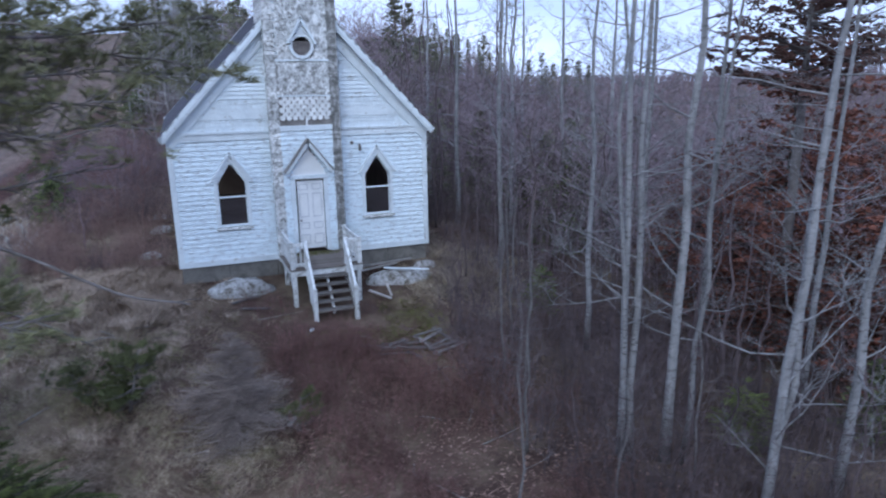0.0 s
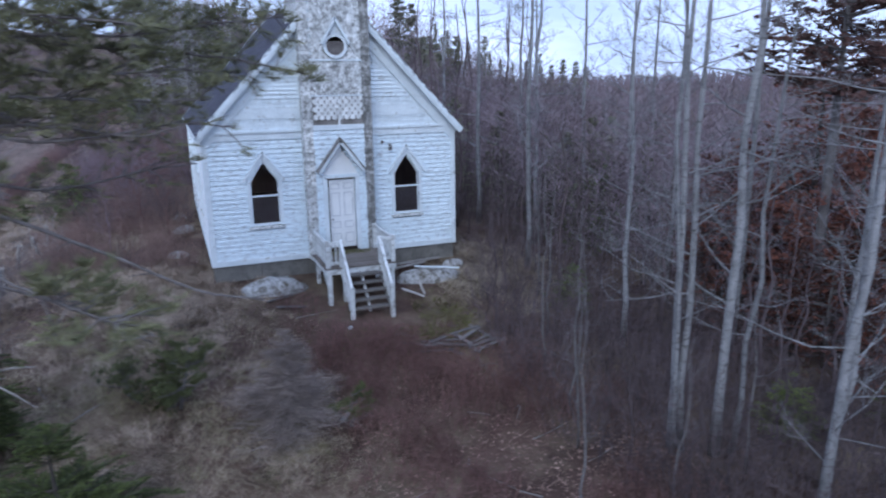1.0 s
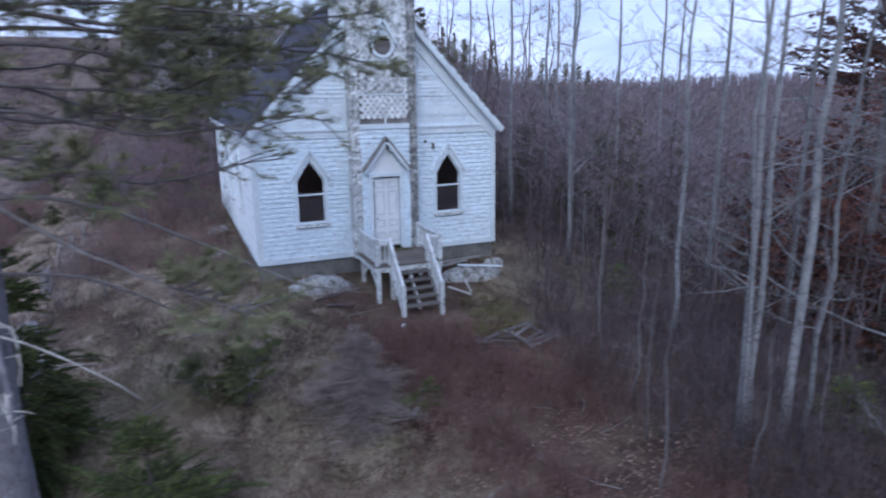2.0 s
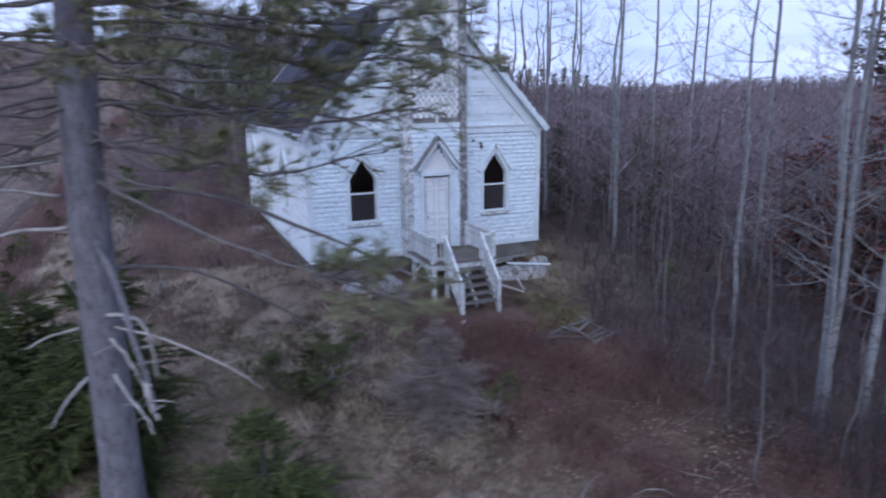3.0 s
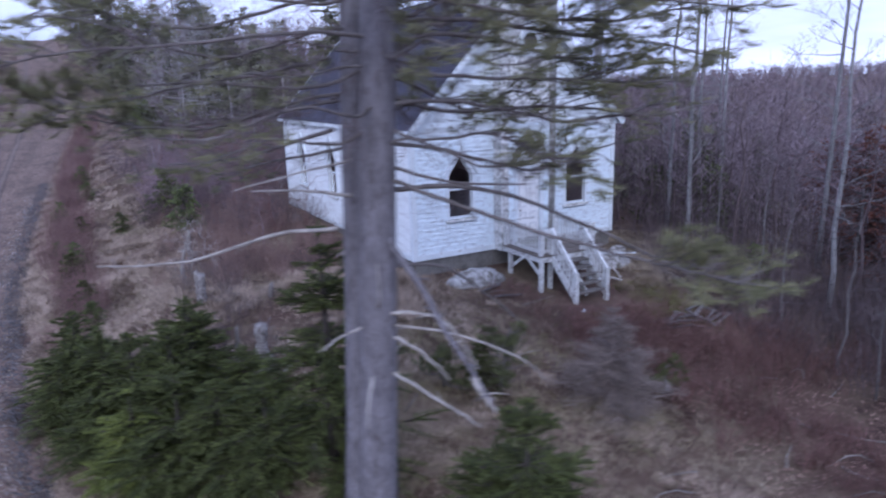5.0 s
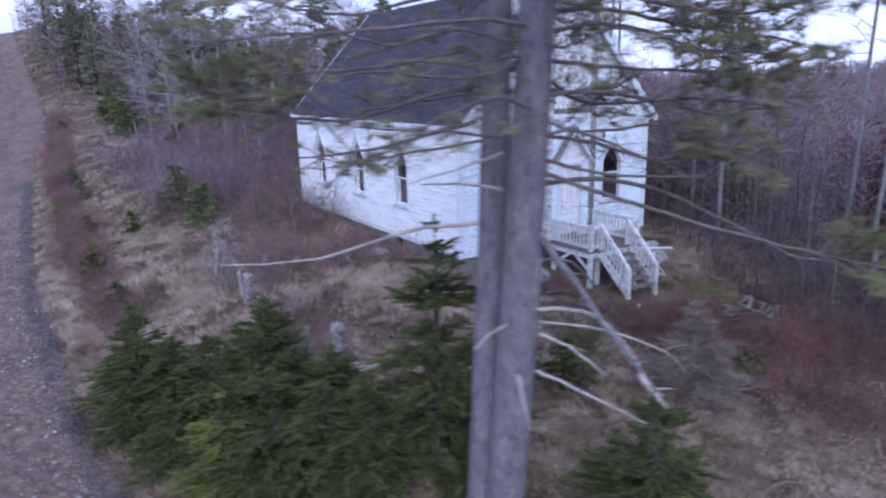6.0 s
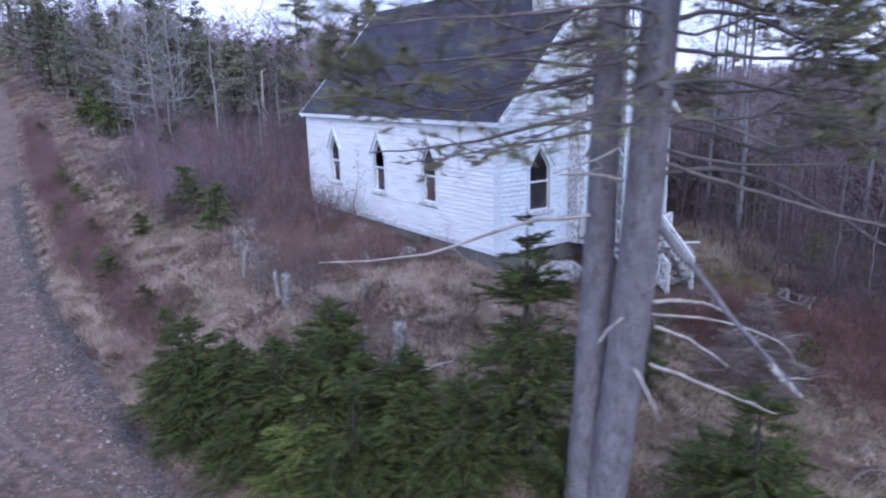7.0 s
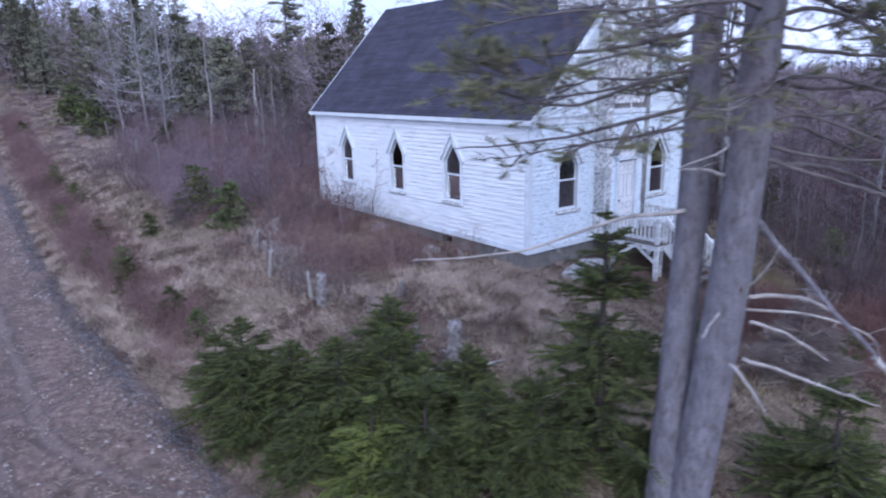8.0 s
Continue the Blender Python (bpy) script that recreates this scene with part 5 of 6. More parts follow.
# ---------------- brush, grass and litter ----------------
def brush(seed, spots, h, spread_r, stems, w):
    r_ = random.Random(seed)
    geo = Geo()
    for x, y, size in spots:
        z = ground_z(x, y)
        for s in range(max(3, int(stems * size))):
            a, q = r_.uniform(0, 6.283), r_.random() ** 0.5 * spread_r * size
            p = Vector((x + q * math.cos(a), y + q * math.sin(a), z - 0.05))
            p.z = ground_z(p.x, p.y) - 0.05
            hh = h * size * r_.uniform(0.5, 1.15)
            lean = Vector((math.cos(a) * q * 0.5 + r_.uniform(-0.42, 0.42), math.sin(a) * q * 0.5 + r_.uniform(-0.42, 0.42), 0))
            t = p + lean * hh + Vector((0, 0, hh))
            geo.sliver(p, t, w)
            for b in range(5):
                k = r_.uniform(0.2, 0.9)
                o = p.lerp(t, k)
                e = (rand_dir(r_, 0.35)).normalized()
                geo.sliver(o, o + e * hh * r_.uniform(0.15, 0.4), w * 0.6)
    return geo


def scatter(seed, n, x0, x1, y0, y1, keep, lo=0.6, hi=1.2):
    r_ = random.Random(seed)
    spots = []
    tries = 0
    while len(spots) < n and tries < n * 40:
        tries += 1
        x, y = r_.uniform(x0, x1), r_.uniform(y0, y1)
        if keep(x, y):
            spots.append((x, y, r_.uniform(lo, hi)))
    return spots


def off_church(x, y, gap=0.3):
    return not (-gap < x < 8 + gap and -gap < y < 13.3 + gap) and not (2.7 < x < 5.3 and -4.3 < y < 0.1)


red_spots = scatter(11, 170, 2.2, 7.2, -9.3, -5.0, lambda x, y: off_church(x, y) and not (4.3 < x < 7.0 and -6.5 < y < -4.8))
side_spots = scatter(12, 170, -9.3, -0.8, 2.0, 24, lambda x, y: off_church(x, y) and x > fence_line(y) - 0.3)
hedge_spots = scatter(13, 520, -16, -3, 3, 62, lambda x, y: 3.9 + 0.5 * smooth_step(14, 3, y) < x - road_centre(y) < 5.3 + 0.4 * noise.noise(Vector((0, y * 0.4, 2))), 0.7, 1.25)
side_spots += scatter(35, 150, -9.5, -4.5, -2, 40, lambda x, y: x - road_centre(y) > 5.0 and x < fence_line(y) + 0.5 and noise.noise(Vector((x * 0.6, y * 0.4, 14))) > 0.0, 0.3, 0.55)
hedge_spots += scatter(33, 40, -11, -7, -3, 4, lambda x, y: 3.6 < x - road_centre(y) < 5.0, 0.5, 0.8)
side_spots += scatter(18, 200, -26, -6, -3, 40, lambda x, y: -6.5 < x - road_centre(y) < -3.1, 0.9, 1.7)
red_spots += scatter(19, 200, 1.5, 9.0, -13.5, -8.5, lambda x, y: noise.noise(Vector((x * 0.5, y * 0.5, 12))) > -0.05, 0.4, 0.8)
side_spots += scatter(27, 150, -6.2, -0.6, 2.0, 13.5, lambda x, y: math.hypot(x + 5.0, y - 10.6) > 1.7, 0.7, 1.35)
red_spots += scatter(28, 26, 1.6, 3.0, -4.2, -1.6, lambda x, y: True, 0.4, 0.7)
red_spots += scatter(29, 60, 1.2, 6.0, -6.0, -4.4, lambda x, y: off_church(x, y), 0.35, 0.6)
side_spots += scatter(34, 50, -6.5, 2, 14, 27, off_church, 1.0, 1.8)
side_spots += scatter(15, 120, -2, 11, 13.6, 26, off_church)
tagged(part("brown_brush", brush(23, side_spots, 0.95, 0.34, 15, 0.006), twig_side), "brown leafless brush beside the church", "brush", kind="stuff")
tagged(part("hedge_brush", brush(20, hedge_spots, 1.0, 0.40, 20, 0.006), twig_hedge), "dense reddish-mauve leafless hedge along the track", "brush", kind="stuff")
tagged(part("red_brush", brush(21, red_spots, 0.95, 0.34, 16, 0.006), twig_red), "reddish-brown leafless thicket of thin stems", "brush", kind="stuff")
gray_spots = scatter(14, 170, 6.4, 18, -14.5, 6, lambda x, y: off_church(x, y, 1.2) and x > 6.4 + 1.6 * smooth_step(-6, -2, y) and (x < 12 or y > 0), 0.7, 1.7)
gray_spots += scatter(24, 150, -6.5, 6, 13.8, 30, off_church, 0.6, 2.1)
gray_spots += scatter(25, 70, -6.5, -0.8, 8.0, 14, lambda x, y: math.hypot(x + 5.0, y - 10.6) > 2.2, 0.6, 1.4)
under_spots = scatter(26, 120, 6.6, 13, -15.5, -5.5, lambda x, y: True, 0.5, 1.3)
tagged(part("wood_edge_brush", brush(36, under_spots, 1.5, 0.5, 15, 0.007), twig_shaded), "tangled undergrowth under the bare trees, twigs darkened for shade", "brush", kind="stuff")
gray_spots += scatter(16, 70, -7.5, -2.5, -3.5, 4.0, lambda x, y: noise.noise(Vector((x * 0.5, y * 0.5, 8))) > 0.1, 0.4, 0.8)
gray_spots += scatter(17, 260, 9, 40, 4, 40, lambda x, y: True, 1.0, 2.0)
tagged(part("gray_brush", brush(22, gray_spots, 1.5, 0.5, 15, 0.007), twig_gray), "tangled gray leafless undergrowth", "brush", kind="stuff")


def blades(seed, n, area, keep, h, w, flat=0.5):
    r_ = random.Random(seed)
    geo = Geo()
    x0, x1, y0, y1 = area
    made = 0
    while made < n:
        x, y = r_.uniform(x0, x1), r_.uniform(y0, y1)
        if not keep(x, y, r_):
            continue
        z = ground_z(x, y) - 0.02
        a0 = noise.noise(Vector((x * 0.8, y * 0.8, 4))) * 6
        for s in range(7):
            a = a0 + r_.uniform(-2.2, 2.2)
            p = Vector((x + r_.uniform(-0.07, 0.07), y + r_.uniform(-0.07, 0.07), z))
            ln = h * r_.uniform(0.5, 1.2)
            q = p + Vector((math.cos(a) * flat, math.sin(a) * flat, r_.uniform(0.3, 0.9))).normalized() * ln
            s_ = Vector((-math.sin(a), math.cos(a), 0)) * w
            geo.add([p + s_, p - s_, q], [(0, 1, 2)])
        made += 1
    return geo


def straw_here(x, y, r_):
    if not off_church(x, y, 0.05) or abs(x - road_centre(y)) < 2.55:
        return False
    v = noise.noise(Vector((x * 0.28, y * 0.28, 11))) + 0.25
    v += 0.7 * smooth_step(3.5, 0.5, math.hypot(x + 1.6, (y + 1.6) * 0.8)) + 0.5 * smooth_step(2.0, 0.3, abs(x + 7.0 - 0.03 * y)) - 0.9 * smooth_step(1.5, 3.5, x) * smooth_step(0, -4, y) + 0.6 * smooth_step(3, 1, math.hypot(x - 9.5, y + 1.0))
    v += 0.5 * smooth_step(-5.5, -9, y) * smooth_step(1.5, -1.0, x) + 0.4 * smooth_step(0.5, -1.0, x) * smooth_step(-7, -4.5, x) * smooth_step(-1, -3, y)
    return r_.random() < 0.12 + v


tagged(part("dry_grass", blades(31, 50000, (-10.5, 9.5, -22, 26), straw_here, 0.20, 0.0060, 0.9), grass_dry), "matted pale straw-coloured dry grass", "grass", kind="stuff")
tagged(part("mossy_grass", blades(32, 1800, (-4, 7, -7, -2), lambda x, y, r_: off_church(x, y, 0.05) and r_.random() < smooth_step(2.2, 0.4, math.hypot((x - 5.2) * 0.7, y + 4.6)) + 0.05, 0.16, 0.006), grass_moss), "low mossy green grass by the steps", "grass", kind="stuff")


def moss_here(x, y, r_):
    return off_church(x, y, 0.3) and noise.noise(Vector((x * 0.7, y * 0.7, 61))) > 0.02 - 0.15 * smooth_step(0, -3, x)


tagged(part("moss_tufts", blades(76, 5200, (-6.0, 1.6, -14.5, -3.0), moss_here, 0.13, 0.009, 0.9), grass_olive), "low olive-green moss and grass tufts", "grass", kind="stuff")


def litter(seed, n, keep, area):
    r_ = random.Random(seed)
    geo = Geo()
    made = 0
    while made < n:
        x, y = r_.uniform(area[0], area[1]), r_.uniform(area[2], area[3])
        if not keep(x, y):
            continue
        z = ground_z(x, y) + r_.uniform(0.004, 0.03)
        a, s = r_.uniform(0, 6.28), r_.uniform(0.018, 0.045)
        u = Vector((math.cos(a), math.sin(a), r_.uniform(-0.4, 0.4))) * s
        v = Vector((-math.sin(a), math.cos(a), r_.uniform(-0.4, 0.4))) * s * 0.6
        c = Vector((x, y, z + 0.02))
        geo.add([c - u, c + v, c + u, c - v], [(0, 1, 2, 3)])
        made += 1
    return geo


tagged(part("leaf_litter", litter(41, 46000, lambda x, y: off_church(x, y, 0.0) and abs(x - road_centre(y)) > 2.1, (-10, 14, -23, 6)), leaf_litter), "scattered curled brown dead leaves", "leaves", kind="stuff")

tagged(part("leaf_flecks", litter(42, 11000, lambda x, y: off_church(x, y, 0.2) and (x > 2 or y < -11) and x < 8.5, (-2, 9, -17, -5)), leaf_fleck), "dry leaf flecks on the woodland floor", "leaves", kind="stuff")

# ---------------- young conifers ----------------
YOUNG = "bushy young conifers"
young = [spruce(2.6, 1.6, 60 + i, 30, 5, needle_spruce, 0.043, 0.135, 0.0135, 0.0, 4, loose=True) for i in range(4)]
small = [fluffy(2.6, 80 + i, 1.5, 520, 0.21, needle_spruce, 0.03, 0.55, 7) for i in range(2)]
fir = spruce(2.3, 1.35, 66, 22, 5, needle_bright, 0.043, 0.13, 0.0135, 0.02, 4, loose=True)
for i, (x, y, s) in enumerate(((-8.1, -3.4, 0.85), (-7.5, -5.4, 0.85), (-6.9, -3.4, 0.95), (-6.9, -6.3, 0.8), (-9.1, -1.1, 0.80), (-6.2, -6.9, 0.8), (-6.1, -4.9, 0.7), (-8.6, -2.4, 0.75), (-7.4, -4.2, 0.9), (-9.0, -3.6, 0.55), (-8.0, -4.6, 0.6), (-6.5, -5.6, 0.55), (-7.7, -2.4, 0.6), (-5.6, -6.0, 0.5), (-4.6, -6.6, 0.55), (-6.6, -7.4, 0.5), (-9.5, -2.0, 0.55), (-9.2, 0.3, 0.5), (-4.9, -8.0, 0.45))):
    plant("spruce_bush", young[i % 4], x - 0.22, y + 0.15, "dense dark green young spruce at the roadside", "spruce", YOUNG, 83 * i, 1.08 * s)
plant("fir_bush", fir, 10.9, -11.6, "low yellow-green young fir under the bare trees", "fir", YOUNG, 50, 0.62)
plant("fir_bush", fir, -8.5, -4.7, "lighter green young fir among the spruces", "fir", YOUNG, 20, 0.85)
slim = spruce(5.0, 1.9, 74, 36, 4, needle_spruce, 0.045, 0.14, 0.014, 0.05, 3, loose=True)
plant("spruce_tree", slim, -5.3, -7.1, "slim young spruce with a pointed top", "tree", "", 30, 0.95)
for i, (x, y, s) in enumerate(((-3.1, -10.1, 0.98), (-5.0, 11.0, 0.70), (-5.3, 13.7, 0.80), (-2.0, 28.5, 0.9), (-9.3, 8.6, 0.42), (13.6, -12.6, 0.7), (9.9, -4.6, 0.5), (13.2, 0.0, 1.0), (14.6, 1.2, 1.1), (12.6, 2.2, 0.9), (-1.46, -6.2, 0.42),
                               (-9.0, 5.2, 0.40), (-9.8, 12.5, 0.3), (-8.9, 3.4, 0.35), (-9.6, 19, 0.4))):
    plant("spruce_bush", small[i % 2] if i > 0 else young[1], x, y, "small rounded dark green spruce bush", "spruce", YOUNG, 57 * i, s)

def young_pine(seed, shoots, wide, h, lean):
    """A low straggling pine: crooked shoots that end in upright brushes of needles."""
    r_ = random.Random(seed)
    trunk, wood, leaf_geo = Geo(), Geo(), Geo()
    trunk.tube([(0, 0, 0), (lean[0] * 0.4, lean[1] * 0.4, h * 0.4), (lean[0], lean[1], h)], [0.045, 0.032, 0.012], 7)
    for i in range(shoots):
        k = r_.uniform(0.1, 0.95)
        p = Vector((lean[0] * k, lean[1] * k, h * k))
        a = r_.uniform(0, 6.283)
        tip = p + Vector((math.cos(a) * wide, math.sin(a) * wide, r_.uniform(0.0, 0.45))) * r_.uniform(0.35, 1.0) * (1.15 - 0.6 * k)
        wood.tube([p, p.lerp(tip, 0.5) + Vector((0, 0, -0.06)), tip], [0.014, 0.010, 0.005], 4, cap=False)
        for m in range(9):
            o = p.lerp(tip, r_.uniform(0.45, 1.0)) + rand_dir(r_) * r_.uniform(0, 0.16)
            up = Vector((r_.uniform(-0.4, 0.4), r_.uniform(-0.4, 0.4), 1))
            wood.sliver(o, o + up * 0.12, 0.005)
            tuft(leaf_geo, o + up * 0.12, up, r_, 20, 0.13, 0.0065)
    return [("trunk", mesh_of("trunk", trunk, dark_limb, True)), ("branchwork", mesh_of("branchwork", wood, dark_limb)), ("foliage", mesh_of("foliage", leaf_geo, needle_young))]


plant("young_pine", young_pine(451, 34, 0.95, 1.5, (0.35, 0.1)), -1.25, -6.55, "straggling young pine with upright dark green brushes", "pine", "young pines", 0, 1.0)
plant("young_pine", young_pine(452, 22, 0.8, 1.1, (-0.2, 0.1)), -2.2, -5.8, "straggling young pine with upright dark green brushes", "pine", "young pines", 40, 0.9)
plant("young_pine", young_pine(453, 16, 0.7, 1.0, (0.1, -0.1)), 2.1, -8.2, "straggling young pine with upright dark green brushes", "pine", "young pines", 90, 0.8)

# a leafless larch-like bush with tiers of fine gray shoots
larch = spruce(2.2, 1.3, 81, 20, 10, twig_larch, 0.06, 0.26, 0.0045, 0.03, 4, twig_larch, True)
plant("bare_conifer", larch, 0.9, -7.75, "leafless gray conical bush with tiered fine shoots", "bush", "", 0, 1.0)


# rusty-leaved trees in the woods
def leafy(h, seed, boughs, reach, clumps, flat, size, leaf=leaf_rust, low=0.2):
    r_ = random.Random(seed)
    trunk, wood, leaf_geo = Geo(), Geo(), Geo()
    trunk.tube([(0, 0, 0), (0.05, 0.03, h * 0.5), (0, 0.05, h)], [0.014 * h, 0.010 * h, 0.01], 7)
    for b in range(boughs):
        k = r_.uniform(low, 1.0)
        a = r_.uniform(0, 6.283)
        d = Vector((math.cos(a), math.sin(a), flat * r_.uniform(-0.3, 1.0)))
        ln = reach * (1.15 - 0.6 * k) * r_.uniform(0.6, 1.1)
        p = Vector((0, 0, h * k))
        tip = p + d * ln
        wood.tube([p, p.lerp(tip, 0.5) + Vector((0, 0, -0.05)), tip], [0.03, 0.018, 0.006], 4, cap=False)
        for c in range(clumps):
            o = p.lerp(tip, r_.uniform(0.3, 1.0)) + rand_dir(r_) * r_.uniform(0.0, 0.35)
            for q in range(6):
                e = rand_dir(r_, -0.2)
                leaf_geo.blade(o, o + e * size * r_.uniform(0.7, 1.2), e.orthogonal().normalized(), size * 0.28)
    return [("trunk", mesh_of("trunk", trunk, dark_limb, True)), ("branchwork", mesh_of("branchwork", wood, dark_limb)), ("foliage", mesh_of("foliage", leaf_geo, leaf))]


rusty = [leafy(4.2, 90 + i, 46, 2.3, 28, 0.6, 0.085) for i in range(3)]
for i, (x, y, s) in enumerate(((15.2, -7.6, 1.0), (16.8, -6.0, 1.05), (18.5, -8.0, 1.1), (14.4, -9.6, 0.9), (20.0, -5.0, 1.2), (17.2, -3.6, 1.0), (22.5, -7.0, 1.3), (19.0, -1.5, 0.9),
                               (23.0, -2.5, 1.2), (15.4, -4.8, 0.9), (18.0, -5.6, 1.0), (16.4, -9.0, 0.9), (16.0, -11.0, 1.1), (25.0, -5.0, 1.4), (21.0, -10.0, 1.3))):
    plant("beech_sapling", rusty[i % 3], x, y, "young tree still holding rusty-brown dead leaves", "tree", "rusty young trees", 47 * i, s)
rusty_fir = [fluffy(5.2, 190 + i, 2.6, 700, 0.16, leaf_rust, 0.05, 0.6, 7) for i in range(2)]
for i, (x, y, s) in enumerate(((14.6, -6.6, 0.8), (17.4, -7.4, 0.95), (20.2, -7.0, 1.0), (14.0, -8.9, 0.7), (22.6, -9.4, 1.2), (18.4, -10.2, 1.0), (16.0, -4.4, 0.85), (19.2, -3.8, 0.9), (24.5, -6.2, 1.2), (17.2, -6.4, 1.55), (20.4, -5.4, 1.6), (15.6, -9.2, 1.25), (22.0, -8.0, 1.7), (19.0, -10.6, 1.5))):
    plant("rusty_fir", rusty_fir[i % 2], x, y, "full conifer with dead rusty red-brown needles", "tree", "rusty young trees", 71 * i, s)
plant("red_pine", leafy(11.5, 97, 90, 3.2, 40, 0.7, 0.12, leaf_dark_rust, 0.6), 14.6, -8.9, "dark pine with rusty red dying foliage", "tree")

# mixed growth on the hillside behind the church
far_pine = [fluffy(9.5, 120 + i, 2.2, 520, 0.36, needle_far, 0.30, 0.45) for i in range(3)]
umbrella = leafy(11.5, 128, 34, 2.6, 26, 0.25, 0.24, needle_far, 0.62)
plant("pine_tree", umbrella, 13.5, 44.0, "flat-topped pine above the hillside trees", "tree")
rnd = random.Random(31)
count = 0
while count < 64:
    a, r = radians(rnd.uniform(-32, 28)), 42 + 80 * rnd.random() ** 1.3
    x, y = -2 + r * math.sin(a), -14 + r * math.cos(a)
    if not wooded_hill(x, y) or y < 36 or (x < 3 and y < 42) or x - road_centre(y) < 8:
        continue
    plant("pine_tree", far_pine[count % 3], x, y, "ragged dull green pine on the hillside", "tree", "hillside pines", rnd.uniform(0, 360), under_sightline(x, y, rnd.uniform(0.5, 1.15), 9.7))
    count += 1
for i in range(32):
    x, y = 1.0 + 13.0 * rnd.random(), 35 + 13 * rnd.random()
    plant("pine_tree", (far_pine + far_spruce)[i % 7], x, y, "full olive-green conifer behind the thicket", "tree", "hillside pines", 67 * i, under_sightline(x, y, rnd.uniform(0.5, 0.95), 9.7))
count = 0
while count < 60:
    x, y = rnd.uniform(-8, 9), rnd.uniform(14.5, 38)
    if x < fence_line(y) + 3.0 or (x < 2 and y > 22):
        continue
    meshes = mid_trees[count % 5] if count % 6 else snag[count % 2]
    plant("bare_tree" if count % 6 else "dead_tree", meshes, x, y, "thin leafless tree in the thicket behind the church" if count % 6 else "bleached dead standing tree with bare limbs", "tree",
          "thicket trees", rnd.uniform(0, 360), rnd.uniform(0.35, 0.85) if count % 6 else rnd.uniform(0.3, 0.6))
    count += 1

for i in range(9):
    x, y = rnd.uniform(-5.2, -0.9), rnd.uniform(6.5, 16.0)
    meshes = bare_tree("t", rnd.uniform(2.4, 3.6), 0.022, 900 + i, 14, 0.9, 0.12, (rnd.uniform(-0.1, 0.1), rnd.uniform(-0.1, 0.1)), 0.10, twig_red, twig_red, 1, 4)
    plant("sapling", meshes, x, y, "slim reddish leafless sapling in the brush", "sapling", "saplings")

gray_spruce = [bare_tree("t", 12.0, 0.12, 210 + i, 52, 3.4, 0.10, (0.02 * i, 0), 0.10, snag_wood, twig_snag, 1, 6, False) for i in range(2)]
for i, (x, y, s) in enumerate(((-0.3, 39.8, 1.15), (0.9, 39.0, 1.0), (2.0, 40.4, 0.9), (-1.6, 41.5, 0.75), (4.4, 37.0, 0.7), (3.0, 43.0, 1.0))):
    plant("dead_spruce", gray_spruce[i % 2], x, y, "dead gray spruce with bleached bare branches", "tree", "dead trees", 61 * i, s)

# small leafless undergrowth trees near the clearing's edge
shrubs = [bare_tree("t", 2.8, 0.02, 950 + i, 12, 1.0, 0.08, (0.05 * (i - 2), 0.04), 0.10, twig_shaded, twig_shaded, 1, 3, False) for i in range(5)]
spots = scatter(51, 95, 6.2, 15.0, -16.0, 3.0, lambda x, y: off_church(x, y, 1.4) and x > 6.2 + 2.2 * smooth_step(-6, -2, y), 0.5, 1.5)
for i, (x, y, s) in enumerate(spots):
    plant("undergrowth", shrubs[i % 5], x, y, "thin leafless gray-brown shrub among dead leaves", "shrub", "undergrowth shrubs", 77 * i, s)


# thicket and small growth along the old fence line
mauve = scatter(61, 250, -6.0, 9.0, 13.5, 36.0, lambda x, y: off_church(x, y, 0.6) and x > -5.2 + 0.09 * (y - 14), 0.7, 1.4)
mauve += scatter(62, 200, -4.0, 14.0, 34.0, 62.0, lambda x, y: x > 0.2 + 0.04 * (y - 34), 1.0, 1.8)
mauve += scatter(63, 200, -6.0, 8.0, 60.0, 100.0, lambda x, y: x > fence_line(y) + 3.0, 0.9, 1.6)
mauve += scatter(70, 120, -26.0, -16.0, 30.0, 140.0, lambda x, y: x < road_centre(y) - 4, 0.8, 1.4)
mauve += scatter(71, 260, -24.0, -3.0, 26.0, 135.0, lambda x, y: abs(x - road_centre(y)) > 4.0 and not wooded_hill(x, y), 0.4, 1.0)
mauve += scatter(64, 70, -5.6, -2.4, 13.0, 22.0, lambda x, y: True, 0.8, 1.4)
tagged(part("mauve_brush", brush(65, mauve, 1.7, 0.6, 17, 0.009), twig_mauve), "hazy mauve thicket of bare stems on the slope", "brush", kind="stuff")
for i, (x, y, s) in enumerate(((-3.0, 52.0, 1.3), (-3.1, 43.5, 1.15), (-2.2, 44.5, 0.9), (-7.2, 50.0, 0.5), (-8.4, 28.2, 0.45), (-8.3, 23.0, 0.4), (-8.8, 15.4, 0.38), (-7.3, 13.7, 0.35), (-9.2, 10.0, 0.42))):
    plant("spruce_bush", small[i % 2], x, y, "small dark green spruce by the old fence line", "spruce", YOUNG, 91 * i, s)
broken = bare_tree("t", 5.2, 0.22, 771, 7, 1.1, 0.4, (0.02, 0), 0.05, dead_wood, twig_pale, 0, 3)
plant("dead_tree", broken, 6.4, 35.2, "thick broken dead trunk among brush", "tree", "dead trees")
for i, (x, y, s) in enumerate(((-0.2, 20.7, 0.36), (-0.9, 21.8, 0.42), (-4.9, 24.0, 0.3), (-5.1, 19.6, 0.28))):
    plant("dead_tree", snag[i % 2], x, y, "slim pale dead stem leaning in the thicket", "tree", "dead trees", 140 * i, s)

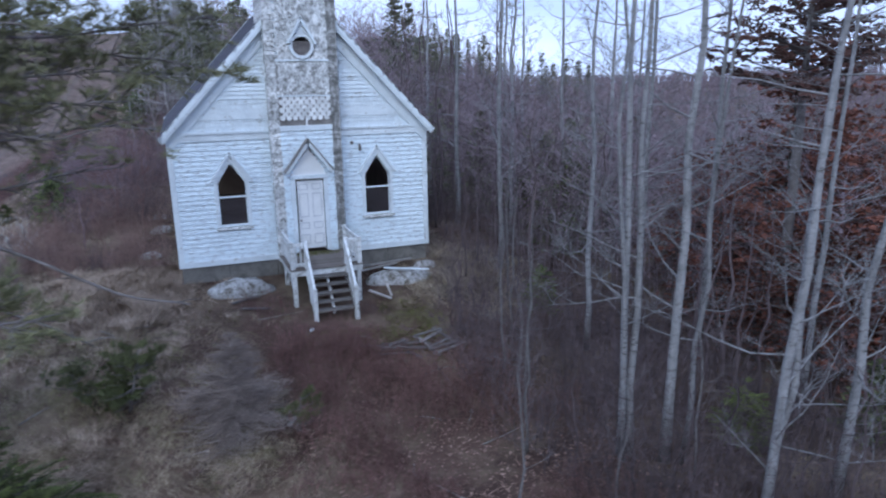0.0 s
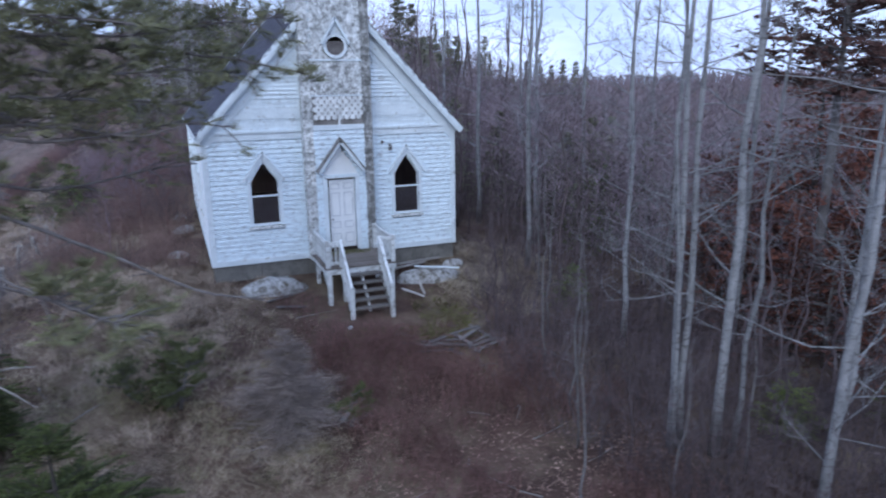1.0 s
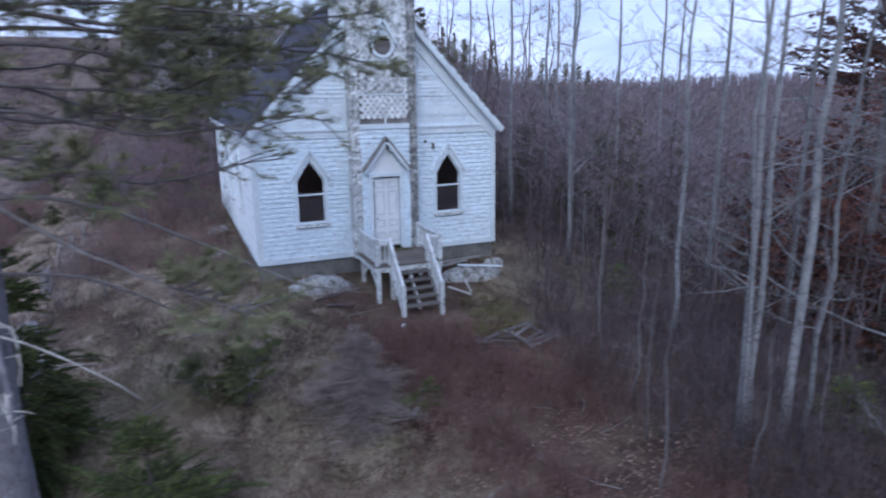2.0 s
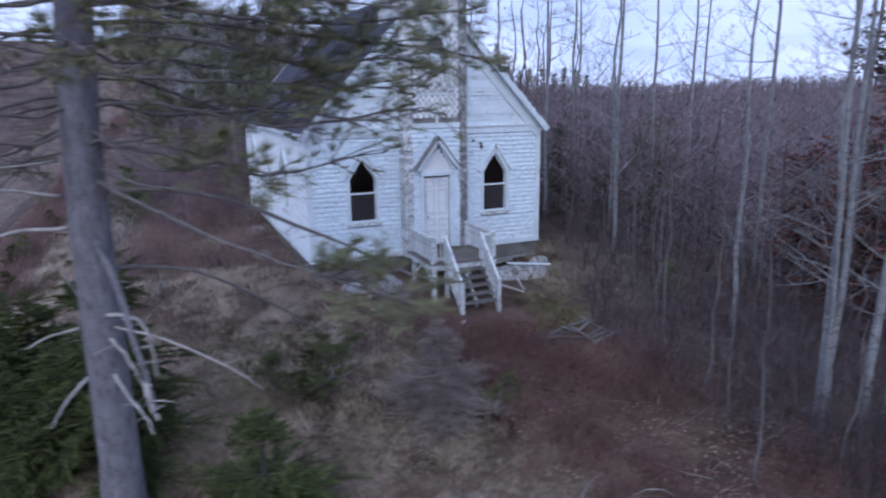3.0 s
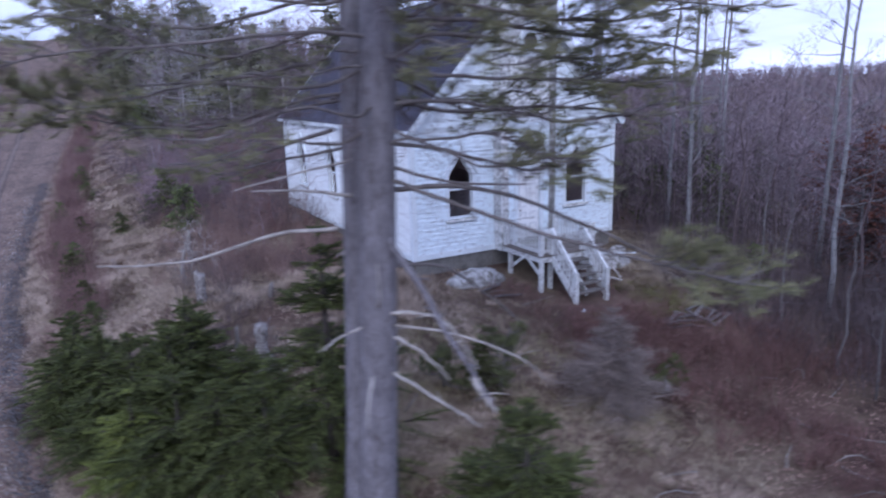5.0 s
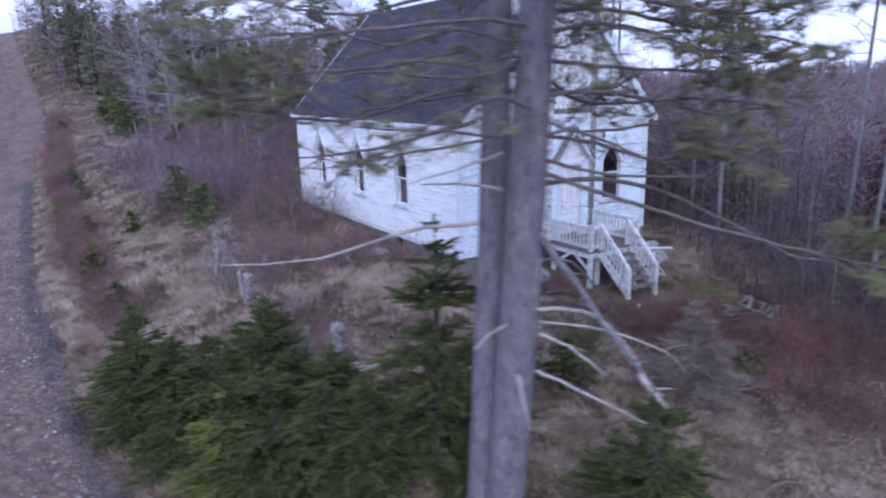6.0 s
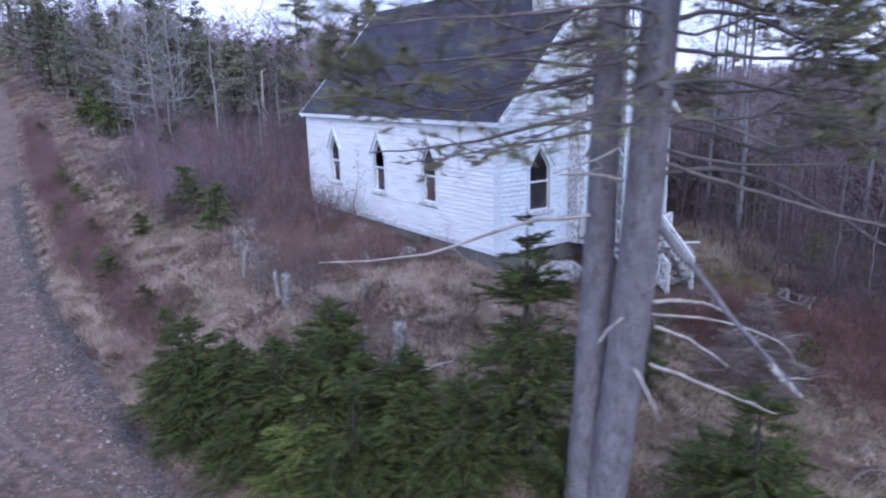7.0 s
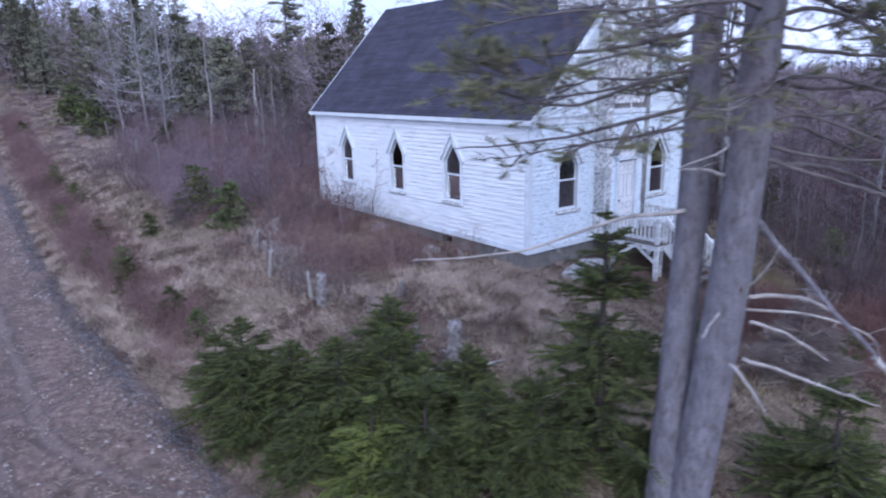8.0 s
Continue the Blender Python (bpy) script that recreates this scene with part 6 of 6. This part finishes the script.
shrub = [bare_tree("t", 1.5, 0.03, 980 + i, 14, 0.9, 0.1, (0.15 * i - 0.1, 0.1), 0.12, dead_wood, twig_bleached, 1, 3) for i in range(2)]
mid_shrub = [bare_tree("t", 2.2, 0.03, 985 + i, 20, 1.5, 0.05, (0.2 - 0.3 * i, 0.1), 0.15, twig_gray, (twig_gray, twig_pale)[i], 1, 4, False) for i in range(2)]
for i, (x, y, s) in enumerate(((-5.6, 5.6, 1.0), (-5.1, 6.4, 0.8), (-5.9, 4.7, 0.7), (-4.9, 5.2, 0.6), (-5.5, 7.3, 0.8))):
    plant("dead_shrub", shrub[i % 2], x, y, "tangled bleached dead shrub by the old posts", "shrub", "dead shrubs", 75 * i, s)
for i, (x, y, s) in enumerate(((-3.4, 15.0, 0.55), (-2.4, 17.5, 0.6), (-1.2, 16.2, 0.5), (0.4, 18.5, 0.62), (-3.2, 20.5, 0.6), (-1.8, 23.0, 0.66))):
    plant("sapling", mid_trees[i % 5], x, y, "slim leafless sapling rising from the mauve thicket", "sapling", "saplings", 51 * i, s)

# small bushy trees with visible branching in the thicket beside the church
bushy = [bare_tree("t", 2.6, 0.024, 1010 + i, 18, 1.15, 0.06, (0.08 * (i - 1), 0.05 * i), 0.12, (twig_side, twig_mauve, twig_red)[i], (twig_side, twig_mauve, twig_red)[i], 1, 4, False) for i in range(3)]
for i, (x, y, s) in enumerate(scatter(74, 64, -5.6, 1.5, 5.0, 30.0, lambda x, y: off_church(x, y, 1.7) and x > fence_line(y) + 0.4 and math.hypot(x + 5.0, y - 11.5) > 1.6, 0.5, 1.25)):
    plant("thicket_bush", bushy[i % 3], x, y, "leafless reddish bush in the thicket beside the church", "bush", "thicket bushes", 63 * i, s)

# pale straw by the church corner and along the road
def corner_straw(x, y, r_):
    return off_church(x, y, 0.05) and r_.random() < 1.4 * smooth_step(1.0, 0.45, math.hypot((x + 1.6) / 3.0, (y + 0.1) / 2.9) + 0.35 * noise.noise(Vector((x, y, 6))))


def road_straw(x, y, r_):
    off = x - road_centre(y) + 0.5 * noise.noise(Vector((x * 0.7, y * 0.7, 21)))
    return r_.random() < smooth_step(3.05, 3.3, off) * smooth_step(4.6, 3.6, off)


tagged(part("pale_straw", blades(66, 3800, (-5.0, 1.8, -3.6, 3.6), corner_straw, 0.30, 0.010, 0.8), grass_pale), "flattened pale straw beside the church corner", "grass", kind="stuff")
tagged(part("roadside_straw", blades(67, 8500, (-12.5, -7.0, -8, 26), road_straw, 0.28, 0.006, 0.9), grass_pale), "overhanging dry straw at the road's edge", "grass", kind="stuff")
def clump_straw(x, y, r_):
    return off_church(x, y, 0.2) and noise.noise(Vector((x * 0.9, y * 0.9, 41))) + 0.4 * noise.noise(Vector((x * 2.6, y * 2.6, 43))) > 0.08 + 0.6 * smooth_step(0.0, 2.5, x)


tagged(part("straw_clumps", blades(73, 6000, (-6.5, 4.0, -15, -1.5), clump_straw, 0.22, 0.008, 1.1), grass_pale), "scattered clumps of flattened pale straw", "grass", kind="stuff")


def slope_straw(x, y, r_):
    return (3.0 < x - road_centre(y) < 4.2 or x - road_centre(y) > 5.0) and x < fence_line(y) + 0.6 and r_.random() < 0.40 + 1.1 * noise.noise(Vector((x * 0.7, y * 0.5, 31)))


tagged(part("slope_straw", blades(69, 13000, (-13, 0, 12, 78), slope_straw, 0.34, 0.012, 1.2), grass_pale), "pale straw on the strip along the old fence", "grass", kind="stuff")
tagged(part("verge_straw", blades(72, 7000, (-10, -4.5, -2, 14), slope_straw, 0.34, 0.008, 1.2), grass_pale), "flattened pale straw swirled over the roadside bank", "grass", kind="stuff")
def yard_straw(x, y, r_):
    return off_church(x, y, 0.3) and r_.random() < smooth_step(1.0, 0.5, math.hypot((x - 8.6) / 2.6, (y + 1.6) / 3.2) + 0.3 * noise.noise(Vector((x, y, 16))))


tagged(part("yard_straw", blades(75, 2600, (5.6, 11.4, -5.0, 1.8), yard_straw, 0.26, 0.009, 0.9), grass_dry), "dry straw beyond the porch at the wood's edge", "grass", kind="stuff")
flecks, shreds = Geo(), Geo()
r_ = random.Random(68)
for i in range(24000):
    y = -7 + 30 * r_.random() ** 1.3
    x = road_centre(y) + r_.uniform(-3.0, 3.1)
    if noise.noise(Vector((x * 0.8, y * 0.6, 51))) < -0.25 + 0.3 * r_.random():
        continue
    p = Vector((x, y, ground_base(x, y) + r_.uniform(0.045, 0.075)))
    a, ln = r_.uniform(0, 6.283), r_.uniform(0.015, 0.08)
    u, v = Vector((math.cos(a), math.sin(a), r_.uniform(-0.1, 0.2))) * ln, Vector((-math.sin(a), math.cos(a), 0)) * r_.uniform(0.004, 0.018)
    (flecks if i % 5 < 2 else shreds).add([p - u, p + v, p + u, p - v], [(0, 1, 2, 3)])
tagged(part("road_litter", flecks, grass_dry), "bits of straw and dead leaves strewn over the track", "leaves", kind="stuff")
tagged(part("road_leaves", shreds, leaf_litter), "brown leaf shreds trodden into the gravel track", "leaves", kind="stuff")

# ---------------- small things round the church ----------------
def boulder(name, cx, cy, lx, ly, h, seed, label, turn=0.0, lift=0.0, material=None, group=""):
    rnd_ = Vector((seed * 3.1, seed * 1.7, 0))
    geo = Geo()
    rows, cols = 9, 20
    for j in range(rows + 1):
        v = j / rows * math.pi / 2 * 1.15 - 0.18
        for i in range(cols):
            a = 6.28318 * i / cols
            d = Vector((math.cos(a) * math.cos(v), math.sin(a) * math.cos(v), math.sin(v)))
            k = 1 + 0.22 * noise.noise(d * 1.6 + rnd_) + 0.08 * noise.noise(d * 5 + rnd_)
            geo.v.append((d.x * lx * k, d.y * ly * k, max(-0.1, d.z * h * k)))
    for j in range(rows):
        for i in range(cols):
            m = (i + 1) % cols
            geo.f.append((j * cols + i, j * cols + m, (j + 1) * cols + m, (j + 1) * cols + i))
    ob = tagged(part(name, geo, material or granite, smooth=True), label, "rock", group)
    ob.matrix_basis = pose(cx, cy, ground_z(cx, cy) - 0.16 + lift, 0, 0, turn)
    return ob


boulder("boulder", 1.65, -0.95, 0.98, 0.52, 0.56, 1, "pale speckled granite outcrop by the foundation", -8, group="granite outcrops")
boulder("boulder", 6.55, -1.35, 1.15, 0.62, 0.46, 2, "flat pale granite slab beside the steps", -4, group="granite outcrops")
boulder("boulder", 7.6, -0.75, 0.5, 0.3, 0.4, 3, "small granite slab near the church corner", 10, group="granite outcrops")
boulder("boulder", -0.7, 7.2, 0.5, 0.35, 0.42, 4, "gray stone in the grass by the side wall", 30, group="granite outcrops")
boulder("boulder", -0.8, 9.6, 0.4, 0.3, 0.38, 5, "gray stone in the grass by the side wall", 70, group="granite outcrops")
boulder("boulder", -1.0, 3.6, 0.45, 0.3, 0.35, 8, "low stone half sunk in straw", 10, group="granite outcrops")


def plank(p, q, w, h, label, material=wood_gray, group="loose boards"):
    ob = part("plank", Geo().beam(p, q, w, h), material)
    return tagged(ob, label, "plank", group)


plank((6.0, -1.45, 0.50), (7.35, -1.95, 0.42), 0.10, 0.03, "pale loose board lying on the granite slab", paint_trim)
plank((5.4, -0.55, 0.36), (7.3, -0.35, 0.40), 0.14, 0.04, "weathered gray board under the front wall")
plank((5.35, -0.85, 0.30), (6.7, -0.50, 0.34), 0.12, 0.04, "weathered gray board under the front wall")
plank((5.25, -2.4, 0.12), (5.75, -3.0, -0.02), 0.10, 0.03, "pale splintered board leaning in the grass", dead_wood)
plank((5.75, -2.5, 0.35), (5.8, -2.9, 0.02), 0.07, 0.03, "pale splintered board leaning in the grass", dead_wood)
rnd = random.Random(9)
for i in range(8):
    a = rnd.uniform(-0.3, 0.5) if i % 3 else rnd.uniform(1.2, 2.2)
    cx, cy = 5.50 + rnd.uniform(-0.5, 0.4), -5.80 + rnd.uniform(-0.35, 0.4)
    ln = rnd.uniform(0.5, 1.4)
    z = ground_z(cx, cy) + 0.06 + 0.022 * i
    tilt = rnd.uniform(-0.09, 0.09)
    plank((cx - math.cos(a) * ln / 2, cy - math.sin(a) * ln / 2, z - tilt * ln), (cx + math.cos(a) * ln / 2, cy + math.sin(a) * ln / 2, z + tilt * ln), rnd.uniform(0.07, 0.15), 0.028,
          "weathered gray board in a collapsed heap", wood_rotten, "collapsed board heap")
panel = thing("broken_panel", "collapsed slatted panel of gray boards lying in brush", "panel")
panel.matrix_basis = pose(6.15, -5.95, ground_z(6.15, -5.95) + 0.26, 17, -6, 24)
for i in range(6):
    if i == 3:
        continue
    y, skew = -0.42 + 0.16 * i, rnd.uniform(-0.12, 0.12)
    part("slat", Geo().beam((-0.55 + rnd.uniform(0, 0.2), y - skew, 0.012), (0.55 - rnd.uniform(0, 0.35), y + skew, 0.012 + 0.03 * (i % 2)), rnd.uniform(0.06, 0.10), 0.022), wood_rotten, panel)
for x, turn in ((-0.42, 0.05), (0.30, -0.08)):
    part("crossbar", Geo().beam((x, -0.46, -0.018), (x + turn, 0.48, -0.018), 0.08, 0.03), wood_rotten, panel)
for x0, y0, x1, y1 in ((4.1, -5.3, 5.2, -5.75), (4.4, -5.9, 5.4, -6.1), (1.3, -1.8, 2.1, -1.6), (1.5, -2.2, 2.3, -2.5)):
    plank((x0, y0, ground_z(x0, y0) + 0.07), (x1, y1, ground_z(x1, y1) + 0.1), 0.10, 0.03, "brown rotten board lying in the brush", wood_rotten)
tin = tagged(part("tin_can", Geo().tube([(0, 0, 0), (0, 0, 0.012), (0, 0, 0.10), (0, 0, 0.11)], [0.035, 0.04, 0.04, 0.036], 12), paint_trim), "dented pale tin can in the grass", "can")
tin.matrix_basis = pose(3.1, -4.25, ground_z(3.1, -4.25) + 0.05, 0, 80, 20)

# old stump and fence posts
def old_post(x, y, h, r, label, material, name="fence_post", category="post", group="old fence posts", seed=0, lean=(0, 0), knobs=0.08):
    r_ = random.Random(seed)
    geo = Geo()
    n = 7
    pts = [(lean[0] * h * i / n + r_.uniform(-0.01, 0.01), lean[1] * h * i / n + r_.uniform(-0.01, 0.01), h * i / n) for i in range(n + 1)]
    geo.tube(pts, [r * (1.15 - 0.25 * i / n) * r_.uniform(1 - knobs, 1 + knobs) for i in range(n + 1)], 9)
    for k in range(3):
        a = r_.uniform(0, 6.28)
        geo.sliver((pts[-1][0] + r * 0.5 * math.cos(a), pts[-1][1] + r * 0.5 * math.sin(a), h - 0.05), (pts[-1][0] + r * 0.6 * math.cos(a), pts[-1][1] + r * 0.6 * math.sin(a), h + r_.uniform(0.05, 0.18)), r * 0.3)
    ob = tagged(part(name, geo, material, smooth=True), label, category, group)
    ob.location = (x, y, ground_z(x, y) - 0.1)
    return ob


stump_bark = surface("peeling_stump_bark", (0.17, 0.16, 0.165), (0.46, 0.44, 0.45), 6.0, 30, 0.9, 0.9, (1, 1, 1), (0.10, 0.088, 0.086), 0.50, 11.0, 0.10, (1, 1, 0.8))
old_post(-5.70, -3.48, 1.5, 0.15, "broken pale birch stump with peeling bark", stump_bark, "stump", "stump", "", 3, (0.06, 0.03), 0.24)
for i in range(7):
    a = i * 0.9
    p = (-5.5 + 0.25 * math.cos(a), -3.7 + 0.25 * math.sin(a), ground_z(-5.2, -3.4) + 0.15 + 0.05 * i)
    q = (p[0] + 0.9 * math.cos(a * 1.7), p[1] + 0.9 * math.sin(a * 1.7), p[2] + 0.12 * math.sin(i))
    geo = Geo().tube([p, ((p[0] + q[0]) / 2, (p[1] + q[1]) / 2, (p[2] + q[2]) / 2 + 0.05), q], [0.025, 0.02, 0.008], 6)
    tagged(part("fallen_branch", geo, dead_wood, smooth=True), "bleached fallen branch beside the stump", "branch", "fallen branches")
for i, (x, y, h) in enumerate(((-6.04, 2.38, 0.85), (-6.15, 4.95, 0.95), (-5.6, 6.1, 0.8), (-4.4, 0.46, 0.5), (-5.5, 7.4, 0.9), (-5.6, 23.0, 1.1),
                               (-3.9, 29.3, 1.2), (-3.4, 35, 1.2), (-2.6, 41.7, 1.3), (-2.6, 50, 1.3), (-2.2, 58, 1.3), (-1.4, 69, 1.5), (-2.2, 73, 1.5), (-3.0, 75.5, 1.5))):
    old_post(x, y, h, 0.06, "leaning weathered gray wooden fence post", wood_gray, seed=20 + i, knobs=0.14, lean=(0.22 * math.sin(i * 2.3), 0.18 * math.cos(i)))
old_post(-6.07, 1.72, 0.95, 0.13, "thick pale weathered fence post with a split top", stump_bark, seed=61, lean=(0.05, 0.02))
old_post(-6.05, -2.59, 1.15, 0.05, "slim pale weathered post in the brush", wood_gray, seed=62, lean=(0.08, 0.05))
for i in range(26):
    x, y = rnd.uniform(-4.5, 7.5), rnd.uniform(-12.5, -2.5)
    a, ln = rnd.uniform(0, 6.28), rnd.uniform(0.4, 1.3)
    if not off_church(x, y, 0.3):
        continue
    z = ground_z(x, y) + 0.05
    pts = [(x + math.cos(a) * ln * k + 0.06 * math.sin(5 * k + i), y + math.sin(a) * ln * k, z + 0.10 * math.sin(3 * k) * (i % 3)) for k in (0, 0.33, 0.66, 1)]
    tagged(part("fallen_branch", Geo().tube(pts, [0.014, 0.012, 0.009, 0.004], 6), wood_gray, smooth=True), "gray fallen branch among dead leaves", "branch", "fallen branches")

# tangles of dead stems round the old posts and the stump
for i, (x, y, s) in enumerate(((-5.9, 1.2, 0.45), (-6.2, 2.9, 0.5), (-5.8, 3.6, 0.42), (-6.0, 4.4, 0.5), (-5.6, 5.4, 0.45), (-5.4, -3.3, 0.42), (-5.9, -3.9, 0.4), (-5.2, -2.7, 0.45), (-6.2, -2.2, 0.4), (-5.6, 0.2, 0.4))):
    plant("dead_shrub", mid_shrub[i % 2], x, y, "tangled gray dead shrub by the old fence", "shrub", "dead shrubs", 51 * i, s)

# gravel stones on and beside the road
rnd = random.Random(13)
geo = Geo()
for i in range(24000):
    y = -6 + 34 * rnd.random() ** 1.3
    s = rnd.gauss(0, 1.0)
    off = (rnd.choice((-1, 1)) * (2.6 + 0.25 * s)) if rnd.random() < 0.55 else rnd.uniform(-3, 3)
    x = road_centre(y) + off
    r = rnd.uniform(0.010, 0.030) if rnd.random() < 0.96 else rnd.uniform(0.035, 0.07)
    z = ground_base(x, y) + 0.02 - 0.16 * smooth_step(2.5, 3.1, abs(off)) + r * 0.3
    a = rnd.uniform(0, 6.28)
    u, v = Vector((math.cos(a), math.sin(a), 0)) * r, Vector((-math.sin(a), math.cos(a), 0)) * r * rnd.uniform(0.6, 1)
    c, t = Vector((x, y, z)), Vector((0, 0, r * rnd.uniform(0.5, 0.9)))
    geo.add([c - u, c - v, c + u, c + v, c + t], [(0, 1, 4), (1, 2, 4), (2, 3, 4), (3, 0, 4)])
tagged(part("road_stones", geo, stone_gray), "loose gray stones scattered along the gravel track", "stones", kind="stuff")

plank((1.85, -8.50, ground_z(1.8, -8.5) + 0.34), (2.12, -8.28, ground_z(2.1, -8.3) + 0.42), 0.11, 0.03, "pale broken board caught in the red brush", wood_rotten)

rnd = random.Random(17)
geo = Geo()
for i in range(10500):
    y = -8 + 40 * rnd.random() ** 1.2
    off = 2.95 + rnd.gauss(0, 0.24) + 0.25 * noise.noise(Vector((0, y * 0.8, 3.3)))
    x = road_centre(y) + off
    r = rnd.uniform(0.012, 0.045)
    z = max(ground_z(x, y), ground_base(x, y) + 0.035 - 0.16 * smooth_step(0.8, 1.0, off / 3.3)) + r * 0.2
    a = rnd.uniform(0, 6.28)
    u, v = Vector((math.cos(a), math.sin(a), 0)) * r, Vector((-math.sin(a), math.cos(a), 0)) * r * rnd.uniform(0.6, 1)
    c, t = Vector((x, y, z)), Vector((0, 0, r * rnd.uniform(0.5, 0.9)))
    geo.add([c - u, c - v, c + u, c + v, c + t], [(0, 1, 4), (1, 2, 4), (2, 3, 4), (3, 0, 4)])
ditch_stone = surface("dark_ditch_gravel", (0.045, 0.043, 0.048), (0.16, 0.15, 0.16), 3, 40, 0.9, 0.3, island=0.5)
tagged(part("ditch_gravel", geo, ditch_stone), "dark washed gravel along the roadside ditch", "gravel", kind="stuff")
